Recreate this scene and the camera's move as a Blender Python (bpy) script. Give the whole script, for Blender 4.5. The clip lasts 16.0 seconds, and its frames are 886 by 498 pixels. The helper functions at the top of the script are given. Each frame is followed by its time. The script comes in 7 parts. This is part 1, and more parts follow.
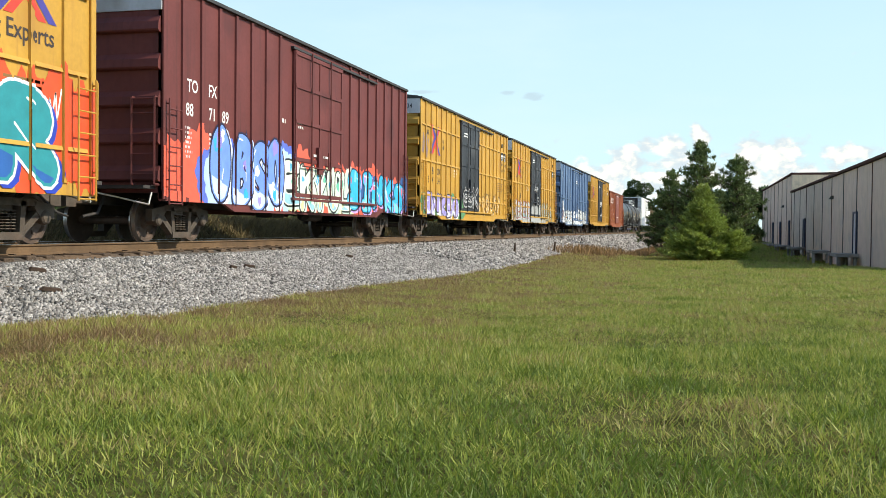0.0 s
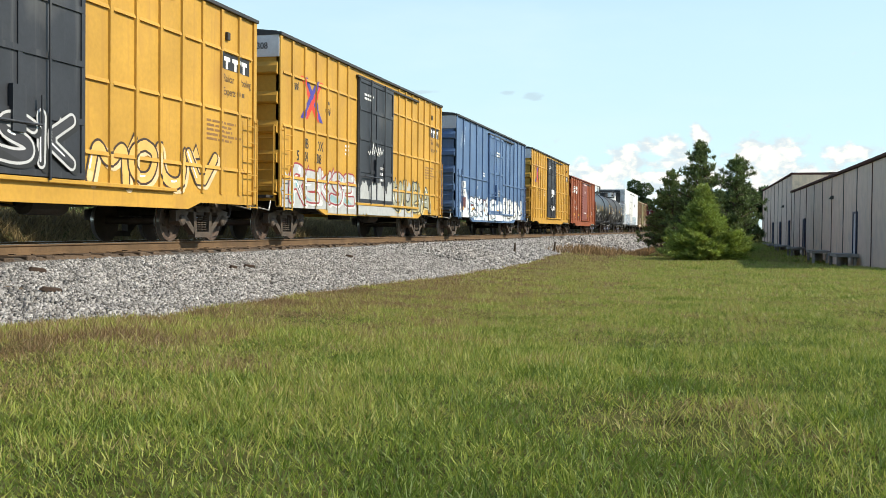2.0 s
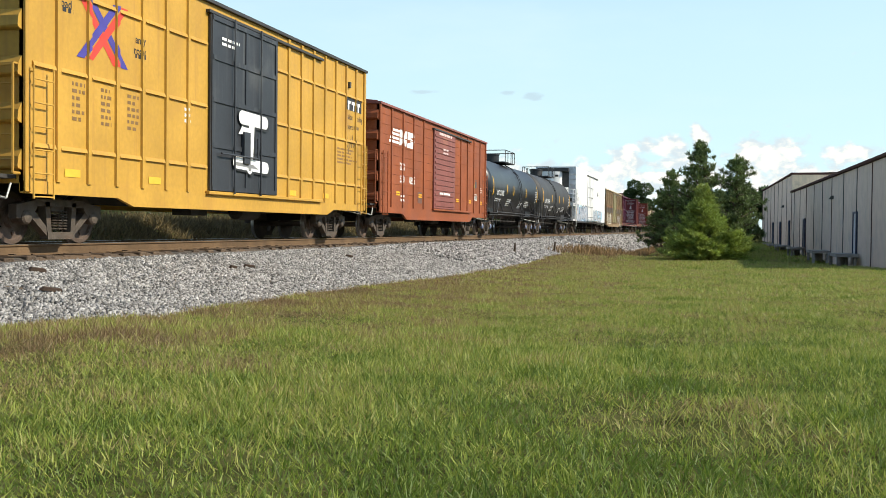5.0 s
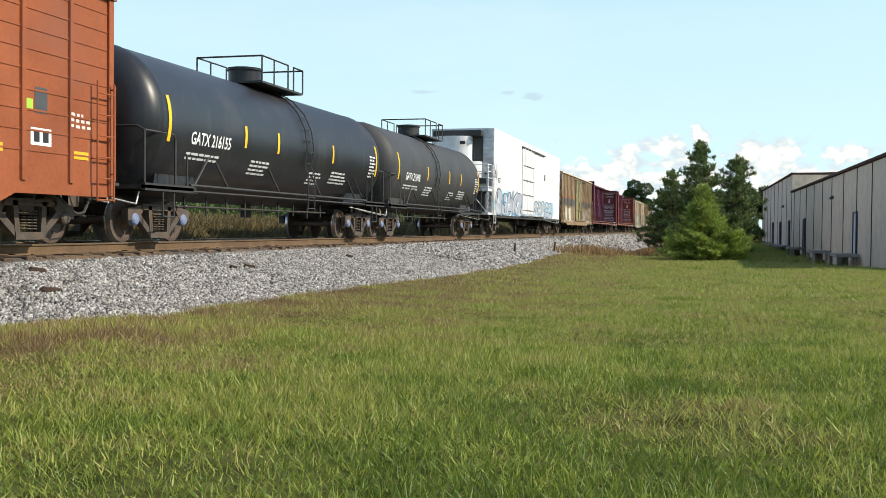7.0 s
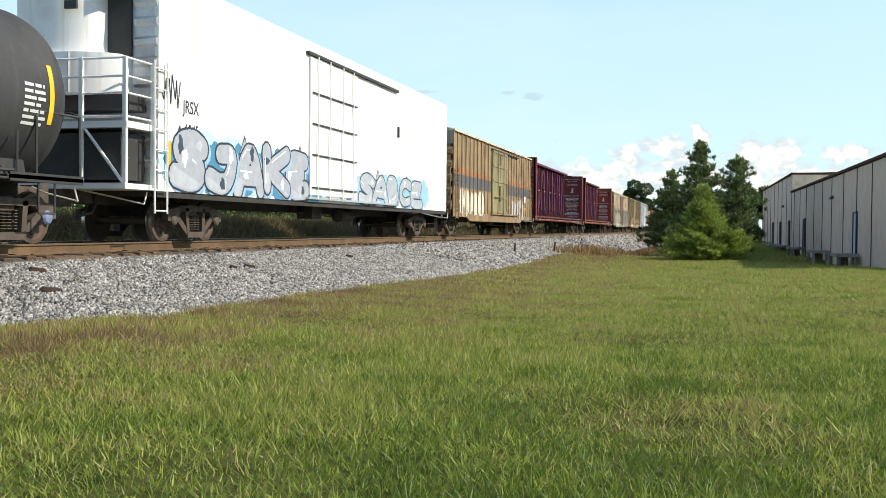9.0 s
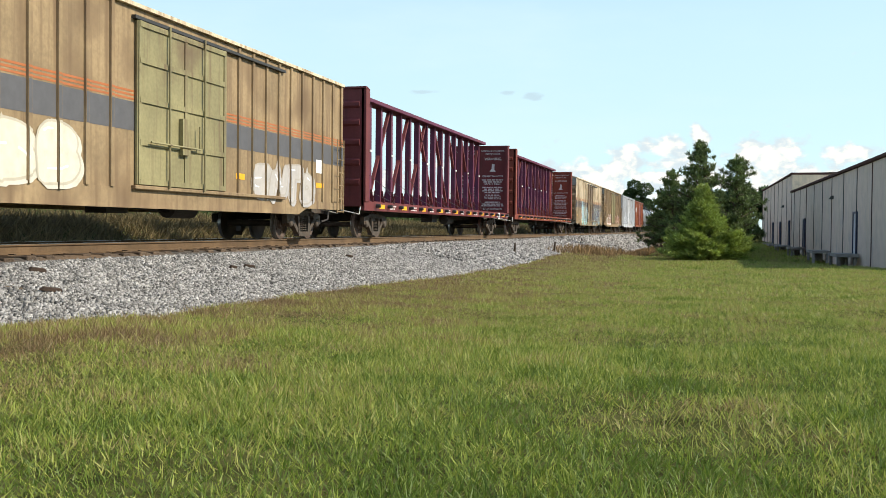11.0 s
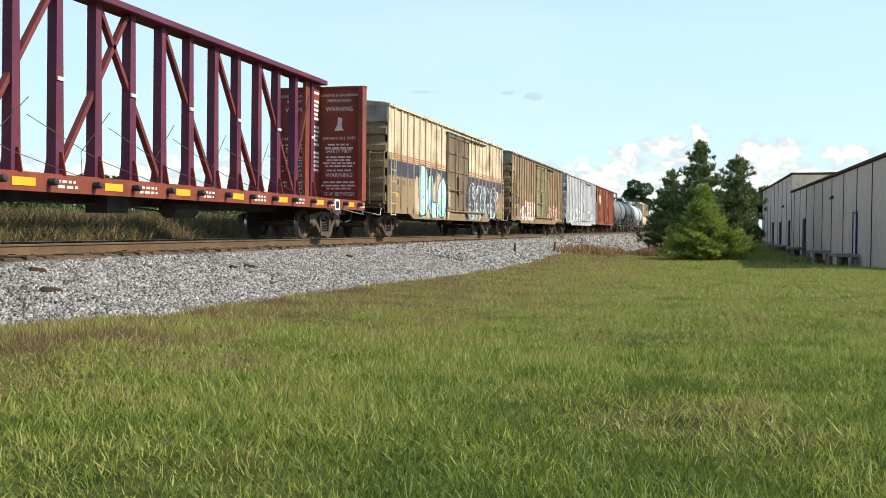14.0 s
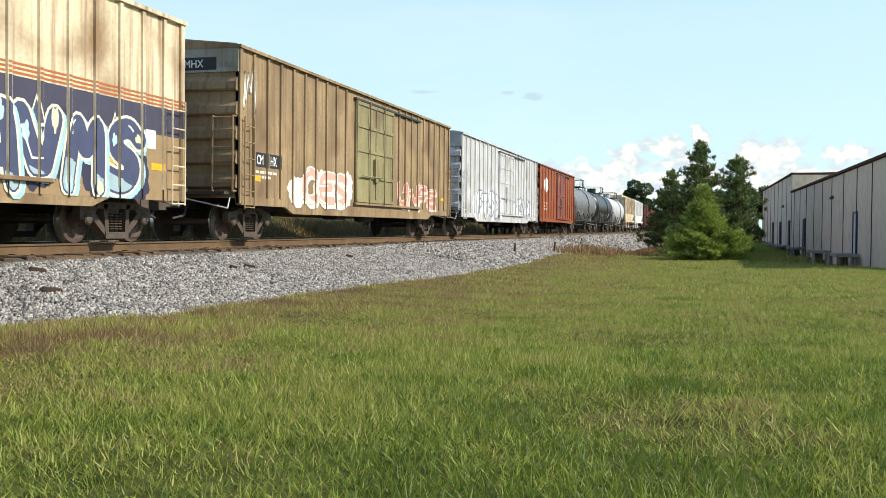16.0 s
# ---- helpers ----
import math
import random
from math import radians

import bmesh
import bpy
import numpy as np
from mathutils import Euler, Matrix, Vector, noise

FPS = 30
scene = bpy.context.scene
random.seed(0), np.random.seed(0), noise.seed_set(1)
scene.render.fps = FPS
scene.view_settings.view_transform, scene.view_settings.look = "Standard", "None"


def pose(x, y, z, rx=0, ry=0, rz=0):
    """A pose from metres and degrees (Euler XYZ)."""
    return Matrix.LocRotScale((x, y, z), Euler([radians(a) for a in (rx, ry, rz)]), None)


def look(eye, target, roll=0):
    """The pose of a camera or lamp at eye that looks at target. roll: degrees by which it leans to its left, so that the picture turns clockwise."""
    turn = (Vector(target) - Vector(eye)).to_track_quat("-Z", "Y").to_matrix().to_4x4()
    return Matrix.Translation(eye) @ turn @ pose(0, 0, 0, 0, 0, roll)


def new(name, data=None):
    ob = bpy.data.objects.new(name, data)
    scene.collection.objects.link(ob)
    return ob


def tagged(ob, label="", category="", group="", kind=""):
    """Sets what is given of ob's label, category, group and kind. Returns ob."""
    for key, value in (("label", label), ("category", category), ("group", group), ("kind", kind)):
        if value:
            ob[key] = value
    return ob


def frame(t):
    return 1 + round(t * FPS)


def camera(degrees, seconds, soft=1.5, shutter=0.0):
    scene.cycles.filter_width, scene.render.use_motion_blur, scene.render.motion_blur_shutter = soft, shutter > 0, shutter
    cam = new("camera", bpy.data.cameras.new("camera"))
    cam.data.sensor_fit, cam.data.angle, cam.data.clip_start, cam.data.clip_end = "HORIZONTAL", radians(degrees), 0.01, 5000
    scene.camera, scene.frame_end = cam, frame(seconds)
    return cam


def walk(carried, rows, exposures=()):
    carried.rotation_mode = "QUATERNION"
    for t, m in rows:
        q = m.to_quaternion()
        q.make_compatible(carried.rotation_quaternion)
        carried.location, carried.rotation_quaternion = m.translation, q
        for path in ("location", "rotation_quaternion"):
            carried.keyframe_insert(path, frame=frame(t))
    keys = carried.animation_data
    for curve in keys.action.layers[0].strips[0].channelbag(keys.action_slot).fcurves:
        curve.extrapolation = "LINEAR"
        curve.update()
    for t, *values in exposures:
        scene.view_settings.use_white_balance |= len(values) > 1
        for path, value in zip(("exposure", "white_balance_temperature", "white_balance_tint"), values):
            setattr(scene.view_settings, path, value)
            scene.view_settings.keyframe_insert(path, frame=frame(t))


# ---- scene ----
# ---- camera ----
cam = camera(47.66, 16.0, soft=0.85)
EYE = 1.4
CAM = pose(0, 0, EYE, 90 - 1.2, 0, 15.03) @ pose(0, 0, 0, 0, 0, 0.55)
walk(cam, [(0.0, CAM), (16.0, CAM)], exposures=[(0.0, 0.62, 6900, 6), (16.0, 0.62, 6900, 6)])

# ---- world and sun ----
SUN_DIR = Vector((0.75, 0.11, 0.60)).normalized()
world = bpy.data.worlds.new("sky")
scene.world = world
world.use_nodes = True
wn = world.node_tree.nodes
sky = wn.new("ShaderNodeTexSky")
sky.sky_type = "NISHITA"
sky.sun_disc = False
sky.sun_elevation = math.asin(SUN_DIR.z)
sky.sun_rotation = math.atan2(SUN_DIR.x, SUN_DIR.y)
sky.air_density, sky.dust_density, sky.ozone_density = 0.82, 0.12, 0.8
wn["Background"].inputs[1].default_value = 0.16


def sky_clouds():
    """Heaped fair-weather clouds low over the horizon and a few wisps higher up, laid into the sky by azimuth and height."""
    l = world.node_tree.links

    def m(op, *vals):
        x = wn.new("ShaderNodeMath")
        x.operation = op
        for sock, v in zip(x.inputs, vals):
            if isinstance(v, (int, float)):
                sock.default_value = v
            else:
                l.new(v, sock)
        return x.outputs[0]

    tc, sep = wn.new("ShaderNodeTexCoord"), wn.new("ShaderNodeSeparateXYZ")
    l.new(tc.outputs["Generated"], sep.inputs[0])
    az = m("MULTIPLY", m("ARCTAN2", sep.outputs[0], sep.outputs[1]), 57.3)
    el = m("MULTIPLY", m("ARCSINE", sep.outputs[2]), 57.3)

    def fbm(scale, rise, shift, detail=7.0, rough=0.55):
        c = wn.new("ShaderNodeCombineXYZ")
        l.new(m("MULTIPLY", az, scale), c.inputs[0])
        l.new(m("MULTIPLY_ADD", el, scale * rise, shift), c.inputs[1])
        c.inputs[2].default_value = shift
        t = wn.new("ShaderNodeTexNoise")
        t.inputs["Scale"].default_value, t.inputs["Detail"].default_value, t.inputs["Roughness"].default_value = 1.0, detail, rough
        l.new(c.outputs[0], t.inputs["Vector"])
        return t.outputs["Fac"]

    def lumps(rows):
        total = None
        for a, e, wa, we in rows:
            p = m("POWER", m("ABSOLUTE", m("DIVIDE", m("SUBTRACT", az, a), wa)), 2.0)
            q = m("POWER", m("ABSOLUTE", m("DIVIDE", m("SUBTRACT", el, e), we)), 2.0)
            g = m("EXPONENT", m("MULTIPLY", m("ADD", p, q), -1.0))
            total = g if total is None else m("MAXIMUM", total, g)
        return total

    def soft(v, lo, hi):
        x = wn.new("ShaderNodeMapRange")
        x.interpolation_type = "SMOOTHSTEP"
        x.inputs["From Min"].default_value, x.inputs["From Max"].default_value = lo, hi
        l.new(v, x.inputs["Value"])
        return x.outputs[0]

    def over(fac, a, b):
        x = wn.new("ShaderNodeMix")
        x.data_type = "RGBA"
        for sock, v in ((x.inputs[0], fac), (x.inputs[6], a), (x.inputs[7], b)):
            if isinstance(v, tuple):
                sock.default_value = (*v, 1)
            else:
                l.new(v, sock)
        return x.outputs[2]

    puff = fbm(0.75, 1.5, 3.1)
    heaps = lumps(HEAPS)
    band = m("EXPONENT", m("MULTIPLY", m("POWER", m("ABSOLUTE", m("DIVIDE", m("SUBTRACT", el, 2.6), 1.9)), 2.0), -1.0))
    body = m("ADD", m("MAXIMUM", m("MULTIPLY", band, 0.62), heaps), m("MULTIPLY_ADD", puff, 1.7, -0.85))
    alpha = m("MULTIPLY", soft(body, 0.30, 0.66), soft(el, 0.2, 1.2))
    lit = soft(m("ADD", fbm(1.1, 1.4, 9.4), m("MULTIPLY", m("SUBTRACT", body, 0.7), 0.35)), 0.36, 0.60)
    cloud = over(lit, CLOUD_SHADE, CLOUD_LIT)
    veil = m("MULTIPLY", soft(fbm(0.07, 3.5, 5.2, 5.0), 0.42, 0.75), 0.30)
    hazy = m("MULTIPLY", m("SUBTRACT", 1.0, soft(el, 7.0, 26.0)), 0.85)
    base = over(veil, over(hazy, sky.outputs[0], HAZE), CLOUD_VEIL)
    wisp = soft(m("ADD", lumps(WISPS), m("MULTIPLY_ADD", fbm(1.6, 2.6, 1.7), 1.5, -0.75)), 0.40, 0.95)
    base = over(m("MULTIPLY", wisp, 0.55), base, CLOUD_WISP)
    l.new(over(alpha, base, cloud), wn["Background"].inputs[0])


# azimuth, height, half-width and half-height in degrees
HEAPS = [(3.3, 4.0, 1.7, 1.3), (1.9, 4.3, 0.9, 0.8), (-2.5, 4.7, 1.5, 0.7), (-0.7, 5.0, 0.6, 0.8), (-4.9, 3.9, 1.3, 0.9), (-5.6, 3.2, 2.0, 0.7),
         (6.9, 4.1, 1.6, 0.6), (-2.8, 2.9, 2.6, 0.5), (5.0, 2.6, 3.5, 0.6)]
WISPS = [(-11.4, 7.68, 0.5, 0.16), (-9.95, 7.46, 0.75, 0.28), (-16.2, 7.7, 1.1, 0.14)]
HAZE, CLOUD_VEIL, CLOUD_WISP = (2.65, 3.75, 4.4), (3.3, 4.1, 4.4), (2.2, 2.8, 3.4)
CLOUD_LIT, CLOUD_SHADE = (4.5, 4.5, 4.4), (2.95, 3.45, 3.95)
sky_clouds()
sun = new("sun", bpy.data.lights.new("sun", "SUN"))
sun.data.energy, sun.data.angle, sun.data.color = 3.6, radians(0.6), (1.0, 0.93, 0.82)
sun.matrix_world = look(SUN_DIR * 80, (0, 0, 0))

# ---- layout ----
TRACK_X, RAIL_Z = -11.63, 1.07


# ---- materials ----
def mat(name, col, rough=0.6, metal=0.0, var=0.25, scale=3.0, stain=None, stain_amt=0.0, stain_scale=0.7,
        bump=0.15, bump_scale=40.0, streak=0.0, island=0.0, obj_random=0.0, coords="Object", stretch=(1, 1, 1), translucent=0.0, spec=0.5):
    """Paint or earth with fine grain, broad mottling, optional stains and vertical streaks."""
    m = bpy.data.materials.new(name)
    m.use_nodes = True
    n, l = m.node_tree.nodes, m.node_tree.links
    b = n["Principled BSDF"]
    b.inputs["Roughness"].default_value = rough
    b.inputs["Metallic"].default_value = metal
    b.inputs["Specular IOR Level"].default_value = spec
    tc = n.new("ShaderNodeTexCoord")
    mp = n.new("ShaderNodeMapping")
    mp.inputs["Scale"].default_value = stretch
    l.new(tc.outputs[coords], mp.inputs[0])

    def noi(sc, det=4.0, src=mp.outputs[0]):
        t = n.new("ShaderNodeTexNoise")
        t.inputs["Scale"].default_value, t.inputs["Detail"].default_value = sc, det
        l.new(src, t.inputs["Vector"])
        return t.outputs["Fac"]

    def mix(kind, fac, a, c):
        x = n.new("ShaderNodeMix")
        x.data_type, x.blend_type = "RGBA", kind
        for sock, v in ((x.inputs[0], fac), (x.inputs[6], a), (x.inputs[7], c)):
            if isinstance(v, (int, float)):
                sock.default_value = v
            elif isinstance(v, tuple):
                sock.default_value = (*v[:3], 1)
            else:
                l.new(v, sock)
        return x.outputs[2]

    def ramp(src, lo, hi, a=(0, 0, 0), c=(1, 1, 1)):
        r = n.new("ShaderNodeValToRGB")
        r.color_ramp.elements[0].position, r.color_ramp.elements[1].position = lo, hi
        r.color_ramp.elements[0].color, r.color_ramp.elements[1].color = (*a, 1), (*c, 1)
        l.new(src, r.inputs[0])
        return r.outputs[0]

    lo, hi = 1 - var, 1 + var
    c = mix("MULTIPLY", 1.0, col, ramp(noi(scale), 0.3, 0.7, (lo, lo, lo), (hi, hi, hi)))
    c = mix("MULTIPLY", 1.0, c, ramp(noi(scale * 14, 2.0), 0.3, 0.7, (1 - var * 0.5,) * 3, (1 + var * 0.5,) * 3))
    if stain is not None:
        c = mix("MIX", ramp(noi(stain_scale, 6.0), 0.62 - 0.3 * stain_amt, 0.8 - 0.25 * stain_amt), c, stain)
    if streak and stain is not None:
        mp2 = n.new("ShaderNodeMapping")
        mp2.inputs["Scale"].default_value = (7, 7, 0.35)
        l.new(tc.outputs[coords], mp2.inputs[0])
        f = ramp(noi(1.0, 5.0, mp2.outputs[0]), 0.62 - 0.22 * streak, 0.85 - 0.15 * streak)
        c = mix("MIX", f, c, stain)
    if island:
        g = n.new("ShaderNodeNewGeometry")
        c = mix("MULTIPLY", 1.0, c, ramp(g.outputs["Random Per Island"], 0, 1, (1 - island,) * 3, (1 + island,) * 3))
    if obj_random:
        g = n.new("ShaderNodeObjectInfo")
        c = mix("MULTIPLY", 1.0, c, ramp(g.outputs["Random"], 0, 1, (1 - obj_random,) * 3, (1 + obj_random,) * 3))
    l.new(c, b.inputs["Base Color"])
    if bump:
        bp = n.new("ShaderNodeBump")
        bp.inputs["Strength"].default_value, bp.inputs["Distance"].default_value = bump, 0.02
        l.new(noi(bump_scale), bp.inputs["Height"])
        l.new(bp.outputs[0], b.inputs["Normal"])
    if translucent:
        tr = n.new("ShaderNodeBsdfTranslucent")
        l.new(c, tr.inputs[0])
        ms = n.new("ShaderNodeMixShader")
        ms.inputs[0].default_value = translucent
        l.new(b.outputs[0], ms.inputs[1])
        l.new(tr.outputs[0], ms.inputs[2])
        l.new(ms.outputs[0], n["Material Output"].inputs[0])
    return m


DECAL = {}


def paint(col, rough=0.55):
    """Sprayed or stencilled paint, one per colour."""
    key = tuple(round(v, 3) for v in col)
    if key not in DECAL:
        DECAL[key] = mat("paint", col, rough, var=0.1, scale=5, bump=0.0)
    return DECAL[key]


# ---- mesh helpers ----
def box(bm, x0, x1, y0, y1, z0, z1, top=None):
    """A box; top=(x0, x1, y0, y1) tapers its upper face."""
    t = top or (x0, x1, y0, y1)
    v = [bm.verts.new(p) for p in ((x0, y0, z0), (x1, y0, z0), (x1, y1, z0), (x0, y1, z0),
                                   (t[0], t[2], z1), (t[1], t[2], z1), (t[1], t[3], z1), (t[0], t[3], z1))]
    for f in ((3, 2, 1, 0), (4, 5, 6, 7), (0, 1, 5, 4), (1, 2, 6, 5), (2, 3, 7, 6), (3, 0, 4, 7)):
        bm.faces.new([v[i] for i in f])
    return bm


def bevel(bm, w=0.01, seg=1):
    bmesh.ops.bevel(bm, geom=list(bm.edges), offset=w, segments=seg, affect="EDGES", profile=0.5)
    return bm


def rod(bm, p, q, r, seg=6, r2=None):
    """A round bar from p to q."""
    p, q = Vector(p), Vector(q)
    d = (q - p).normalized()
    a = d.orthogonal().normalized()
    b = d.cross(a)
    r2 = r if r2 is None else r2
    rings = []
    for c, rr in ((p, r), (q, r2)):
        rings.append([bm.verts.new(c + rr * (math.cos(2 * math.pi * i / seg) * a + math.sin(2 * math.pi * i / seg) * b)) for i in range(seg)])
    for i in range(seg):
        bm.faces.new((rings[0][i], rings[0][(i + 1) % seg], rings[1][(i + 1) % seg], rings[1][i]))
    bm.faces.new(rings[0][::-1])
    bm.faces.new(rings[1])
    return bm


def bars(bm, pts, r, seg=6):
    for p, q in zip(pts, pts[1:]):
        rod(bm, p, q, r, seg)
    return bm


def lathe(bm, prof, origin, axis="x", seg=24):
    """Turns a profile of (along, radius) round an axis through origin."""
    o = Vector(origin)
    rings = []
    for a, r in prof:
        ring = []
        for i in range(seg):
            u, w = r * math.cos(2 * math.pi * i / seg), r * math.sin(2 * math.pi * i / seg)
            d = {"x": (a, u, w), "y": (w, a, u), "z": (u, w, a)}[axis]
            ring.append(bm.verts.new(o + Vector(d)))
        rings.append(ring)
    for r0, r1 in zip(rings, rings[1:]):
        for i in range(seg):
            bm.faces.new((r0[i], r0[(i + 1) % seg], r1[(i + 1) % seg], r1[i]))
    bm.faces.new(rings[0][::-1])
    bm.faces.new(rings[-1])
    return bm


def prism(bm, outline, x0, x1):
    """Extrudes an outline of (y, z) from x0 to x1."""
    a = [bm.verts.new((x0, y, z)) for y, z in outline]
    b = [bm.verts.new((x1, y, z)) for y, z in outline]
    k = len(outline)
    for i in range(k):
        bm.faces.new((a[i], a[(i + 1) % k], b[(i + 1) % k], b[i]))
    bm.faces.new(a[::-1])
    bm.faces.new(b)
    return bm


def mesh_of(name, bm, material, smooth=False):
    bmesh.ops.recalc_face_normals(bm, faces=list(bm.faces))
    me = bpy.data.meshes.new(name)
    bm.to_mesh(me)
    bm.free()
    for m in (material if isinstance(material, list) else [material]):
        me.materials.append(m)
    if smooth:
        me.shade_smooth()
        me.set_sharp_from_angle(angle=radians(38))
    return me


def part(name, bm, material, parent, label="", smooth=False):
    """Links a bmesh, or a mesh that alike pieces share, as one object under parent."""
    me = bm if isinstance(bm, bpy.types.Mesh) else mesh_of(name, bm, material, smooth)
    ob = new(name, me)
    if parent is not None:
        ob.parent = parent
    if label:
        tagged(ob, label)
    return ob


def thing(name, label, category, group="", kind="", at=None):
    ob = new(name)
    ob.empty_display_size = 0.2
    if at is not None:
        ob.matrix_world = at
    return tagged(ob, label, category, group, kind)


def raw_mesh(name, verts, faces, material):
    """A mesh from arrays: verts (n, 3), faces (m, k)."""
    me = bpy.data.meshes.new(name)
    verts, faces = np.asarray(verts, np.float32), np.asarray(faces, np.int32)
    k = faces.shape[1]
    me.vertices.add(len(verts))
    me.vertices.foreach_set("co", verts.ravel())
    me.loops.add(faces.size)
    me.loops.foreach_set("vertex_index", faces.ravel())
    me.polygons.add(len(faces))
    me.polygons.foreach_set("loop_start", np.arange(0, faces.size, k, dtype=np.int32))
    me.update(calc_edges=True)
    me.materials.append(material)
    return me


# ---- ground ----
M_SOIL = mat("lawn_soil", (0.075, 0.078, 0.027), 0.95, var=0.4, scale=2.6, stain=(0.13, 0.09, 0.042), stain_amt=0.22, stain_scale=0.8, spec=0.0,
             bump=0.6, bump_scale=30, coords="Object")
M_STONE = mat("ballast_stone", (0.25, 0.238, 0.225), 0.9, spec=0.3, var=0.3, scale=3, island=0.7, bump=0.3, bump_scale=60)
M_BED = mat("ballast_bed", (0.085, 0.068, 0.054), 0.95, var=0.4, scale=9, stain=(0.15, 0.092, 0.05), stain_amt=0.6, bump=1.0, bump_scale=25)
M_RAIL = mat("rail_rust", (0.125, 0.074, 0.036), 0.85, metal=0.0, var=0.25, scale=2, bump=0.2)
M_RAILTOP = mat("rail_polished", (0.5, 0.48, 0.46), 0.3, metal=0.9, var=0.08, scale=2, bump=0)
M_DARKRUST = mat("anchor_rust", (0.045, 0.026, 0.016), 0.9, var=0.3, scale=5)
M_TIE = mat("tie_wood", (0.10, 0.065, 0.04), 0.9, var=0.35, scale=4, bump=0.6, obj_random=0.3, stretch=(1, 6, 6))


def sstep(a, b, v):
    t = np.clip((v - a) / (b - a), 0, 1)
    return t * t * (3 - 2 * t)


def ground_z(x, y):
    """The lie of the land: lawn with a crest, the low strip by the warehouse, the bank beyond the track."""
    x, y = np.asarray(x, float), np.asarray(y, float)
    z = 0.15 * sstep(-3.0, -7.5, x)
    d = (x + 2.7) * 0.77 + (y - 50.7) * 0.64
    z = z - 0.5 * sstep(0.0, 6.0, d) * sstep(-9.5, -4.0, x + 0.12 * (y - 50) * (y > 50)) + 0.7 * sstep(72, 122, y) * sstep(-6.0, 0.0, x)
    z = z - 0.7 * sstep(62, 80, y) * sstep(-4.0, -8.0, x)
    far = sstep(-14.3, -18.0, x)
    z = z * (1 - far) + far * 1.5
    bumps = 0.018 * np.sin(x * 0.9 + 0.7 * np.sin(y * 0.31)) * np.sin(y * 0.55 + 1.3) + 0.008 * np.sin(2.3 * x + y * 1.7)
    return z + bumps * (np.abs(x) < 80)


def axis_steps(marks):
    out = []
    for a, b, s in marks:
        out += list(np.arange(a, b, s))
    return np.array(out)


gx = np.unique(np.concatenate([-np.geomspace(60, 3000, 16), axis_steps([(-60, -24, 3), (-24, 14, 0.5), (14, 60, 4)]), np.geomspace(60, 3000, 14)]))
gy = np.unique(np.concatenate([-np.geomspace(20, 3000, 14), axis_steps([(-20, 0, 2), (0, 70, 0.6), (70, 200, 4)]), np.geomspace(200, 4000, 16)]))
GX, GY = np.meshgrid(gx, gy)
GZ = ground_z(GX, GY)
gi = np.arange(GX.size).reshape(GX.shape)
gf = np.stack([gi[:-1, :-1], gi[:-1, 1:], gi[1:, 1:], gi[1:, :-1]], -1).reshape(-1, 4)
ground = new("ground", raw_mesh("ground", np.stack([GX, GY, GZ], -1).reshape(-1, 3), gf, M_SOIL))
ground.data.shade_smooth()
tagged(ground, "mown lawn with brown patches sloping off to a low strip", "ground", kind="structure")


# ---- track ----
def toe_x(y):
    """The uneven foot of the ballast slope towards the lawn."""
    return -7.42 + 0.06 * np.sin(y * 0.83) + 0.05 * np.sin(y * 2.1 + 1.0) + 0.85 * sstep(15.0, 28.0, y) - 0.7 * sstep(34.0, 48.0, y) - 1.3 * sstep(12.6, 9.6, y)


BY = np.unique(np.concatenate([np.arange(-30, 0, 3.0), np.arange(0, 75, 0.8), np.arange(75, 450, 6.0)]))
prof = []
for yy in BY:
    tx = float(toe_x(yy))
    gz = float(ground_z(tx, yy))
    prof.append([(tx, yy, gz - 0.03), (tx - 0.9, yy, gz + 0.36 * (0.80 - gz) - 0.04), (-9.85, yy, 0.78), (-10.2, yy, 0.80), (-10.42, yy, 0.872), (-13.1, yy, 0.86),
                 (-13.6, yy, 0.77), (-15.6, yy, float(ground_z(-15.6, yy)) - 0.05)])
pv = np.array(prof).reshape(-1, 3)
w = 8
pi_ = np.arange(len(pv)).reshape(-1, w)
pf = np.stack([pi_[:-1, :-1], pi_[:-1, 1:], pi_[1:, 1:], pi_[1:, :-1]], -1).reshape(-1, 4)
bed = new("ballast_bed", raw_mesh("ballast_bed", pv, pf[:, ::-1], M_BED))
tagged(bed, "sloping bed of grey crushed-stone ballast under the track", "track bed", kind="structure")

CUBE = np.array([(-1, -1, -1), (1, -1, -1), (1, 1, -1), (-1, 1, -1), (-1, -1, 1), (1, -1, 1), (1, 1, 1), (-1, 1, 1)], float)
CUBE_F = np.array([(4, 5, 6, 7), (0, 1, 5, 4), (1, 2, 6, 5), (2, 3, 7, 6), (3, 0, 4, 7)])


def scatter_stones(rng, centres, sizes):
    """Angular broken stones, one island each."""
    k = len(centres)
    v = CUBE[None] * rng.uniform(0.3, 1.0, (k, 8, 3)) * (sizes[:, None, None] * rng.uniform(0.6, 1.25, (k, 1, 3)))
    a, b = rng.uniform(0, 6.28, k), rng.uniform(-0.9, 0.9, k)
    ca, sa, cb, sb = np.cos(a)[:, None], np.sin(a)[:, None], np.cos(b)[:, None], np.sin(b)[:, None]
    x, y, z = v[..., 0], v[..., 1], v[..., 2]
    x, y = x * ca - y * sa, x * sa + y * ca
    y, z = y * cb - z * sb, y * sb + z * cb
    v = np.stack([x, y, z], -1) + centres[:, None]
    f = CUBE_F[None] + 8 * np.arange(k)[:, None, None]
    return v.reshape(-1, 3), f.reshape(-1, 4)


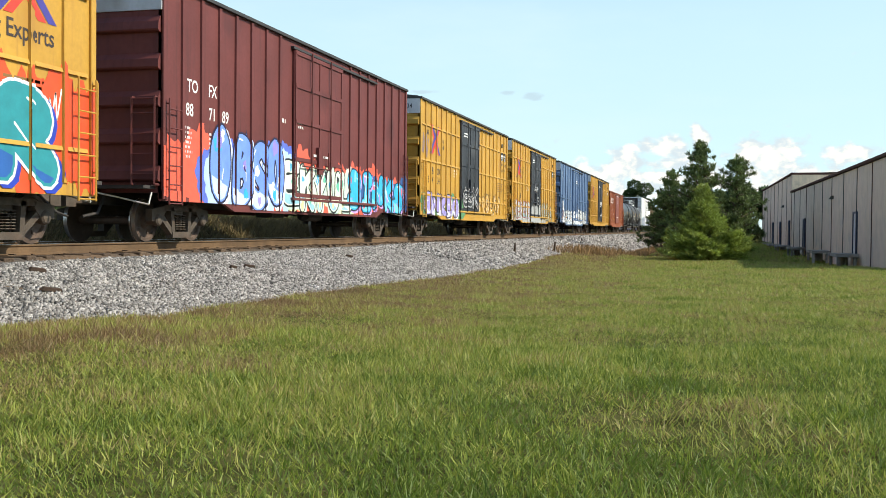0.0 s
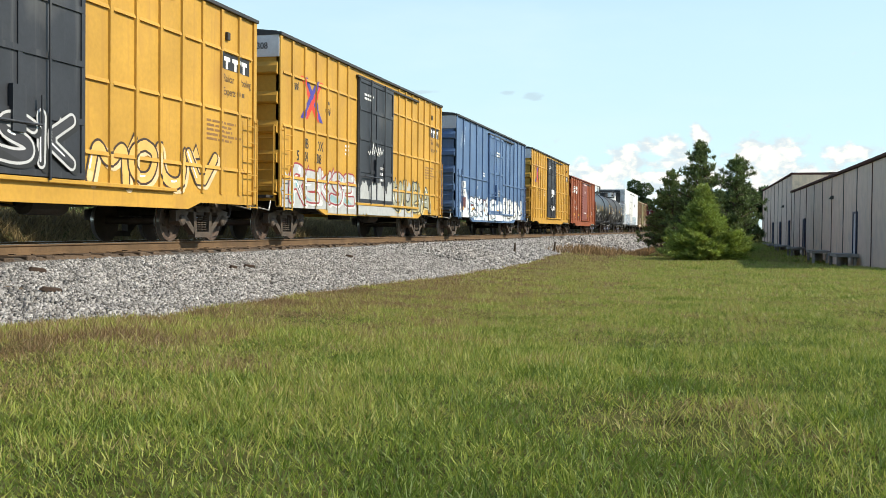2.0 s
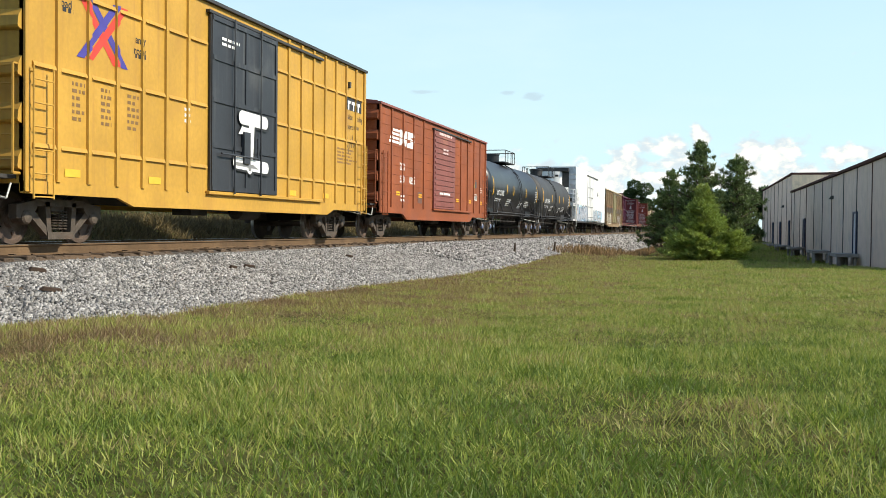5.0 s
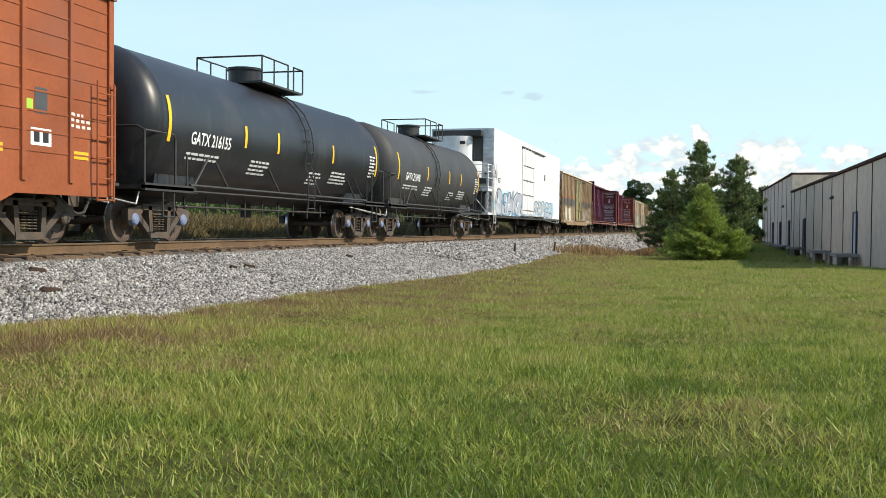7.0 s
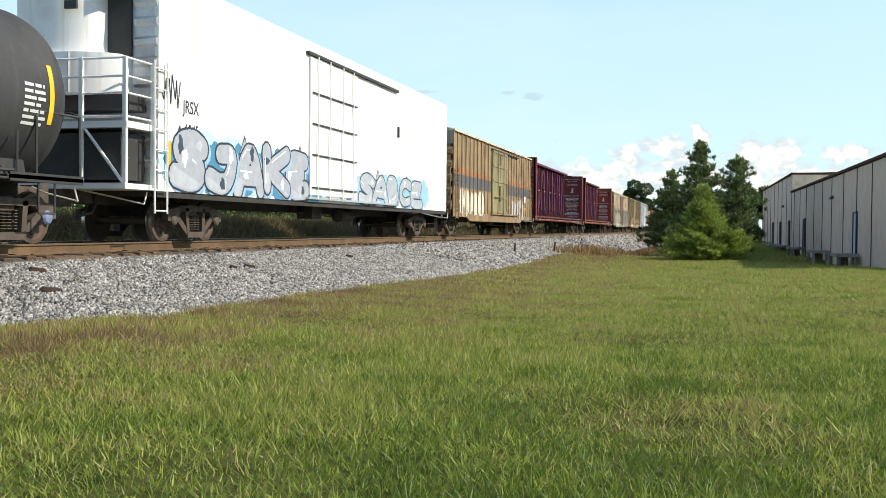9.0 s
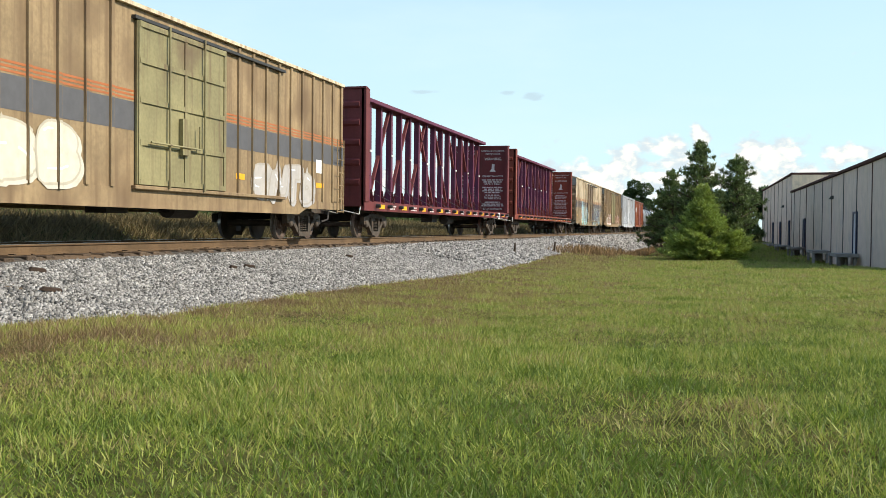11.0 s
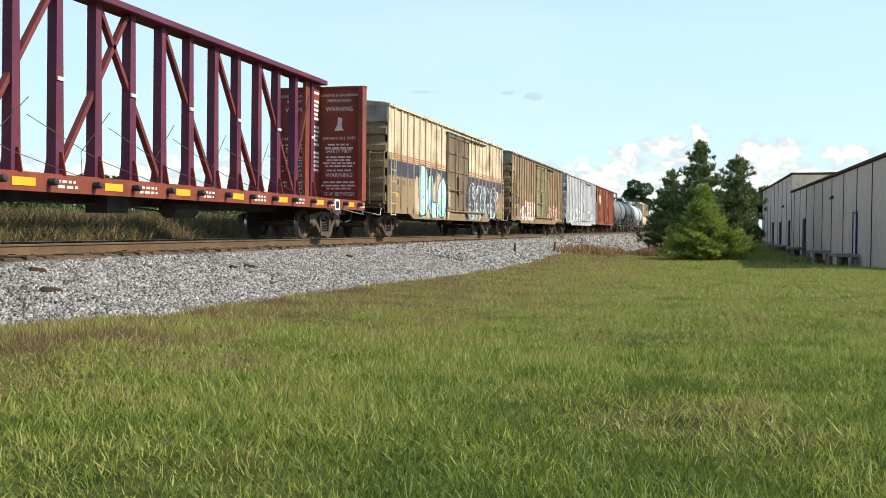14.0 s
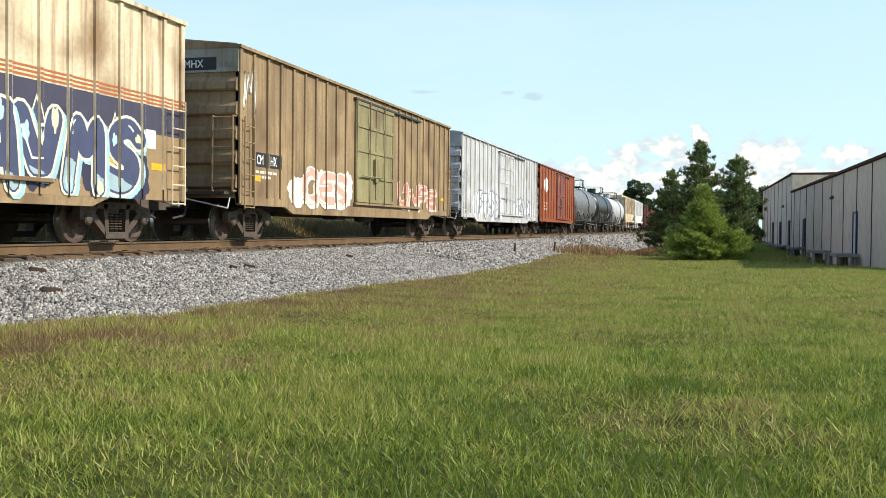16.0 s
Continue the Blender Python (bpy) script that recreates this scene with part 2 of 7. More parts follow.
def bed_z(x, y):
    tx = toe_x(y)
    gz = ground_z(tx, y)
    z1 = gz + 0.36 * (0.80 - gz)
    m = tx - 0.9
    up = np.where(x > m, gz + (z1 - gz) * (tx - x) / 0.9, z1 + (0.78 - z1) * (m - x) / (m + 9.85))
    return np.where(x < -9.85, 0.79, up)


rng = np.random.default_rng(5)
SV, SF, off = [], [], 0
for y0, y1, count, size in ((7.5, 30, 78000, 0.0265), (30, 62, 22000, 0.05), (62, 130, 6500, 0.095)):
    sy = rng.uniform(y0, y1, count)
    sx = toe_x(sy) + 0.12 + rng.uniform(0, 1, count) * (-10.45 - toe_x(sy) - 0.1)
    c = np.stack([sx, sy, bed_z(sx, sy) + rng.uniform(-0.3, 0.5, count) * size], -1)
    v, f = scatter_stones(rng, c, size * rng.uniform(0.6, 1.35, count))
    SV.append(v), SF.append(f + off)
    off += len(v)
stones = new("ballast_stone", raw_mesh("ballast_stone", np.concatenate(SV), np.concatenate(SF), M_STONE))
tagged(stones, "loose angular grey and white crushed stones on the slope", "ballast", kind="stuff")

track = thing("railway_track", "rusty steel rails on dark wooden ties", "railway track", kind="structure", at=pose(TRACK_X, 0, RAIL_Z))
RAILPROF = [(-0.07, -0.18), (0.07, -0.18), (0.07, -0.165), (0.012, -0.14), (0.012, -0.045), (0.036, -0.03), (0.036, -0.004), (-0.036, -0.004),
            (-0.036, -0.03), (-0.012, -0.045), (-0.012, -0.14), (-0.07, -0.165)]
for side in (-0.755, 0.755):
    bm = bmesh.new()
    a = [bm.verts.new((side + x, -40, z)) for x, z in RAILPROF]
    b = [bm.verts.new((side + x, 460, z)) for x, z in RAILPROF]
    for i in range(len(a)):
        bm.faces.new((a[i], a[(i + 1) % len(a)], b[(i + 1) % len(a)], b[i]))
    rail = part("rail", bm, M_RAIL, track)
    part("rail_head", box(bmesh.new(), side - 0.03, side + 0.03, -40, 460, -0.0039, 0.0), M_RAILTOP, rail, "polished running surface")
tie_mesh = mesh_of("tie", bevel(box(bmesh.new(), -1.3, 1.3, -0.115, 0.115, -0.34, -0.17), 0.015), M_TIE)
plate_mesh = mesh_of("tie_plate", box(bmesh.new(), -0.17, 0.17, -0.09, 0.09, -0.182, -0.165), M_RAIL)
anchor_mesh = mesh_of("rail_anchor", box(bmesh.new(), -0.09, 0.11, -0.02, 0.02, -0.215, -0.15), M_DARKRUST)
for i in range(150):
    tie = part("tie", tie_mesh, None, track)
    tie.location = (0.06 * math.sin(i * 7.3), -4 + i * 0.53, -0.008 * (i % 3))
    if i < 90:
        pl = part("tie_plate", plate_mesh, None, tie)
        pl.location = (0.755, 0, 0)
        an = part("rail_anchor", anchor_mesh, None, tie)
        an.location = (0.755, 0.15, 0)


# ---- warehouse ----
M_WALL = mat("metal_siding", (0.66, 0.535, 0.445), 0.8, spec=0.2, var=0.08, scale=1.5, stain=(0.45, 0.40, 0.37), stain_amt=0.1, streak=0.12, bump=0.05)
M_BEIGE = mat("beige_siding", (0.78, 0.62, 0.43), 0.6, var=0.08, scale=1.2, stain=(0.4, 0.33, 0.25), stain_amt=0.15, streak=0.3, bump=0.05)
M_TRIMB = mat("roof_trim", (0.095, 0.052, 0.045), 0.95, var=0.15, scale=2, spec=0.08)
M_ROOF = mat("roof_metal", (0.42, 0.40, 0.38), 0.45, metal=0.3, var=0.15, scale=1)
M_DOORBLUE = mat("door_blue", (0.022, 0.027, 0.06), 0.5, var=0.15, scale=2)
M_DOORWHITE = mat("door_white", (0.55, 0.57, 0.60), 0.5, var=0.1, scale=2)
M_CONCRETE = mat("concrete", (0.30, 0.28, 0.26), 0.9, var=0.3, scale=1.5, stain=(0.12, 0.10, 0.09), stain_amt=0.4, bump=0.4)
M_DARK = mat("dark_steel", (0.035, 0.033, 0.032), 0.6, var=0.2, scale=4)
WX, WY, WROT = 6.95, 54.0, 1.0   # wall line at the height of the first door, and its turn off the track


def warehouse(name, label, y0, y1, eave, depth, doors, vents, panel, docks=()):
    """A long shed whose ribbed wall faces the track; doors as (y, width, docks)."""
    w = thing(name, label, "warehouse", at=pose(WX, WY, 0, 0, 0, WROT))
    base = -1.25
    core = bmesh.new()
    box(core, 0.16, depth, y0, y1, base, eave - 0.05)
    part("back_wall", core, M_BEIGE, w)
    # ribbed siding, panel by panel, cut round the doors
    y = y0
    k = 0
    while y < y1 - 0.05:
        y2 = min(y + panel * (1.0, 1.05, 0.96)[k % 3], y1)
        bm = bmesh.new()
        zb = base
        box(bm, 0.0, 0.12, y + 0.02, y2 - 0.02, zb, eave)
        box(bm, -0.006, 0.0, (y + y2) / 2 - 0.9, (y + y2) / 2 - 0.88, zb, eave - 0.05)
        part("siding_panel", bm, M_WALL, w)
        seam = box(bmesh.new(), -0.03, 0.02, y2 - 0.05, y2 + 0.05, zb, eave - 0.02)
        part("downpipe" if k % 3 == 1 else "seam", seam, M_TRIMB if k % 3 == 1 else M_DARK, w)
        y, k = y2, k + 1
    part("eave_trim", bevel(box(bmesh.new(), -0.14, 0.3, y0 - 0.05, y1 + 0.05, eave + 0.02, eave + 0.17), 0.03), M_TRIMB, w, "dark brown eave trim")
    roof = bmesh.new()
    a = [roof.verts.new(p) for p in ((0.1, y0, eave + 0.12), (depth * 0.5, y0, eave + 0.12 + depth * 0.02), (depth, y0, eave + 0.1),
                                     (depth, y1, eave + 0.1), (depth * 0.5, y1, eave + 0.12 + depth * 0.02), (0.1, y1, eave + 0.12))]
    roof.faces.new((a[0], a[1], a[4], a[5]))
    roof.faces.new((a[1], a[2], a[3], a[4]))
    roof.faces.new((a[0], a[5], a[3], a[2]))
    part("roof", roof, M_ROOF, w)
    landings = list(docks)
    for d, wd, z0, kind in doors:
        dd = part("door", bevel(box(bmesh.new(), -0.05, -0.003, d - wd / 2, d + wd / 2, z0, z0 + 2.1), 0.008), M_DOORWHITE if kind == "pale" else M_DOORBLUE, w,
                  "pale steel door" if kind == "pale" else "dark blue steel door")
        fr = bmesh.new()
        for q in (d - wd / 2 - 0.09, d + wd / 2):
            box(fr, -0.10, -0.002, q, q + 0.09, z0, z0 + 2.1)
        box(fr, -0.10, -0.002, d - wd / 2 - 0.09, d + wd / 2 + 0.09, z0 + 2.1, z0 + 2.2)
        part("door_frame", fr, M_DOORBLUE, dd, "dark blue frame")
        part("handle", rod(bmesh.new(), (-0.09, d - wd / 2 + 0.12, z0 + 1.0), (-0.09, d - wd / 2 + 0.26, z0 + 1.0), 0.012), M_DARK, dd)
        landings.append((d, z0))
    for d, z0 in landings:
        land = part("landing", bevel(box(bmesh.new(), -1.15, -0.12, d - 1.9, d + 1.3, z0 - 0.06, z0 + 0.10), 0.01), M_CONCRETE, w, "weathered concrete landing")
        for q in (d - 1.75, d + 0.95):
            for px in (-1.1, -0.34):
                part("pier", box(bmesh.new(), px, px + 0.14, q, q + 0.2, base - 0.3, z0 - 0.06), M_CONCRETE, land)
        st = bmesh.new()
        for i in range(5):
            box(st, -0.6, -0.15, d + 1.3 + 0.26 * i, d + 1.3 + 0.26 * (i + 1), z0 - 0.24 - 0.17 * i, z0 - 0.06 - 0.17 * i)
        part("steps", st, M_CONCRETE, land)
    for vy, vz in vents:
        bm = box(bmesh.new(), -0.28, -0.002, vy - 0.14, vy + 0.14, vz - 0.05, vz + 0.16, top=(-0.12, -0.002, vy - 0.1, vy + 0.1))
        part("wall_lamp", bm, M_DARK, w, "dark wall-mounted lamp")
    return w


near_shed = warehouse("warehouse", "long grey metal warehouse with raised side doors", -14.0, 34.4, 4.6, 26,
                      [(0.0, 0.95, 0.22, "pale"), (24.0, 0.95, 0.15, "blue")], [(8.6, 3.35)], 4.6, [(10.5, 0.18)])
far_shed = warehouse("warehouse", "taller beige-ended warehouse joined to the grey one", 34.5, 71.0, 6.1, 30,
                     [(36.0, 0.95, 0.12, "blue"), (45.0, 0.95, 0.1, "blue"), (54.0, 0.95, 0.1, "blue")], [(42.0, 3.6)], 4.6)
# its end stands above the lower roof
part("end_wall", box(bmesh.new(), 0.02, 15, 34.42, 34.49, 4.4, 6.12), M_BEIGE, far_shed, "beige end wall")
part("end_trim", box(bmesh.new(), -0.1, 15.1, 34.38, 34.49, 6.12, 6.3), M_TRIMB, far_shed)
for vx, vy, s in ((2.2, 13, 0.5), (3.2, 30, 0.42), (2.4, 23, 0.35)):
    v = thing("roof_vent", "galvanised roof vent with a round cowl", "roof vent", group="roof vents",
              at=pose(WX, WY, 0, 0, 0, WROT) @ pose(vx, vy, 4.65))
    part("pipe", rod(bmesh.new(), (0, 0, 0), (0, 0, s * 0.8), 0.13, 12), M_ROOF, v)
    part("cowl", lathe(bmesh.new(), [(s * 0.8, 0.22), (s * 0.95, 0.25), (s * 1.1, 0.1)], (0, 0, 0), "z", 12), M_ROOF, v)
post = thing("vent_stack", "thin dark metal flue pipe on the roof", "flue", at=pose(WX, WY, 0, 0, 0, WROT) @ pose(0.9, -8.0, 4.6))
part("pipe", rod(bmesh.new(), (0, 0, 0), (0, 0, 0.85), 0.07, 8), M_TRIMB, post)

# ---- trees ----
M_BARK = mat("bark", (0.09, 0.06, 0.045), 0.95, var=0.4, scale=6, bump=0.8, bump_scale=20)
M_PINE = mat("pine_needles", (0.12, 0.165, 0.05), 0.7, var=0.35, scale=0.8, island=0.5, bump=0, translucent=0.25)
M_CEDAR = mat("cedar_sprays", (0.27, 0.34, 0.07), 0.7, var=0.3, scale=1.2, island=0.5, bump=0, translucent=0.3)
M_LEAF = mat("broad_leaves", (0.052, 0.090, 0.028), 0.7, var=0.35, scale=0.15, island=0.5, bump=0, translucent=0.25)


def blades(rng, base, way, length, width, simple=False, flat=0.0):
    """Slim leaves from base points along the given ways."""
    k = len(base)
    way = way / np.linalg.norm(way, axis=1, keepdims=True)
    side = np.cross(way, rng.normal(size=(k, 3)) * (1 - flat) + np.array([0, 0, 2.0 * flat]))
    side /= np.linalg.norm(side, axis=1, keepdims=True) + 1e-9
    L, W = length[:, None], width[:, None]
    if simple:
        v = np.stack([base - side * W, base + side * W, base + way * L], 1)
        return v.reshape(-1, 3), np.arange(3 * k).reshape(-1, 3)
    v = np.stack([base, base + way * L * 0.42 + side * W, base + way * L, base + way * L * 0.42 - side * W], 1)
    f = np.array([(0, 1, 2), (0, 2, 3)])[None] + 4 * np.arange(k)[:, None, None]
    return v.reshape(-1, 3), f.reshape(-1, 3)


def trunk_mesh(rng, h, r, limbs):
    bm = bmesh.new()
    z, p = 0.0, Vector((0, 0, -0.4))
    for i in range(6):
        q = Vector((rng.normal() * 0.04 * h / 8, rng.normal() * 0.04 * h / 8, h * (i + 1) / 6))
        rod(bm, p, q, r * (1 - i / 6.5), 8, r * (1 - (i + 1) / 6.5))
        p = q
    for a, b, rr in limbs:
        rod(bm, a, b, rr, 5, rr * 0.35)
    return bm


def pine(name, label, x, y, h, spread, seed, low=0.12, density=1.0):
    rng = np.random.default_rng(seed)
    t = thing(name, label, "pine tree", at=pose(x, y, float(ground_z(x, y))))
    limbs, tips = [], []
    levels = int(h * 2.7)
    for i in range(levels):
        u = low + (1 - low) * (i + rng.uniform(0, 0.7)) / levels
        z = h * min(u, 0.99)
        reach = spread * (1 - u) ** 0.72 * (0.75 + 0.35 * rng.uniform()) + 0.18
        for j in range(6):
            a = rng.uniform(0, 6.283)
            rr = reach * rng.uniform(0.55, 1.1)
            end = Vector((math.cos(a) * rr, math.sin(a) * rr, min(z + rr * rng.uniform(0.12, 0.55), h * 1.02)))
            start = Vector((0, 0, z))
            limbs.append((start, end, 0.03 + 0.012 * (h - z) / 2))
            for f in np.linspace(0.35, 1.0, max(3, int(rr * 3.2 * density))):
                q = start.lerp(end, f)
                tips.append((q.x + rng.normal() * 0.14, q.y + rng.normal() * 0.14, q.z + rng.normal() * 0.10))
    tips.append((0, 0, h * 1.03))
    part("trunk", trunk_mesh(rng, h, 0.016 * h + 0.04, limbs), M_BARK, t, "rough brown trunk and limbs")
    c = np.array(tips)
    k = 40
    base = np.repeat(c, k, 0) + rng.normal(size=(len(c) * k, 3)) * 0.055
    way = rng.normal(size=(len(base), 3)) + np.array([0, 0, 1.1]) + np.repeat(c * np.array([0.3, 0.3, 0.0]), k, 0)
    v, f = blades(rng, base, way, rng.uniform(0.16, 0.34, len(base)), rng.uniform(0.016, 0.034, len(base)))
    part("crown", raw_mesh("crown", v, f, M_PINE), None, t, "tufted dark green needles")
    return t


def cedar(x, y, h, spread, seed):
    """A young conical evergreen of feathery upswept sprays, green to the ground."""
    rng = np.random.default_rng(seed)
    t = thing("cedar_shrub", "young bright green conical cedar at the lawn's edge", "evergreen shrub", at=pose(x, y, float(ground_z(x, y)) - 0.22))
    limbs, sp, sd = [], [], []
    for i in range(300):
        u = rng.uniform(0.0, 1.0) ** 1.25
        a = rng.uniform(0, 6.283)
        lump = 0.82 + 0.16 * math.sin(3 * a + 1.0 + u * 7) + 0.16 * math.sin(5 * a + u * 13) + rng.uniform(-0.15, 0.12)
        r = spread * (1 - u) ** 1.18 * lump + 0.06
        z0 = h * u * 0.93
        end = np.array([math.cos(a) * r, math.sin(a) * r, z0 + 0.12 + 0.30 * r * rng.uniform(0.2, 1.1)])
        start = np.array([0, 0, max(z0 - 0.15, 0.05)])
        limbs.append((Vector(start), Vector(end), 0.022))
        d = (end - start) / (np.linalg.norm(end - start) + 1e-6)
        side = np.array([-math.sin(a), math.cos(a), 0.0])
        m = max(3, int(r * 7))
        for fr in np.linspace(0.45, 1.0, m):
            for tw in (-1, 0, 1):
                out = d + side * tw * 0.8 + np.array([0, 0, 0.45])
                q = start + (end - start) * fr + side * tw * 0.16 * (1.25 - fr) + rng.normal(size=3) * 0.035
                sp.append(q), sd.append(out)
    sp.append(np.array([0, 0, h * 0.96])), sd.append(np.array([0, 0, 1.0]))
    part("trunk", trunk_mesh(rng, h, 0.07, limbs[::3]), M_BARK, t)
    c, d = np.array(sp), np.array(sd)
    k = 13
    base = np.repeat(c, k, 0) + np.repeat(d, k, 0) * rng.uniform(0, 0.16, (len(c) * k, 1)) + rng.normal(size=(len(c) * k, 3)) * 0.03
    way = np.repeat(d, k, 0) + rng.normal(size=(len(base), 3)) * 0.6
    v, f = blades(rng, base, way, rng.uniform(0.07, 0.19, len(base)), rng.uniform(0.012, 0.024, len(base)))
    part("crown", raw_mesh("crown", v, f, M_CEDAR), None, t, "feathery bright green sprays")
    return t


def leafy_mass(rng, centres, radii, per, size):
    """Many leaf clumps spread over uneven lobes."""
    out_v, out_f, off = [], [], 0
    for c, r in zip(centres, radii):
        n = int(per * r * r)
        d = rng.normal(size=(n, 3))
        d /= np.linalg.norm(d, axis=1, keepdims=True)
        rad = r * (0.62 + 0.42 * rng.uniform(size=n) ** 0.6) * (1 + 0.16 * np.sin(d[:, 0] * 5 + c[0]) * np.sin(d[:, 2] * 6 + c[1]))
        p = np.asarray(c) + d * rad[:, None] * np.array([1, 1, 0.85])
        way = d + rng.normal(size=(n, 3)) * 0.8
        v, f = blades(rng, p, way, rng.uniform(0.7, 1.3, n) * size, rng.uniform(0.25, 0.5, n) * size, True)
        out_v.append(v), out_f.append(f + off)
        off += len(v)
    return np.concatenate(out_v), np.concatenate(out_f)


def broad_tree(label, x, y, h, r, seed, leaf=0.4):
    rng = np.random.default_rng(seed)
    t = thing("tree", label, "tree", group="distant trees", at=pose(x, y, float(ground_z(x, y))))
    cs, rs, limbs = [], [], []
    for i in range(9):
        a, u = rng.uniform(0, 6.283), rng.uniform(0.42, 0.9)
        q = r * 0.62 * math.sqrt(max(0.05, 1 - (2 * u - 1.1) ** 2))
        cs.append((math.cos(a) * q, math.sin(a) * q, h * u))
        rs.append(r * rng.uniform(0.38, 0.6))
        limbs.append((Vector((0, 0, h * 0.3)), Vector(cs[-1]), 0.02 * h * 0.4))
    part("trunk", trunk_mesh(rng, h * 0.75, 0.03 * h, limbs), M_BARK, t)
    v, f = leafy_mass(rng, cs, rs, 150 / (leaf * leaf) * (0.34 if y > 120 and x > -40 else 0.14), leaf)
    part("crown", raw_mesh("crown", v, f, M_LEAF), None, t, "dense dark green leaves")
    return t


cedar(-0.45, 48.6, 3.65, 2.2, 11)
pine("pine_tree", "tall dark green pine behind the cedar", -0.9, 71.0, 7.7, 2.9, 21)
pine("pine_tree", "pine leaning over the warehouse strip", 1.6, 73.0, 6.8, 3.1, 22)
pine("pine_tree", "pine with a narrow top among others", -2.75, 73.5, 5.9, 2.4, 23)
pine("pine_tree", "low dense pine beside the railway slope", -3.6, 76.0, 4.4, 2.2, 24)
pine("pine_tree", "low dense pine near the warehouse corner", 2.2, 86.0, 5.4, 2.4, 25)
pine("pine_tree", "low young pine beside the track", -3.5, 92.0, 5.0, 2.0, 26)
broad_tree("round-topped dark tree far down the line", -25.0, 350.0, 16.5, 4.6, 31)
broad_tree("dark tree far down the line", -2.0, 200.0, 9.0, 4.0, 32)
broad_tree("low dark tree by the far end of the warehouse", 8.5, 135.0, 7.5, 3.4, 33)
broad_tree("low dark tree by the far end of the warehouse", 2.0, 130.0, 6.0, 3.4, 34)

# ---- beyond the track ----
M_FIELD = mat("field_grass", (0.17, 0.21, 0.06), 0.9, var=0.3, scale=0.3, island=0.4, bump=0, translucent=0.3)
M_TALL = mat("tall_dry_grass", (0.18, 0.135, 0.06), 0.9, var=0.3, scale=0.5, island=0.4, bump=0, translucent=0.3)
M_WEED = mat("dry_weeds", (0.27, 0.17, 0.08), 0.9, var=0.3, scale=0.6, island=0.4, bump=0, translucent=0.3)
M_HEDGE = mat("hedge_leaves", (0.075, 0.12, 0.035), 0.8, var=0.3, scale=0.3, island=0.4, bump=0, translucent=0.3)


def grass_patch(name, label, rng, xy, height, width, material, lean=0.25, simple=True, flat=0.0):
    k = len(xy)
    base = np.column_stack([xy, ground_z(xy[:, 0], xy[:, 1]) - 0.02])
    way = np.column_stack([rng.normal(size=(k, 2)) * lean, np.ones(k)])
    v, f = blades(rng, base, way, height, width, simple, flat)
    ob = new(name, raw_mesh(name, v, f, material))
    return tagged(ob, label, "grass", kind="stuff")


rng = np.random.default_rng(8)
n = 90000
ty = rng.uniform(0, 1, n) ** 1.4 * 200 + 8
txx = -15.1 - rng.uniform(0, 1, n) ** 1.1 * 4.6
grass_patch("tall_grass", "tall dry tan grass on the bank beyond the track", rng, np.column_stack([txx, ty]), rng.uniform(0.25, 0.6, n), rng.uniform(0.012, 0.035, n), M_TALL, 0.7)
n = 70000
ty = rng.uniform(0, 1, n) ** 1.3 * 260 + 10
txx = -21.5 - rng.uniform(0, 1, n) * 18
grass_patch("field_grass", "rough green grass in the field beyond the track", rng, np.column_stack([txx, ty]), rng.uniform(0.25, 0.7, n), rng.uniform(0.02, 0.06, n), M_FIELD, 0.7)
n = 9000
ty = rng.uniform(50, 110, n)
txx = toe_x(ty) + rng.uniform(-0.7, 2.6, n)
grass_patch("weeds", "dry brown weeds at the foot of the ballast", rng, np.column_stack([txx, ty]), rng.uniform(0.2, 0.6, n), rng.uniform(0.012, 0.035, n), M_WEED)

rng = np.random.default_rng(9)
cs, rs = [], []
for i in range(200):
    yy = 8 + i * 1.7 + rng.uniform(-1, 1)
    rr = rng.uniform(0.9, 1.7)
    xx = -41 + rng.uniform(-2.5, 2.5)
    cs.append((xx, yy, float(ground_z(xx, yy)) + rr * 0.6))
    rs.append(rr)
v, f = leafy_mass(rng, cs, rs, 330, 0.32)
tagged(new("hedge", raw_mesh("hedge", v, f, M_HEDGE)), "low light green hedge across the field", "hedge", kind="stuff")
for i in range(22):
    yy = 30 + i * 21 + 9 * math.sin(i * 2.1)
    xx = -75 - 18 * math.sin(i * 1.7) - i * 1.5
    broad_tree("leafy green tree in the line across the field", xx, yy, 3.7 + 1.3 * abs(math.sin(i * 1.3)), 3.0 + 0.8 * math.sin(i), 50 + i, 0.5)

# ---- bits on the slope ----
for x, y, turn, s in ((-8.9, 17.6, 70, 0.09), (-8.85, 18.2, 60, 0.14), (-9.5, 12.6, 75, 0.16), (-8.75, 11.9, 80, 0.2), (-8.9, 24.0, 55, 0.12)):
    c = thing("tie_fragment", "dark splintered piece of old wooden tie", "wood scrap", group="tie fragments", at=pose(x, y, float(bed_z(np.array(x), np.array(y))) + 0.05, 12, 8, turn))
    bm = bevel(box(bmesh.new(), -s, s, -0.035, 0.035, -0.03, 0.03, top=(-s * 0.8, s * 0.7, -0.03, 0.025)), 0.008)
    part("wood", bm, M_DARKRUST, c)
for x, y, hh in ((-7.75, 40.0, 0.55), (-7.75, 50.7, 0.5)):
    c = thing("marker_stake", "short dark weathered stake at the ballast foot", "stake", group="marker stakes", at=pose(x, y, float(ground_z(x, y)) + 0.1, 3, 4, 0))
    part("stake", box(bmesh.new(), -0.05, 0.05, -0.05, 0.05, -0.3, hh, top=(-0.035, 0.035, -0.035, 0.035)), M_TIE, c)

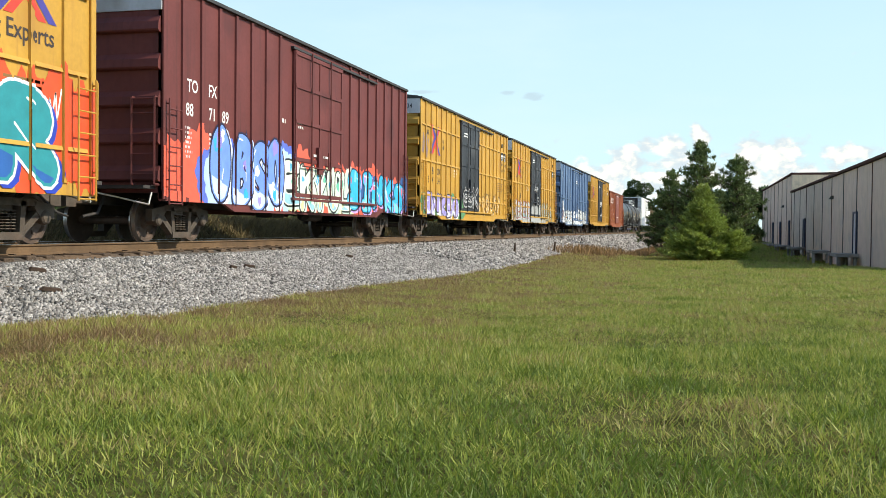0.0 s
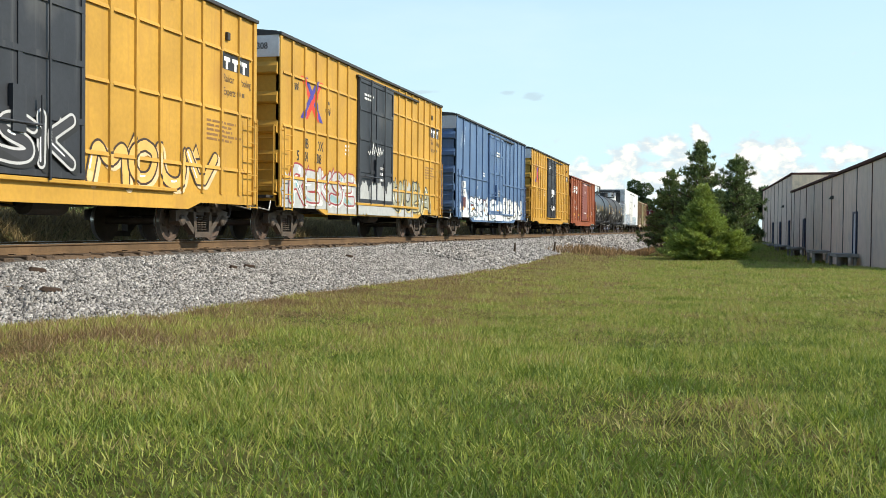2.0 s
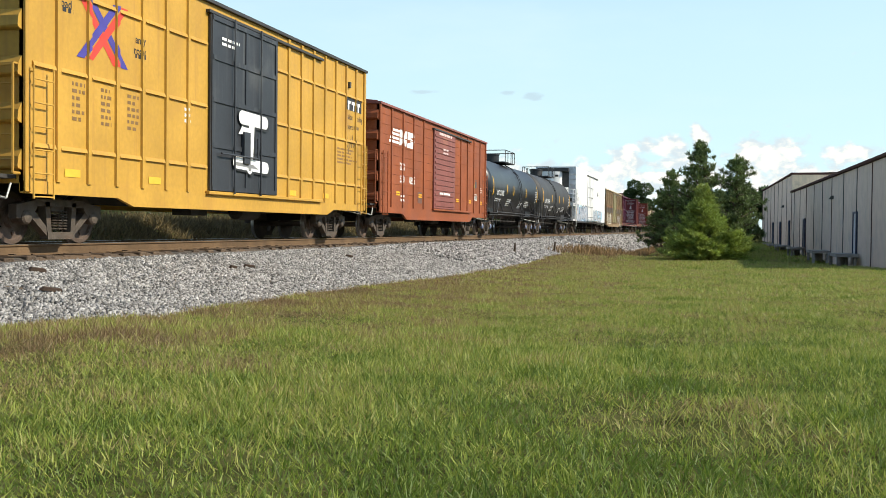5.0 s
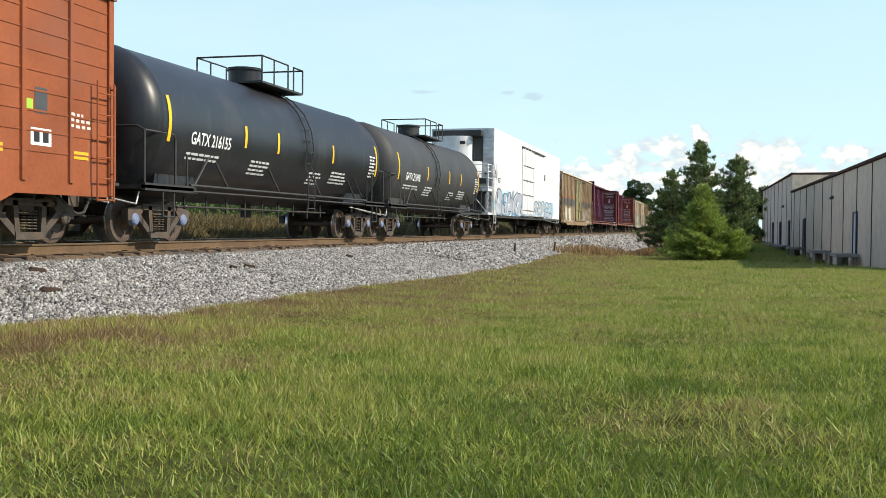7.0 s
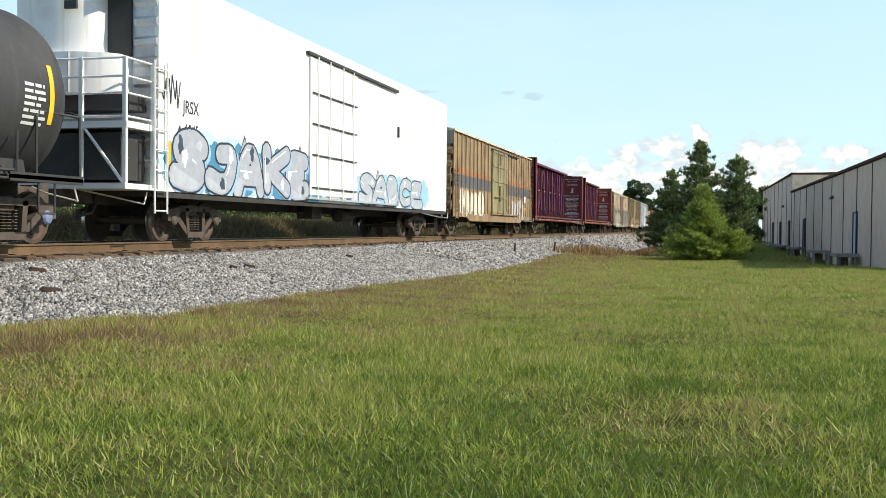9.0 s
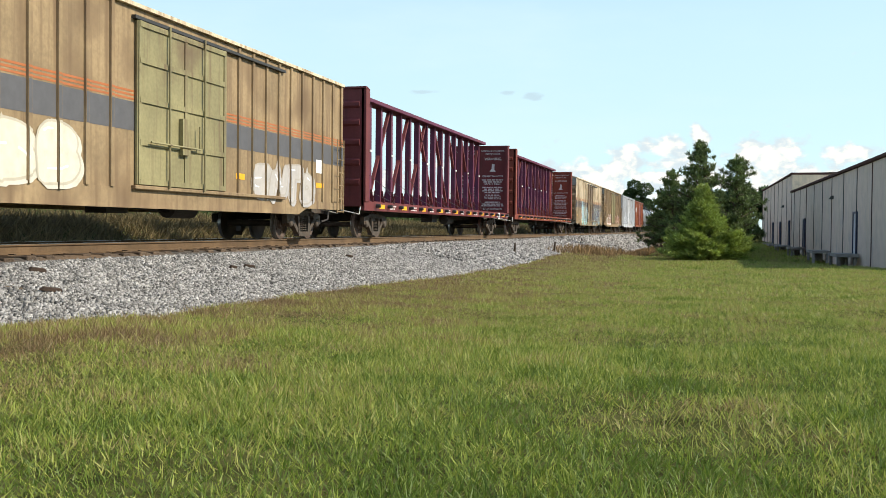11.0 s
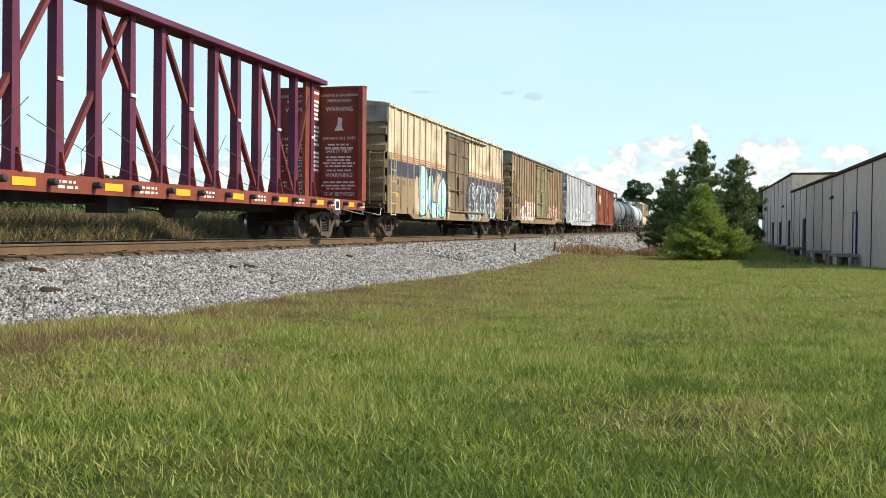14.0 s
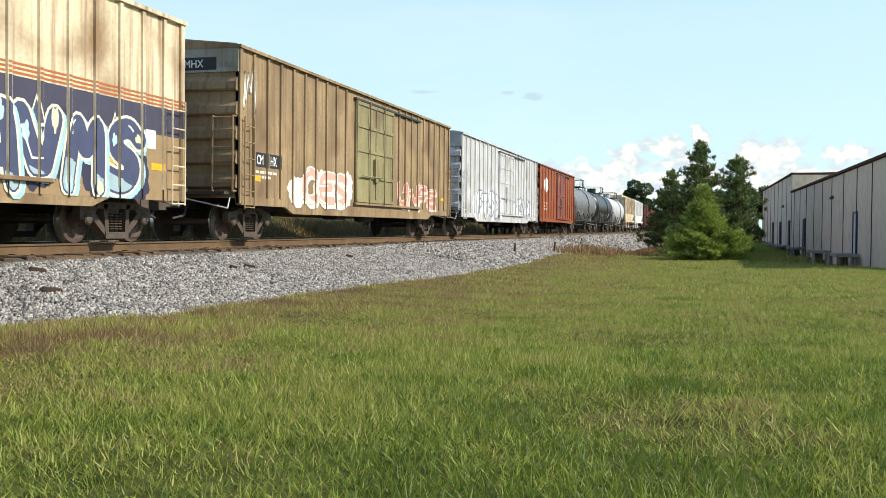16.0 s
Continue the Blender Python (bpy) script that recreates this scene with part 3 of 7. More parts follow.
# ---- lawn grass ----
def grass_mat():
    m = bpy.data.materials.new("lawn_grass")
    m.use_nodes = True
    n, l = m.node_tree.nodes, m.node_tree.links
    b = n["Principled BSDF"]
    b.inputs["Roughness"].default_value = 0.55
    g = n.new("ShaderNodeNewGeometry")
    t = n.new("ShaderNodeTexNoise")
    t.inputs["Scale"].default_value, t.inputs["Detail"].default_value = 0.95, 6
    l.new(g.outputs["Position"], t.inputs["Vector"])
    # browner towards the ballast, greener towards the open lawn
    sx = n.new("ShaderNodeSeparateXYZ")
    l.new(g.outputs["Position"], sx.inputs[0])
    mr = n.new("ShaderNodeMapRange")
    mr.inputs["From Min"].default_value, mr.inputs["From Max"].default_value = -1.0, -6.9
    mr.inputs["To Min"].default_value, mr.inputs["To Max"].default_value = -0.055, 0.22
    l.new(sx.outputs[0], mr.inputs["Value"])
    add = n.new("ShaderNodeMath")
    mul = n.new("ShaderNodeMath")
    mul.operation = "MULTIPLY_ADD"
    mul.inputs[1].default_value, mul.inputs[2].default_value = 1.0, -0.02
    l.new(t.outputs["Fac"], mul.inputs[0])
    l.new(mul.outputs[0], add.inputs[0])
    l.new(mr.outputs[0], add.inputs[1])
    # painted brightness: darker green close by, lighter and yellower further off
    lightened = n.new("ShaderNodeMapRange")
    lightened.inputs["From Min"].default_value, lightened.inputs["From Max"].default_value = 5.0, 17.0
    lightened.inputs["To Min"].default_value, lightened.inputs["To Max"].default_value = -0.14, 0.075
    l.new(sx.outputs[1], lightened.inputs["Value"])
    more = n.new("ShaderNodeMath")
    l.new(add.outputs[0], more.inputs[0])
    l.new(lightened.outputs[0], more.inputs[1])
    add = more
    # worn, browned spots in the lawn
    for cx, cy, size, much in ((-0.35, 7.9, 1.2, 0.34), (0.55, 7.2, 0.8, 0.26), (-6.5, 9.0, 1.8, 0.30), (-2.7, 5.2, 0.7, 0.12)):
        dist = n.new("ShaderNodeVectorMath")
        dist.operation = "DISTANCE"
        dist.inputs[1].default_value = (cx, cy, 0.1)
        l.new(g.outputs["Position"], dist.inputs[0])
        worn = n.new("ShaderNodeMapRange")
        worn.inputs["From Min"].default_value, worn.inputs["From Max"].default_value = size, size * 0.25
        worn.inputs["To Max"].default_value = much
        l.new(dist.outputs["Value"], worn.inputs["Value"])
        both = n.new("ShaderNodeMath")
        both.operation = "MULTIPLY_ADD"
        l.new(worn.outputs[0], both.inputs[0])
        l.new(t.outputs["Fac"], both.inputs[1])
        l.new(add.outputs[0], both.inputs[2])
        add = both
    rm = n.new("ShaderNodeMath")
    rm.operation = "MULTIPLY_ADD"
    l.new(g.outputs["Random Per Island"], rm.inputs[0])
    rm.inputs[1].default_value = 0.42
    l.new(add.outputs[0], rm.inputs[2])
    r = n.new("ShaderNodeValToRGB")
    e = r.color_ramp.elements
    e[0].position, e[0].color = 0.46, (0.118, 0.182, 0.025, 1)
    e[1].position, e[1].color = 1.0, (0.26, 0.17, 0.085, 1)
    for p, c in ((0.62, (0.25, 0.322, 0.052, 1)), (0.73, (0.44, 0.47, 0.10, 1)), (0.88, (0.385, 0.315, 0.13, 1))):
        q = e.new(p)
        q.color = c
    l.new(rm.outputs[0], r.inputs[0])
    l.new(r.outputs[0], b.inputs["Base Color"])
    tr = n.new("ShaderNodeBsdfTranslucent")
    l.new(r.outputs[0], tr.inputs[0])
    ms = n.new("ShaderNodeMixShader")
    ms.inputs[0].default_value = 0.4
    l.new(b.outputs[0], ms.inputs[1])
    l.new(tr.outputs[0], ms.inputs[2])
    l.new(ms.outputs[0], n["Material Output"].inputs[0])
    return m


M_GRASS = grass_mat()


def lawn(rng, x0, x1, y0, y1, count, h0, h1, w0, w1, lean=0.5):
    xy = np.column_stack([rng.uniform(x0, x1, count), rng.uniform(y0, y1, count)])
    # tufts: pull a share of the blades together
    cell = np.round(xy / 0.14) * 0.14 + 0.05 * np.sin(np.round(xy / 0.14) * 12.9)
    pull = (rng.uniform(size=count) < 0.55)[:, None]
    xy = np.where(pull, cell + rng.normal(size=(count, 2)) * 0.028, xy)
    keep = xy[:, 0] > toe_x(xy[:, 1]) - 0.05 + 0.25 * rng.uniform(size=count) ** 2
    thin = 0.55 + 0.45 * np.sin(xy[:, 0] * 1.3 + 1.1 * np.sin(xy[:, 1] * 0.8)) * np.sin(xy[:, 1] * 1.1)
    keep &= rng.uniform(size=count) < 0.84 + 0.16 * thin
    for cx, cy, size in ((-0.35, 7.7, 0.9), (0.55, 7.0, 0.6), (-6.5, 8.8, 1.2), (-2.7, 5.2, 0.5)):
        near = np.exp(-((xy[:, 0] - cx) ** 2 + (xy[:, 1] - cy) ** 2) / size ** 2)
        keep &= rng.uniform(size=count) > 0.5 * near
    xy = xy[keep]
    k = len(xy)
    hh = rng.uniform(h0, h1, k) * (0.75 + 0.5 * rng.uniform(size=k) ** 3) * (0.7 + 0.6 * thin[keep])
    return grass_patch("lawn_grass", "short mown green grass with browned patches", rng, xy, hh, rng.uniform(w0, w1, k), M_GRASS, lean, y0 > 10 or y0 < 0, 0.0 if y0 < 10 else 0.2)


rng = np.random.default_rng(12)
lawn(rng, -8.6, 8.0, -8.0, 3.0, 15000, 0.05, 0.14, 0.006, 0.012, 0.8)
lawn(rng, -8.6, 4.5, 3.6, 12.0, 225000, 0.06, 0.17, 0.0022, 0.0056, 0.75)
lawn(rng, -9.0, 7.0, 10.5, 22.0, 300000, 0.05, 0.125, 0.004, 0.0085, 0.8)
lawn(rng, -9.0, 10.0, 22.0, 38.0, 240000, 0.06, 0.13, 0.007, 0.015, 0.9)
lawn(rng, -9.0, 9.0, 38.0, 64.0, 170000, 0.07, 0.15, 0.012, 0.024, 0.9)
lawn(rng, -4.0, 8.0, 64.0, 110.0, 40000, 0.1, 0.3, 0.025, 0.05, 0.8)


# ---- railcar parts ----
M_STEEL = mat("truck_steel", (0.092, 0.072, 0.056), 0.75, metal=0.2, var=0.35, scale=5, stain=(0.10, 0.065, 0.045), stain_amt=0.4, stain_scale=2, bump=0.3)
M_WHEEL = mat("wheel_rust", (0.105, 0.072, 0.055), 0.65, metal=0.3, var=0.3, scale=4, bump=0.2)
M_RIM = mat("wheel_tread", (0.55, 0.52, 0.50), 0.3, metal=0.9, var=0.1, scale=4, bump=0)
M_UNDER = mat("underframe", (0.04, 0.035, 0.032), 0.8, var=0.35, scale=3, bump=0.3)
M_CAP = mat("bearing_cap", (0.16, 0.20, 0.32), 0.6, var=0.2, scale=5)
M_SILVER = mat("galvanised", (0.55, 0.56, 0.58), 0.45, metal=0.5, var=0.15, scale=2, stain=(0.2, 0.15, 0.12), stain_amt=0.2)
M_HOSE = mat("hose_grip", (0.7, 0.68, 0.62), 0.6, var=0.1)


def wheelset_mesh():
    bm = bmesh.new()
    rod(bm, (-0.95, 0, 0), (0.95, 0, 0), 0.08, 10)
    for s in (-1, 1):
        lathe(bm, [(s * 0.69, 0.45), (s * 0.715, 0.455), (s * 0.72, 0.42), (s * 0.80, 0.415), (s * 0.805, 0.35), (s * 0.765, 0.32), (s * 0.765, 0.16), (s * 0.83, 0.14), (s * 0.83, 0.02)],
              (0, 0, 0), "x", 28)
        for i in range(5):
            a = i * 1.2566
            box(bm, min(s * 0.755, s * 0.785), max(s * 0.755, s * 0.785), 0.235 * math.cos(a) - 0.03, 0.235 * math.cos(a) + 0.03, 0.235 * math.sin(a) - 0.03, 0.235 * math.sin(a) + 0.03)
    me = mesh_of("wheelset", bm, [M_WHEEL, M_RIM], True)
    for p in me.polygons:
        c = [math.hypot(me.vertices[i].co.y, me.vertices[i].co.z) for i in p.vertices]
        p.material_index = 1 if min(c) > 0.40 and abs(p.normal.x) < 0.5 else 0
    return me


def side_frame_mesh():
    bm = bmesh.new()
    # cast frame: upper chord, diagonals, tension bar and bearing pedestals
    for s in (-1, 1):
        prism(bm, [(s * 1.12, 0.0), (s * 1.12, 0.22), (s * 0.62, 0.30), (s * 0.62, 0.17), (s * 0.78, 0.0)], 0.0, 0.15)
        prism(bm, [(s * 0.86, 0.10), (s * 0.70, 0.14), (s * 0.22, -0.26), (s * 0.34, -0.30)], 0.01, 0.14)
        prism(bm, [(s * 0.30, 0.28), (s * 0.42, 0.28), (s * 0.36, -0.25), (s * 0.25, -0.25)], 0.0, 0.15)
    box(bm, 0.0, 0.15, -0.66, 0.66, 0.20, 0.32)
    box(bm, 0.0, 0.16, -0.36, 0.36, -0.34, -0.22)
    return mesh_of("side_frame", bm, M_STEEL)


def spring_mesh():
    bm = bmesh.new()
    for y in (-0.14, 0.0, 0.14):
        for i in range(7):
            lathe(bm, [(-0.012, 0.052), (0.0, 0.066), (0.012, 0.052)], (0.08, y, -0.19 + i * 0.048), "z", 8)
    return mesh_of("spring_nest", bm, M_STEEL)


def bolster_mesh():
    bm = bevel(box(bmesh.new(), -1.0, 1.0, -0.2, 0.2, 0.10, 0.36), 0.03)
    rod(bm, (0, 0, 0.3), (0, 0, 0.46), 0.18, 12)
    for y in (-0.42, 0.42):
        rod(bm, (-0.8, y, -0.02), (0.8, y, -0.02), 0.05, 6)
    return mesh_of("truck", bm, M_STEEL)


WHEELSET, SIDE_FRAME, SPRINGS, BOLSTER = wheelset_mesh(), side_frame_mesh(), spring_mesh(), bolster_mesh()
CAP = mesh_of("bearing_cap", lathe(bmesh.new(), [(0.0, 0.12), (0.1, 0.12), (0.13, 0.09), (0.14, 0.03)], (0, 0, 0), "x", 12), M_CAP)
PAD = mesh_of("bearing_cap", lathe(bmesh.new(), [(0.0, 0.12), (0.1, 0.12), (0.13, 0.09), (0.14, 0.03)], (0, 0, 0), "x", 12), M_STEEL)
WHEELSETS = []


def truck(car, y, blue=False):
    t = part("truck", BOLSTER, None, car, "rusty cast-steel truck")
    t.location = (0, y, 0.42)
    for s in (-1, 1):
        f = part("side_frame", SIDE_FRAME, None, t)
        f.location = (0.92, 0, 0) if s > 0 else (-0.92, 0, 0)
        if s < 0:
            f.rotation_euler = (0, 0, math.pi)
        w = part("wheelset", WHEELSET, None, t)
        w.matrix_parent_inverse = Matrix.Translation((0, 0.89 * s, 0.0))
        WHEELSETS.append(w)
        c = part("bearing_cap", CAP if blue else PAD, None, t)
        c.location = (0.98, 0.89 * s, 0.02)
    sp = part("spring_nest", SPRINGS, None, t)
    sp.location = (0.93, 0, 0.02)
    return t


def ends(car, half, blue=False, centre=None):
    """Trucks, couplers and hoses under both ends."""
    c = centre or half - 1.55
    for s in (-1, 1):
        truck(car, s * c, blue)
        bm = bevel(box(bmesh.new(), -0.14, 0.14, min(s * (half - 0.6), s * (half + 0.72)), max(s * (half - 0.6), s * (half + 0.72)), 0.72, 0.98), 0.02)
        box(bm, -0.2, 0.16, min(s * (half + 0.70), s * (half + 1.0)), max(s * (half + 0.70), s * (half + 1.0)), 0.66, 1.02)
        part("coupler", bm, M_STEEL, car)
        bars(bm := bmesh.new(), [(0.35, s * (half + 0.1), 0.85), (0.45, s * (half + 0.45), 0.55), (0.4, s * (half + 0.85), 0.48)], 0.028)
        part("air_hose", bm, M_UNDER, car)
        bars(bm := bmesh.new(), [(1.35, s * (half + 0.06), 0.95), (1.35, s * (half + 0.16), 0.72), (0.7, s * (half + 0.2), 0.86), (0.2, s * (half + 0.5), 0.98)], 0.016)
        part("uncoupling_lever", bm, M_HOSE, car, "pale uncoupling lever")


def underframe(car, half, tank=False):
    bm = box(bmesh.new(), -0.2, 0.2, -half, half, 0.72, 1.02)
    part("centre_sill", bm, M_UNDER, car)
    if not tank:
        bm = lathe(bmesh.new(), [(-0.5, 0.1), (-0.46, 0.2), (0.5, 0.2), (0.54, 0.1)], (0.75, 1.3, 0.68), "y", 12)
        part("air_reservoir", bm, M_UNDER, car)
        bm = box(bmesh.new(), 0.5, 0.95, -1.6, -0.9, 0.55, 0.9)
        bars(bm, [(0.7, -3.4, 0.72), (0.7, -0.9, 0.70), (0.6, 0.9, 0.62), (0.6, 3.6, 0.70)], 0.022)
        part("brake_rigging", bm, M_UNDER, car)


# ---- lettering and spray paint ----
GLYPH = {}


def glyph(text, offset=0.0):
    """Triangles of a word in the built-in font at size 1: points (n, 2) and faces."""
    key = (text, round(offset, 3))
    if key not in GLYPH:
        cu = bpy.data.curves.new("word", "FONT")
        cu.body, cu.size, cu.offset, cu.resolution_u = text, 1.0, offset, 3
        ob = bpy.data.objects.new("word", cu)
        me = bpy.data.meshes.new_from_object(ob)
        GLYPH[key] = ([(v.co.x, v.co.y) for v in me.vertices], [tuple(p.vertices) for p in me.polygons])
        bpy.data.meshes.remove(me)
        bpy.data.objects.remove(ob)
        bpy.data.curves.remove(cu)
    return GLYPH[key]


def draw_word(bm, text, y, z, size, stretch=1.0, offset=0.0, turn=0.0, lean=0.0):
    pts, faces = glyph(text, offset)
    c, s = math.cos(turn), math.sin(turn)
    vs = []
    for u, v in pts:
        u, v = (u * stretch + lean * v) * size, v * size
        vs.append(bm.verts.new((0, y + u * c - v * s, z + u * s + v * c)))
    for f in faces:
        try:
            bm.faces.new([vs[i] for i in f])
        except ValueError:
            pass
    return bm


def quad(bm, y0, y1, z0, z1):
    bm.faces.new([bm.verts.new((0, y, z)) for y, z in ((y0, z0), (y1, z0), (y1, z1), (y0, z1))])
    return bm


def poly(bm, pts):
    bm.faces.new([bm.verts.new((0, y, z)) for y, z in pts])
    return bm


def conform(bm, zones, lift):
    """Lays flat paint over panel, posts and door: zones of (y0, y1, x)."""
    mid_side = zones[0][2] == PANEL and max(abs(v.co.y) for v in bm.verts) < zones[0][1] - 3.05
    low = 0.98 if PANEL < zones[0][2] < PANEL + 0.05 else 0.70 if mid_side else 0.80
    for co, no in (((0, zones[0][0], 0), (0, -1, 0)), ((0, zones[0][1], 0), (0, 1, 0)), ((0, 0, low), (0, 0, -1))):
        bmesh.ops.bisect_plane(bm, geom=list(bm.verts) + list(bm.edges) + list(bm.faces), dist=1e-6, plane_co=co, plane_no=no, clear_outer=True)
    if not bm.faces:
        return bm
    if min(v.co.z for v in bm.verts) < 1.0:
        bmesh.ops.bisect_plane(bm, geom=list(bm.verts) + list(bm.edges) + list(bm.faces), dist=1e-6, plane_co=(0, 0, 1.0), plane_no=(0, 0, 1))
        bmesh.ops.split_edges(bm, edges=[e for e in bm.edges if abs(e.verts[0].co.z - 1.0) < 1e-4 and abs(e.verts[1].co.z - 1.0) < 1e-4])
    ys = [v.co.y for v in bm.verts]
    lo, hi = min(ys), max(ys)
    cuts = sorted({round(v, 4) for z in zones for v in z[:2] if lo < v < hi})
    for b in cuts:
        bmesh.ops.bisect_plane(bm, geom=list(bm.verts) + list(bm.edges) + list(bm.faces), dist=1e-6, plane_co=(0, b, 0), plane_no=(0, 1, 0))
    if cuts:
        ca = np.array(cuts)
        ed = [e for e in bm.edges if abs(e.verts[0].co.y - e.verts[1].co.y) < 1e-5 and np.min(np.abs(ca - e.verts[0].co.y)) < 1e-4]
        bmesh.ops.split_edges(bm, edges=ed)
    step = {v: v.co.x for v in bm.verts}
    for f in bm.faces:
        mid = f.calc_center_median()
        y = mid.y
        x = zones[0][2] if mid.z > 1.0 or zones[0][2] < 1.5 else max(zones[0][2], POST - 0.03)
        for a, b, xx in zones:
            if a <= y <= b:
                x = max(x, xx)
        for v in f.verts:
            v.co.x = step[v] + x + lift
    return bm


def decal(car, name, bm, col, zones, lift=0.004, label=""):
    if len(bm.faces) and len(conform(bm, zones, lift).faces):
        part(name, bm, paint(col), car, label)


def word(car, zones, text, y, z, size, col, stretch=1.0, lift=0.005):
    decal(car, "lettering", draw_word(bmesh.new(), text, y, z, size, stretch, 0.012), col, zones, lift)


def small_print(car, zones, y, z, width, lines, col, h=0.06, seed=0, lift=0.005):
    """Lines of writing too small to read, as bars."""
    r = random.Random(seed)
    bm = bmesh.new()
    for i in range(lines):
        x, zz = y, z - i * h * 1.9
        end = y + width * r.uniform(0.6, 1.0)
        while x < end:
            w = r.uniform(0.08, 0.28) * max(0.5, width)
            quad(bm, x, min(x + w, end), zz, zz + h)
            x += w + 0.05
    decal(car, "small_print", bm, col, zones, lift)


def blob(bm, y, z, w, h, seed, rough=0.25, n=40):
    ph = seed * 1.7
    pts = []
    for i in range(n):
        a = 2 * math.pi * i / n
        r = 1 + rough * (0.5 * math.sin(3 * a + ph) + 0.4 * math.sin(7 * a + 2 * ph) + 0.5 * math.sin(13 * a + 3 * ph))
        pts.append((y + w / 2 * r * math.cos(a), z + h / 2 * r * math.sin(a)))
    return poly(bm, pts)


def end_word(car, half, text, x, z, size, col, lift=0.04):
    """Marks on the leading end wall."""
    bm = draw_word(bmesh.new(), text, 0, 0, size, 0.9, 0.01)
    for v in bm.verts:
        v.co = Vector((x + v.co.y, -half - lift, z + v.co.z))
    part("lettering", bm, paint(col), car)


def spray(car, zones, spots, col, lift=0.004, rough=0.2):
    """A cloud of sprayed spots, each a skin of its own: (y, z, width, height)."""
    for i, (y, z, w, h) in enumerate(spots):
        decal(car, "graffiti", blob(bmesh.new(), y, z, w, h, i, rough), col, zones, lift + 0.00025 * (i % 8))


STROKES = {
    "S": [[(.95, .82), (.6, 1), (.2, .9), (.14, .68), (.45, .52), (.82, .38), (.85, .14), (.5, 0), (.05, .1)]],
    "O": [[(.5, 1), (.16, .82), (.1, .4), (.3, .05), (.7, .05), (.9, .4), (.84, .82), (.5, 1)]],
    "B": [[(.15, 0), (.12, 1), (.6, 1), (.82, .8), (.6, .55), (.2, .5)], [(.6, .55), (.92, .3), (.7, .02), (.15, 0)]],
    "E": [[(.95, .95), (.2, 1), (.1, .5), (.15, 0), (1, .06)], [(.1, .5), (.78, .55)]],
    "K": [[(.15, -.03), (.12, 1.03)], [(.95, 1.04), (.22, .5), (1, -.04)]],
    "Y": [[(.05, 1), (.5, .5), (.42, -.02)], [(.98, 1.03), (.5, .5)]],
    "U": [[(.08, 1.02), (.14, .25), (.5, 0), (.86, .25), (.92, 1.02)]],
    "L": [[(.2, 1.03), (.14, .06), (.95, .04)]],
    "A": [[(0, -.03), (.38, 1), (.66, 1), (1, -.03)], [(.18, .36), (.84, .36)]],
    "N": [[(.08, -.02), (.12, 1), (.86, .04), (.92, 1.03)]],
    "R": [[(.15, -.03), (.12, 1), (.7, 1), (.9, .75), (.66, .5), (.2, .47)], [(.5, .48), (1, -.04)]],
    "J": [[(.35, .98), (.88, 1), (.8, .25), (.48, 0), (.06, .22)]],
    "C": [[(.95, .85), (.5, 1), (.12, .75), (.12, .25), (.5, 0), (.97, .13)]],
    "M": [[(.04, -.02), (.14, 1), (.5, .35), (.86, 1), (.97, -.02)]],
    "V": [[(0, 1.02), (.5, 0), (1, 1.02)]],
    "T": [[(-.02, .97), (1.02, 1)], [(.5, .98), (.47, -.02)]],
    "H": [[(.1, -.02), (.12, 1.02)], [(.9, -.02), (.86, 1.02)], [(.1, .5), (.88, .55)]],
    "D": [[(.15, 0), (.12, 1), (.6, .98), (.92, .6), (.85, .2), (.5, 0), (.15, 0)]],
    "F": [[(.95, .98), (.18, 1), (.14, -.03)], [(.15, .52), (.8, .55)]],
    "G": [[(.92, .88), (.5, 1), (.12, .7), (.14, .22), (.5, 0), (.9, .15), (.88, .48), (.55, .46)]],
    "I": [[(.5, 1.03), (.48, -.03)], [(.25, 1), (.78, 1)], [(.2, 0), (.8, 0)]],
}


def bend(pts, rounds=1):
    """Rounds a stroke's corners."""
    for _ in range(rounds):
        out = [pts[0]]
        for p, q in zip(pts, pts[1:]):
            out += [(p[0] * .75 + q[0] * .25, p[1] * .75 + q[1] * .25), (p[0] * .25 + q[0] * .75, p[1] * .25 + q[1] * .75)]
        pts = out + [pts[-1]]
    return pts


def fat_stroke(bm, pts, r0, r1, step, round_ends=True):
    """A sprayed line that swells from r0 to r1, with round joints; step lifts it off what it crosses."""
    n = len(pts)
    for i, (p, q) in enumerate(zip(pts, pts[1:])):
        d = math.hypot(q[0] - p[0], q[1] - p[1]) + 1e-9
        ny, nz = -(q[1] - p[1]) / d, (q[0] - p[0]) / d
        ra, rb = (r0 + (r1 - r0) * k / max(n - 1, 1) for k in (i, i + 1))
        x = step + 0.00002 * i
        bm.faces.new([bm.verts.new(c) for c in ((x, p[0] + ny * ra, p[1] + nz * ra), (x, q[0] + ny * rb, q[1] + nz * rb),
                                                (x, q[0] - ny * rb, q[1] - nz * rb), (x, p[0] - ny * ra, p[1] - nz * ra))])
    for k, (y, z) in enumerate(pts):
        if round_ends or 0 < k < n - 1:
            r = r0 + (r1 - r0) * k / max(n - 1, 1)
            x = step + 0.00001 + 0.00002 * k
            bm.faces.new([bm.verts.new((x, y + r * math.cos(q * 0.6283), z + r * math.sin(q * 0.6283))) for q in range(10)])
    return bm


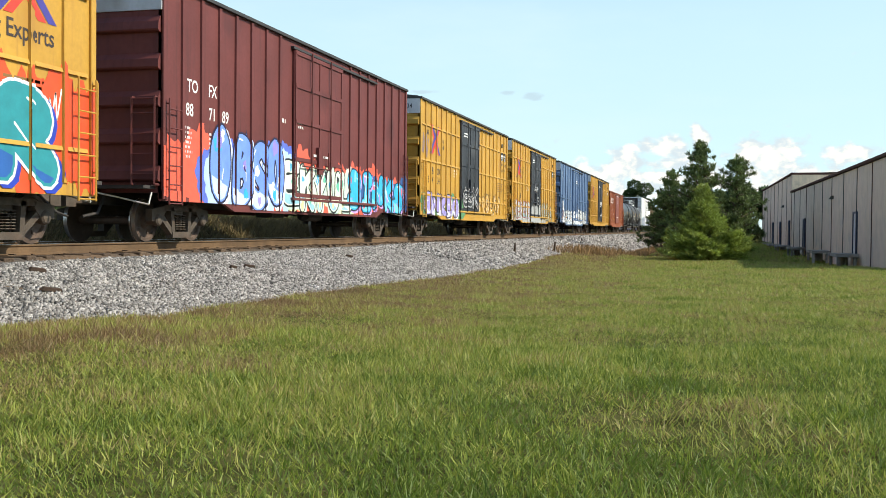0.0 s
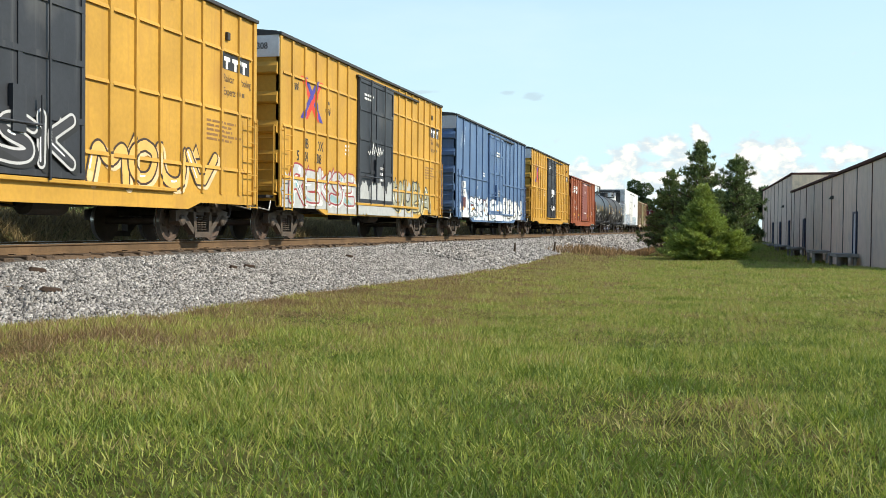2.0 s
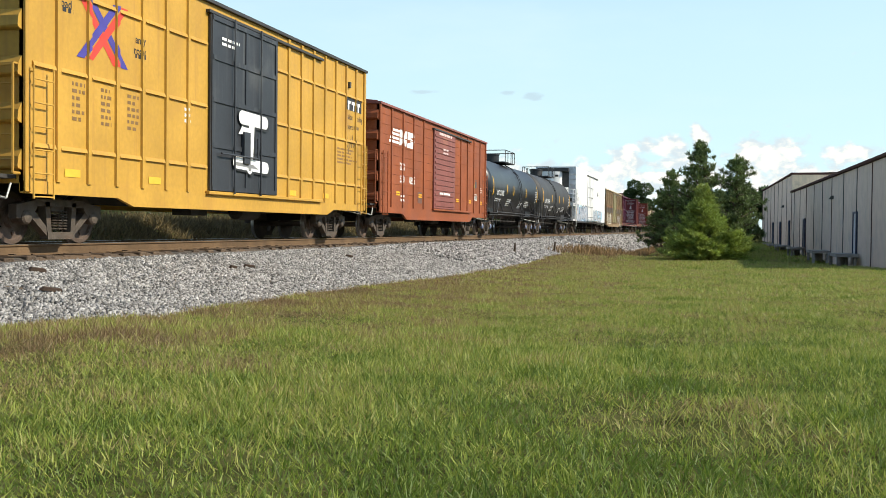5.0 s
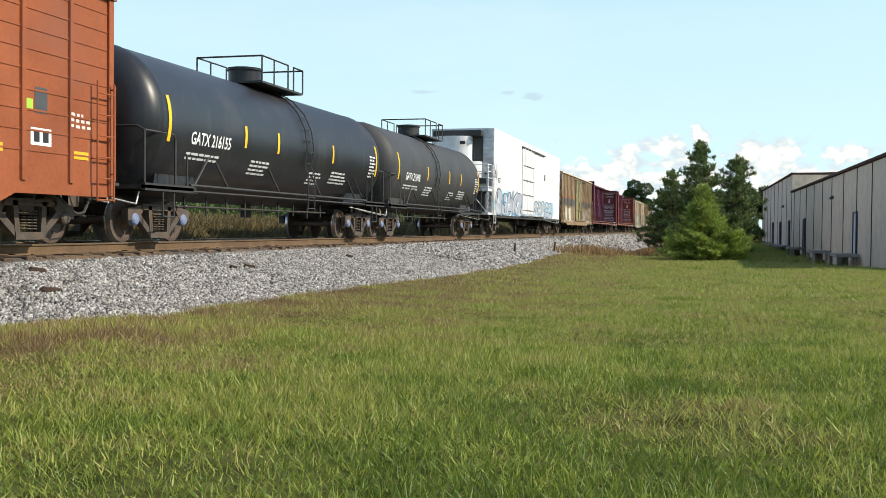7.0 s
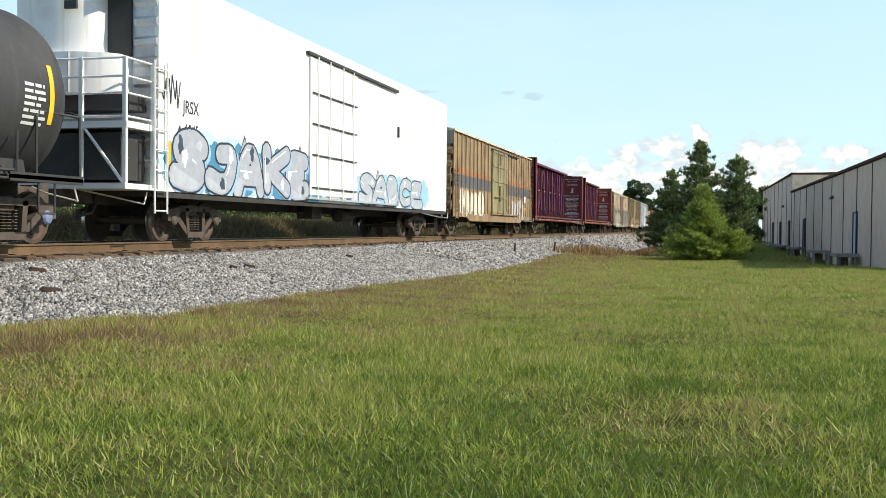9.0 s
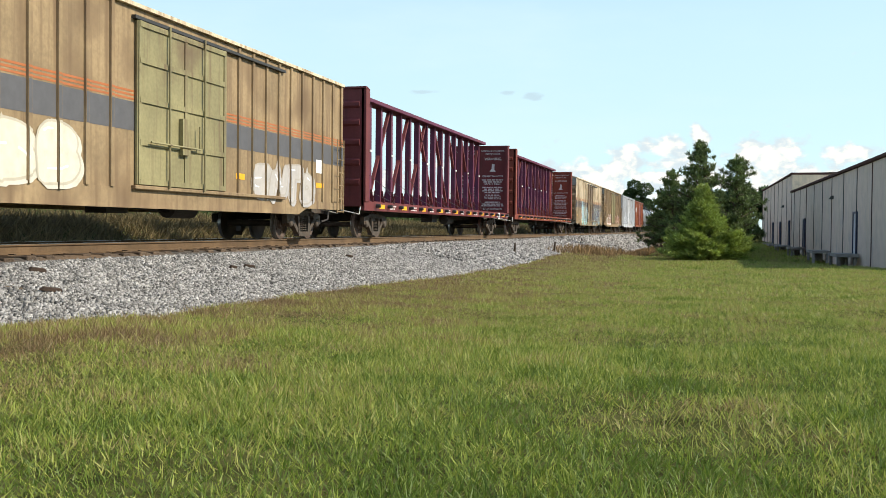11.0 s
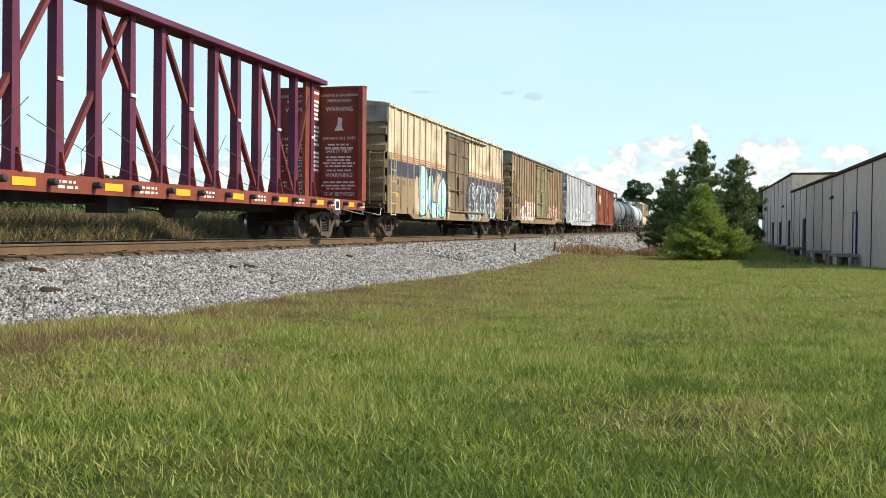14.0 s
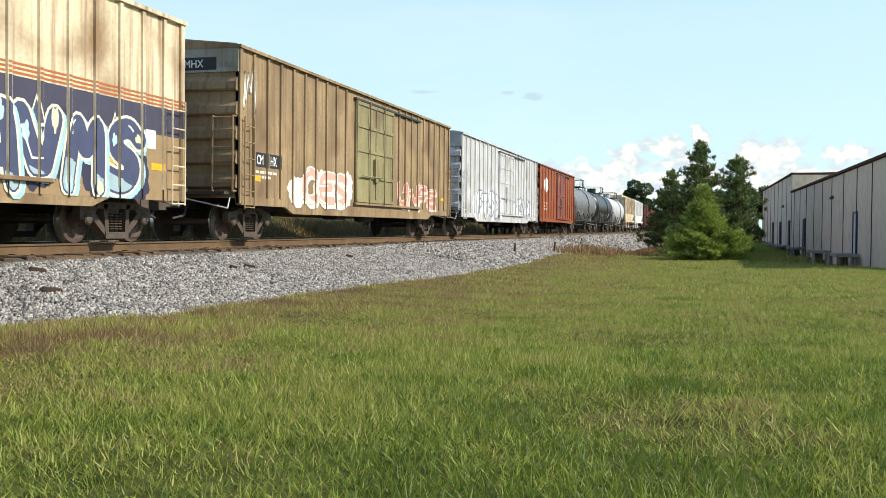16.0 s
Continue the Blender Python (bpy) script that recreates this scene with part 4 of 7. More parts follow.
def graffiti(car, zones, y0, y1, z0, z1, text, fill, outline, shade, glow=None, seed=1, fat=0.10, lift=0.006, accents=()):
    """A wildstyle piece: sprayed cloud, drop shade, outlined swelling letters that overlap, a paler foot, glints and bits."""
    r = random.Random(seed)
    n = len(text)
    w = (y1 - y0) / n
    h = (z1 - z0)
    body = min(0.215 * w, 0.07 * h + fat * 0.8 * h)
    line = min(0.075, 0.035 + 0.012 * h)
    if glow:
        for k, c in enumerate(glow):
            spots = []
            for i in range(n + 1):
                spots.append((y0 + w * (i + 0.05) + r.uniform(-0.3, 0.3) * w, z0 + h * r.uniform(0.35, 0.65), w * r.uniform(0.9, 1.3), h * r.uniform(0.8, 1.15)))
            spray(car, zones, spots, c, lift + 0.002 * k, 0.12)
    tone = tuple(min(0.85, 0.3 * v + 0.7 * q) for v, q in zip(fill, (accents[0] if accents else shade)))
    for i, ch in enumerate(text):
        lean, wide, tall, sink = r.uniform(-0.10, 0.22), w * r.uniform(1.08, 1.28), h * r.uniform(0.92, 1.12), r.uniform(-0.02, 0.08) * h
        ya, za = y0 + w * i - 0.10 * w, z0 + body + sink
        hz = max(0.3, tall - 2 * body)
        lines = []
        for stroke in STROKES.get(ch.upper(), STROKES["O"]):
            pts = [(ya + body + (wide - 2 * body) * (u + r.uniform(-.03, .03)) + lean * v * hz, za + hz * (v + r.uniform(-.03, .03))) for u, v in stroke]
            lines.append((bend(pts, 1 + (len(pts) > 4)), body * r.uniform(0.85, 1.2), body * r.uniform(0.85, 1.25)))
        up = lift + 0.0045 + 0.0042 * (i % 2)
        for col, grow, dx, dz, lf, label in ((shade, line * 0.9, 0.09, -0.06, 0.0, ""), (outline, line, 0.0, 0.0, 0.0009, ""), (fill, 0.0, 0.0, 0.0, 0.0018, "sprayed graffiti letter")):
            bm = bmesh.new()
            for k, (pts, ra, rb) in enumerate(lines):
                fat_stroke(bm, [(p + dx, q + dz) for p, q in pts], ra + grow, rb + grow, 0.000006 * k)
            decal(car, "graffiti_letter", bm, col, zones, up + lf, label)
        bm = bmesh.new()
        for k, (pts, ra, rb) in enumerate(lines):
            fat_stroke(bm, pts, ra * 0.8, rb * 0.8, 0.000006 * k)
        bmesh.ops.bisect_plane(bm, geom=list(bm.verts) + list(bm.edges) + list(bm.faces), dist=1e-6, plane_co=(0, ya, za + r.uniform(0.2, 0.42) * hz), plane_no=(0, 0.3, 1), clear_outer=True)
        decal(car, "graffiti_fade", bm, tone, zones, up + 0.0026)
        for k, (pts, ra, rb) in enumerate(lines):
            m_ = len(pts)
            j = r.randrange(0, max(1, m_ - 3))
            part_of = [(p - ra * 0.45, q + ra * 0.4) for p, q in pts[j:j + 3]]
            decal(car, "graffiti_glint", fat_stroke(bmesh.new(), part_of, 0.022, 0.014, 0.0), (0.85, 0.87, 0.9), zones, up + 0.0034)
        for j, col in enumerate(accents):
            pts, ra, rb = lines[j % len(lines)]
            p, q = pts[r.randrange(len(pts))]
            decal(car, "graffiti", blob(bmesh.new(), p, q, ra * r.uniform(0.7, 1.5), ra * r.uniform(0.8, 1.9), seed + j + i, 0.25, 18), col, zones, up + 0.0030 + 0.0002 * j)
        # an arrow tip or crown over some letters
        if i % 2 == seed % 2:
            yt, zt = ya + wide * r.uniform(0.2, 0.7), z0 + h * r.uniform(1.0, 1.15)
            for col, g, lf in ((outline, line, 0.0), (fill, 0.0, 0.0004)):
                tip = [(yt - 0.13 * w - g, zt - 0.3 * h - g), (yt + 0.17 * w + g, zt - 0.26 * h - g), (yt + 0.05 * w, zt + 1.6 * g)]
                decal(car, "graffiti", poly(bmesh.new(), tip), col, zones, lift + 0.0035 + lf)


def scribble(car, zones, y, z, w, h, col, seed, n=7, thick=0.035, lift=0.006):
    """A one-line tag."""
    r = random.Random(seed)
    bm = bmesh.new()
    p = (y, z + h * 0.3)
    for i in range(n * 2):
        q = (y + w * (i + 1) / (n * 2) + r.uniform(-0.06, 0.06) * w, z + h * (0.9 if i % 2 else 0.1) + r.uniform(-0.25, 0.25) * h)
        dy, dz = q[0] - p[0], q[1] - p[1]
        l = math.hypot(dy, dz) + 1e-6
        a, b = -dz / l * thick / 2, dy / l * thick / 2
        poly(bm, [(p[0] - a, p[1] - b), (q[0] - a, q[1] - b), (q[0] + a, q[1] + b), (p[0] + a, p[1] + b)])
        p = q
    decal(car, "graffiti", bm, col, zones, lift)


# ---- boxcars ----
PANEL, POST = 1.52, 1.564


def side_sill(half, drop, deep):
    """The side's lower edge: shallow over the trucks, deeper between them."""
    a = half - 3.0
    return [(-half, 1.0), (-half, 0.80), (-a - 0.5, 0.80), (-a, deep), (a, deep), (a + 0.5, 0.80), (half, 0.80), (half, 1.0)]


def boxcar(label, L, top, paint_mat, door, door_mat, posts, belts=(), end_mat=None, end_top=None, deep=0.86, door_style="plug",
           roof_mat=None, sill_mat=None, post_mat=None, corrugated=False, blue=False, ladders=True, end_ribs=5, upper=None):
    """An outside-post boxcar; posts as y positions from its middle, door as (y0, y1)."""
    car = thing("boxcar", label, "boxcar", group="railcars of the freight train")
    half = L / 2
    end_mat, roof_mat, sill_mat, post_mat = end_mat or paint_mat, roof_mat or M_DARK, sill_mat or paint_mat, post_mat or paint_mat
    zones = [(-half, half, PANEL), (door[0], door[1], PANEL + 0.075)]
    # walls
    for s in (1, -1):
        bm = box(bmesh.new(), min(s * (PANEL - 0.06), s * PANEL), max(s * (PANEL - 0.06), s * PANEL), -half, half, 0.95, top - 0.1)
        if corrugated and s > 0:
            zz = 1.45
            while zz < top - 0.2:
                part("corrugation", box(bmesh.new(), PANEL, PANEL + 0.012, -half + 0.15, half - 0.15, zz, zz + 0.03), paint_mat, car)
                zz += 0.31
        part("side_wall", bm, paint_mat, car)
        part("side_sill", prism(bmesh.new(), side_sill(half, 0, deep), s * (POST - 0.03), s * (POST - 0.10)), sill_mat, car)
    part("floor", box(bmesh.new(), -PANEL + 0.06, PANEL - 0.06, -half + 0.05, half - 0.05, 0.98, 1.1), M_UNDER, car)
    # posts
    for y in posts:
        if door[0] - 0.05 < y < door[1] + 0.05:
            continue
        bm = box(bmesh.new(), PANEL, POST, y - 0.06, y + 0.06, 1.0, top - 0.12)
        for v in bm.verts:
            if v.co.x > PANEL + 0.01:
                v.co.y = y + (v.co.y - y) * 0.8
        part("side_post", bm, post_mat, car)
        zones.append((y - 0.04, y + 0.04, POST))
    for s in (-1, 1):
        part("corner_post", bevel(box(bmesh.new(), PANEL - 0.08, POST + 0.005, min(s * half, s * (half - 0.14)), max(s * half, s * (half - 0.14)), 0.82, top - 0.08), 0.01), paint_mat, car)
        zones.append((min(s * half, s * (half - 0.14)), max(s * half, s * (half - 0.14)), POST + 0.005))
    for z, spans in belts:
        for a, b in spans:
            ps = sorted([p for p in posts if a - 0.01 <= p <= b + 0.01])
            stops = [a] + [p for p in ps if a < p < b] + [b]
            for p, q in zip(stops, stops[1:]):
                if q - p < 0.2:
                    continue
                bm = bmesh.new()
                box(bm, PANEL, PANEL + 0.045, p + 0.065, q - 0.065, z - 0.035, z + 0.035, top=(PANEL, PANEL + 0.02, p + 0.065, q - 0.065))
                part("belt_rail", bm, post_mat, car)
    # ends with pressed ribs
    for s in (-1, 1):
        bm = box(bmesh.new(), -PANEL, PANEL, min(s * half, s * (half - 0.05)), max(s * half, s * (half - 0.05)), 0.95, top - 0.08)
        e = part("end_wall", bm, end_mat, car)
        zt = top - 0.75 if end_top is not None else top - 0.3
        for i in range(end_ribs):
            zz = 1.3 + (zt - 1.45) * i / (end_ribs - 1)
            rb = bmesh.new()
            prism(rb, [(s * half, zz - 0.15), (s * (half + 0.085), zz - 0.12), (s * (half + 0.10), zz - 0.09), (s * (half + 0.075), zz + 0.06), (s * half, zz + 0.17)], -PANEL + 0.04, PANEL - 0.02)
            part("end_rib", rb, end_mat, e)
        if end_top is not None:
            part("end_cap", box(bmesh.new(), -PANEL - 0.01, PANEL + 0.01, min(s * half, s * (half + 0.03)), max(s * half, s * (half + 0.03)), top - 0.62, top - 0.04), end_top, e, "pale plate under the roof")
        if s < 0:
            # hand brake, platform and grab bars
            bm = lathe(bmesh.new(), [(-half - 0.14, 0.26), (-half - 0.17, 0.28), (-half - 0.2, 0.26)], (-0.55, 0, 2.45), "y", 16)
            box(bm, -0.75, -0.35, -half - 0.14, -half, 2.2, 2.7)
            part("hand_brake", bm, M_DARK, e)
        bm = bmesh.new()
        box(bm, -1.4, 1.4, min(s * half, s * (half + 0.42)), max(s * half, s * (half + 0.42)), 1.02, 1.08)
        part("crossover_platform", bm, M_UNDER, e)
    # roof with eaves and cross ribs
    rf = bmesh.new()
    h2 = half + 0.04
    o = [(-1.6, top - 0.1), (-1.6, top - 0.03), (0, top + 0.12), (1.6, top - 0.03), (1.6, top - 0.1)]
    a = [rf.verts.new((x, -h2, z)) for x, z in o]
    b = [rf.verts.new((x, h2, z)) for x, z in o]
    for i in range(5):
        rf.faces.new((a[i], a[(i + 1) % 5], b[(i + 1) % 5], b[i]))
    rf.faces.new(a[::-1])
    rf.faces.new(b)
    roof = part("roof", rf, roof_mat, car)
    k = int(L / 1.25)
    for i in range(k + 1):
        rb = bmesh.new()
        y = -half + 0.1 + (L - 0.2) * i / k
        for s in (-1, 1):
            v = [rb.verts.new(p) for p in ((s * 1.5, y - 0.04, top - 0.025), (s * 1.5, y + 0.04, top - 0.025), (0, y + 0.04, top + 0.12), (0, y - 0.04, top + 0.12),
                                           (s * 1.42, y - 0.03, top + 0.02), (s * 1.42, y + 0.03, top + 0.02), (0, y + 0.03, top + 0.17), (0, y - 0.03, top + 0.17))]
            for f in ((0, 1, 5, 4), (1, 2, 6, 5), (2, 3, 7, 6), (3, 0, 4, 7), (4, 5, 6, 7)):
                rb.faces.new([v[j] for j in f])
        part("roof_rib", rb, roof_mat, roof)
    # sliding or plug door
    d0, d1 = door
    dt = top - 0.32
    xd = PANEL + 0.07
    dr = part("door", bevel(box(bmesh.new(), PANEL + 0.012, xd, d0, d1, 1.06, dt), 0.01), door_mat, car, "large side door")
    if door_style == "ribbed":
        zz = 1.15
        while zz < dt - 0.1:
            part("door_rib", prism(bmesh.new(), [(d0 + 0.08, zz), (d1 - 0.08, zz), (d1 - 0.08, zz + 0.09), (d0 + 0.08, zz + 0.09)], xd, xd + 0.025), door_mat, dr)
            zz += 0.2
    else:
        for z in ((dt - 1.06) * f + 1.06 for f in (0.0, 0.26, 0.52, 0.76, 1.0)):
            zc = min(max(z, 1.12), dt - 0.06)
            part("door_rail", box(bmesh.new(), xd, xd + 0.03, d0 + 0.05, d1 - 0.05, zc - 0.05, zc + 0.05), door_mat, dr)
        for y in (d0 + 0.07, (d0 + d1) / 2, d1 - 0.07):
            part("door_stile", box(bmesh.new(), xd, xd + 0.022, y - 0.05, y + 0.05, 1.07, dt), door_mat, dr)
        for f in (0.3, 0.7):
            y = d0 + (d1 - d0) * f
            part("lock_rod", rod(bmesh.new(), (xd + 0.06, y, 1.02), (xd + 0.06, y, dt + 0.06), 0.022, 6), door_mat if door_style == "plug" else M_DARK, dr)
        bm = bmesh.new()
        ym = (d0 + d1) / 2
        box(bm, xd + 0.01, xd + 0.09, ym - 0.25, ym + 0.05, 1.7, 2.4)
        bars(bm, [(xd + 0.1, d0 + 0.3, 1.85), (xd + 0.1, ym + 0.4, 1.85), (xd + 0.1, ym + 0.4, 2.3)], 0.02)
        part("door_lock", bm, door_mat, dr)
    # door tracks
    tr = bevel(box(bmesh.new(), PANEL, PANEL + 0.10, d0 - 0.1, d1 + (d1 - d0) * 0.9, 0.98, 1.05), 0.01)
    part("door_track", tr, sill_mat, car)
    part("door_track", box(bmesh.new(), PANEL, PANEL + 0.09, d0 - 0.1, d1 + (d1 - d0) * 0.9, dt + 0.01, dt + 0.07), M_DARK, car)
    # ladders and steps at the corners
    for s in (-1, 1):
        bm = bmesh.new()
        ya, yb = s * (half - 0.10), s * (half - 0.58)
        hi = 2.75 if ladders else 2.2
        for y in (ya, yb):
            rod(bm, (POST + 0.07, y, 0.72), (POST + 0.07, y, hi), 0.018, 5)
        z = 0.75
        while z < hi:
            rod(bm, (POST + 0.07, ya, z), (POST + 0.07, yb, z), 0.014, 5)
            z += 0.36
        for z in (1.2, hi - 0.1):
            rod(bm, (PANEL, ya, z), (POST + 0.07, ya, z), 0.014, 5)
        part("ladder", bm, post_mat, car)
        bm = bmesh.new()
        ye = s * (half + 0.17)
        for x in (0.98, 1.47):
            bars(bm, [(x, s * half, 1.1), (x, ye, 1.1), (x, ye, 2.75), (x, s * half, 2.75)], 0.022, 5)
        for z in (1.3, 1.68, 2.06, 2.44, 2.72):
            rod(bm, (0.98, ye, z), (1.47, ye, z), 0.015, 5)
        part("end_ladder", bm, end_mat, car)
    underframe(car, half)
    ends(car, half, blue)
    return car, zones


def posts_even(half, pitch, door):
    """Post positions outward from the door to both ends."""
    out = []
    n = round((half + door[0]) / pitch)
    out += [door[0] - (half + door[0]) * i / n for i in range(0, n)]
    n = round((half - door[1]) / pitch)
    out += [door[1] + (half - door[1]) * i / n for i in range(0, n)]
    return out


def safety_marks(car, zones, ys, z=1.45, w=0.42, h=0.13, col=(0.85, 0.42, 0.02)):
    for y in ys:
        decal(car, "reflector", quad(bmesh.new(), y, y + w, z, z + h), col, zones, 0.009, "yellow reflective strip")


WHITE, BLACK = (0.82, 0.82, 0.80), (0.02, 0.02, 0.022)
M_CAPWHITE = mat("pale_plate", (0.66, 0.67, 0.68), 0.5, var=0.1, scale=1, stain=(0.4, 0.38, 0.35), stain_amt=0.2)
M_YELLOW = mat("boxcar_yellow", (0.52, 0.292, 0.050), 0.55, spec=0.3, var=0.12, scale=0.8, stain=(0.42, 0.22, 0.05), stain_amt=0.1, streak=0.25, bump=0.05)
M_OXIDE = mat("maroon_paint", (0.15, 0.043, 0.04), 0.6, spec=0.25, var=0.12, scale=0.8, stain=(0.09, 0.03, 0.03), stain_amt=0.15, streak=0.25, bump=0.05)
M_BLUE = mat("blue_paint", (0.085, 0.155, 0.29), 0.5, var=0.14, scale=0.8, stain=(0.13, 0.20, 0.31), stain_amt=0.2, streak=0.35, bump=0.05)
# darker blue: shade on the posts' side faces put into the colour
M_BLUESHADE = mat("blue_post_shade", (0.06, 0.11, 0.21), 0.5, var=0.15, scale=0.8, stain=(0.10, 0.15, 0.24), stain_amt=0.2, streak=0.3, bump=0.05)
M_ORANGE = mat("faded_orange_red", (0.285, 0.08, 0.031), 0.65, spec=0.25, var=0.18, scale=0.9, stain=(0.26, 0.085, 0.045), stain_amt=0.35, streak=0.4, bump=0.05)
M_ORDOOR = mat("dull_red_door", (0.24, 0.075, 0.06), 0.6, var=0.15, scale=1, stain=(0.35, 0.14, 0.09), stain_amt=0.2, streak=0.3, bump=0.05)
M_BLACKDOOR = mat("black_door", (0.028, 0.030, 0.036), 0.5, var=0.2, scale=1, stain=(0.09, 0.09, 0.09), stain_amt=0.15, streak=0.3, bump=0.05)
M_CREAM = mat("weathered_cream", (0.70, 0.575, 0.40), 0.7, var=0.2, scale=0.9, stain=(0.27, 0.17, 0.09), stain_amt=0.35, streak=0.6, bump=0.06)
M_TAN = mat("weathered_tan", (0.31, 0.215, 0.115), 0.75, var=0.25, scale=0.8, stain=(0.17, 0.105, 0.055), stain_amt=0.4, streak=0.7, bump=0.06)
M_OLIVE = mat("grimy_khaki_door", (0.27, 0.235, 0.115), 0.7, var=0.2, scale=1, stain=(0.14, 0.09, 0.05), stain_amt=0.3, streak=0.5, bump=0.05)
M_BROWNDOOR = mat("grimy_brown_door", (0.20, 0.14, 0.08), 0.7, var=0.25, scale=1, stain=(0.10, 0.06, 0.04), stain_amt=0.3, streak=0.5, bump=0.05)
M_GREYCAR = mat("pale_grey_paint", (0.56, 0.56, 0.57), 0.55, var=0.12, scale=1, stain=(0.32, 0.28, 0.24), stain_amt=0.25, streak=0.5, bump=0.05)
M_WHITECAR = mat("white_paint", (0.80, 0.79, 0.77), 0.45, var=0.04, scale=1, stain=(0.55, 0.50, 0.44), stain_amt=0.05, streak=0.12, bump=0.03)
M_CHARCOAL = mat("charcoal_tank", (0.046, 0.046, 0.047), 0.6, spec=0.3, var=0.15, scale=1, stain=(0.07, 0.065, 0.058), stain_amt=0.2, streak=0.3, bump=0.04)
M_TANK = mat("black_tank", (0.016, 0.017, 0.021), 0.38, spec=0.4, var=0.15, scale=1, stain=(0.05, 0.045, 0.04), stain_amt=0.2, streak=0.3, bump=0.04)
M_GREYTANK = mat("grey_tank", (0.16, 0.165, 0.175), 0.45, var=0.12, scale=1, stain=(0.08, 0.07, 0.06), stain_amt=0.2, streak=0.3, bump=0.04)
M_PALETANK = mat("pale_tank", (0.50, 0.51, 0.52), 0.45, var=0.12, scale=1, stain=(0.25, 0.2, 0.16), stain_amt=0.2, streak=0.3, bump=0.04)
# centre truss: its violet cast in shade mixed into the maroon
M_SHADETRUSS = mat("truss_shade_purple", (0.12, 0.03, 0.062), 0.6, spec=0.25, var=0.18, scale=1, stain=(0.17, 0.04, 0.04), stain_amt=0.2, streak=0.3, bump=0.05)
M_BEAM = mat("centrebeam_maroon", (0.165, 0.04, 0.04), 0.6, spec=0.25, var=0.15, scale=1, stain=(0.09, 0.03, 0.03), stain_amt=0.2, streak=0.3, bump=0.05)
M_BEAM2 = mat("centrebeam_red_brown", (0.245, 0.06, 0.038), 0.6, spec=0.25, var=0.15, scale=1, stain=(0.12, 0.04, 0.03), stain_amt=0.2, streak=0.3, bump=0.05)
M_GRIMY = mat("grimy_grey_plate", (0.36, 0.345, 0.29), 0.7, var=0.15, scale=1, stain=(0.2, 0.16, 0.1), stain_amt=0.3, streak=0.4)
M_ALU = mat("pale_roof", (0.50, 0.52, 0.55), 0.5, var=0.12, scale=1, stain=(0.3, 0.28, 0.26), stain_amt=0.3)
TRAIN = []


def coupled(car, a, b):
    """Notes a car whose body spans a to b metres along the train."""
    TRAIN.append((car, (a + b) / 2))
    return car


def star_logo(car, zones, y, z, s):
    """Crossed red and blue bars."""
    red, blue = (0.68, 0.05, 0.03), (0.06, 0.05, 0.30)
    k = 0
    for d in (1, -1):
        for sx, col in ((-1, red), (1, blue)):
            o = 0.13 * s * sx * d
            pts = [(y - 0.66 * s + o, z + d * 0.56 * s), (y - 0.44 * s + o, z + d * 0.56 * s), (y + 0.66 * s + o, z - d * 0.56 * s), (y + 0.44 * s + o, z - d * 0.56 * s)]
            decal(car, "emblem", poly(bmesh.new(), pts), col, zones, 0.006 + 0.001 * k)
            k += 1


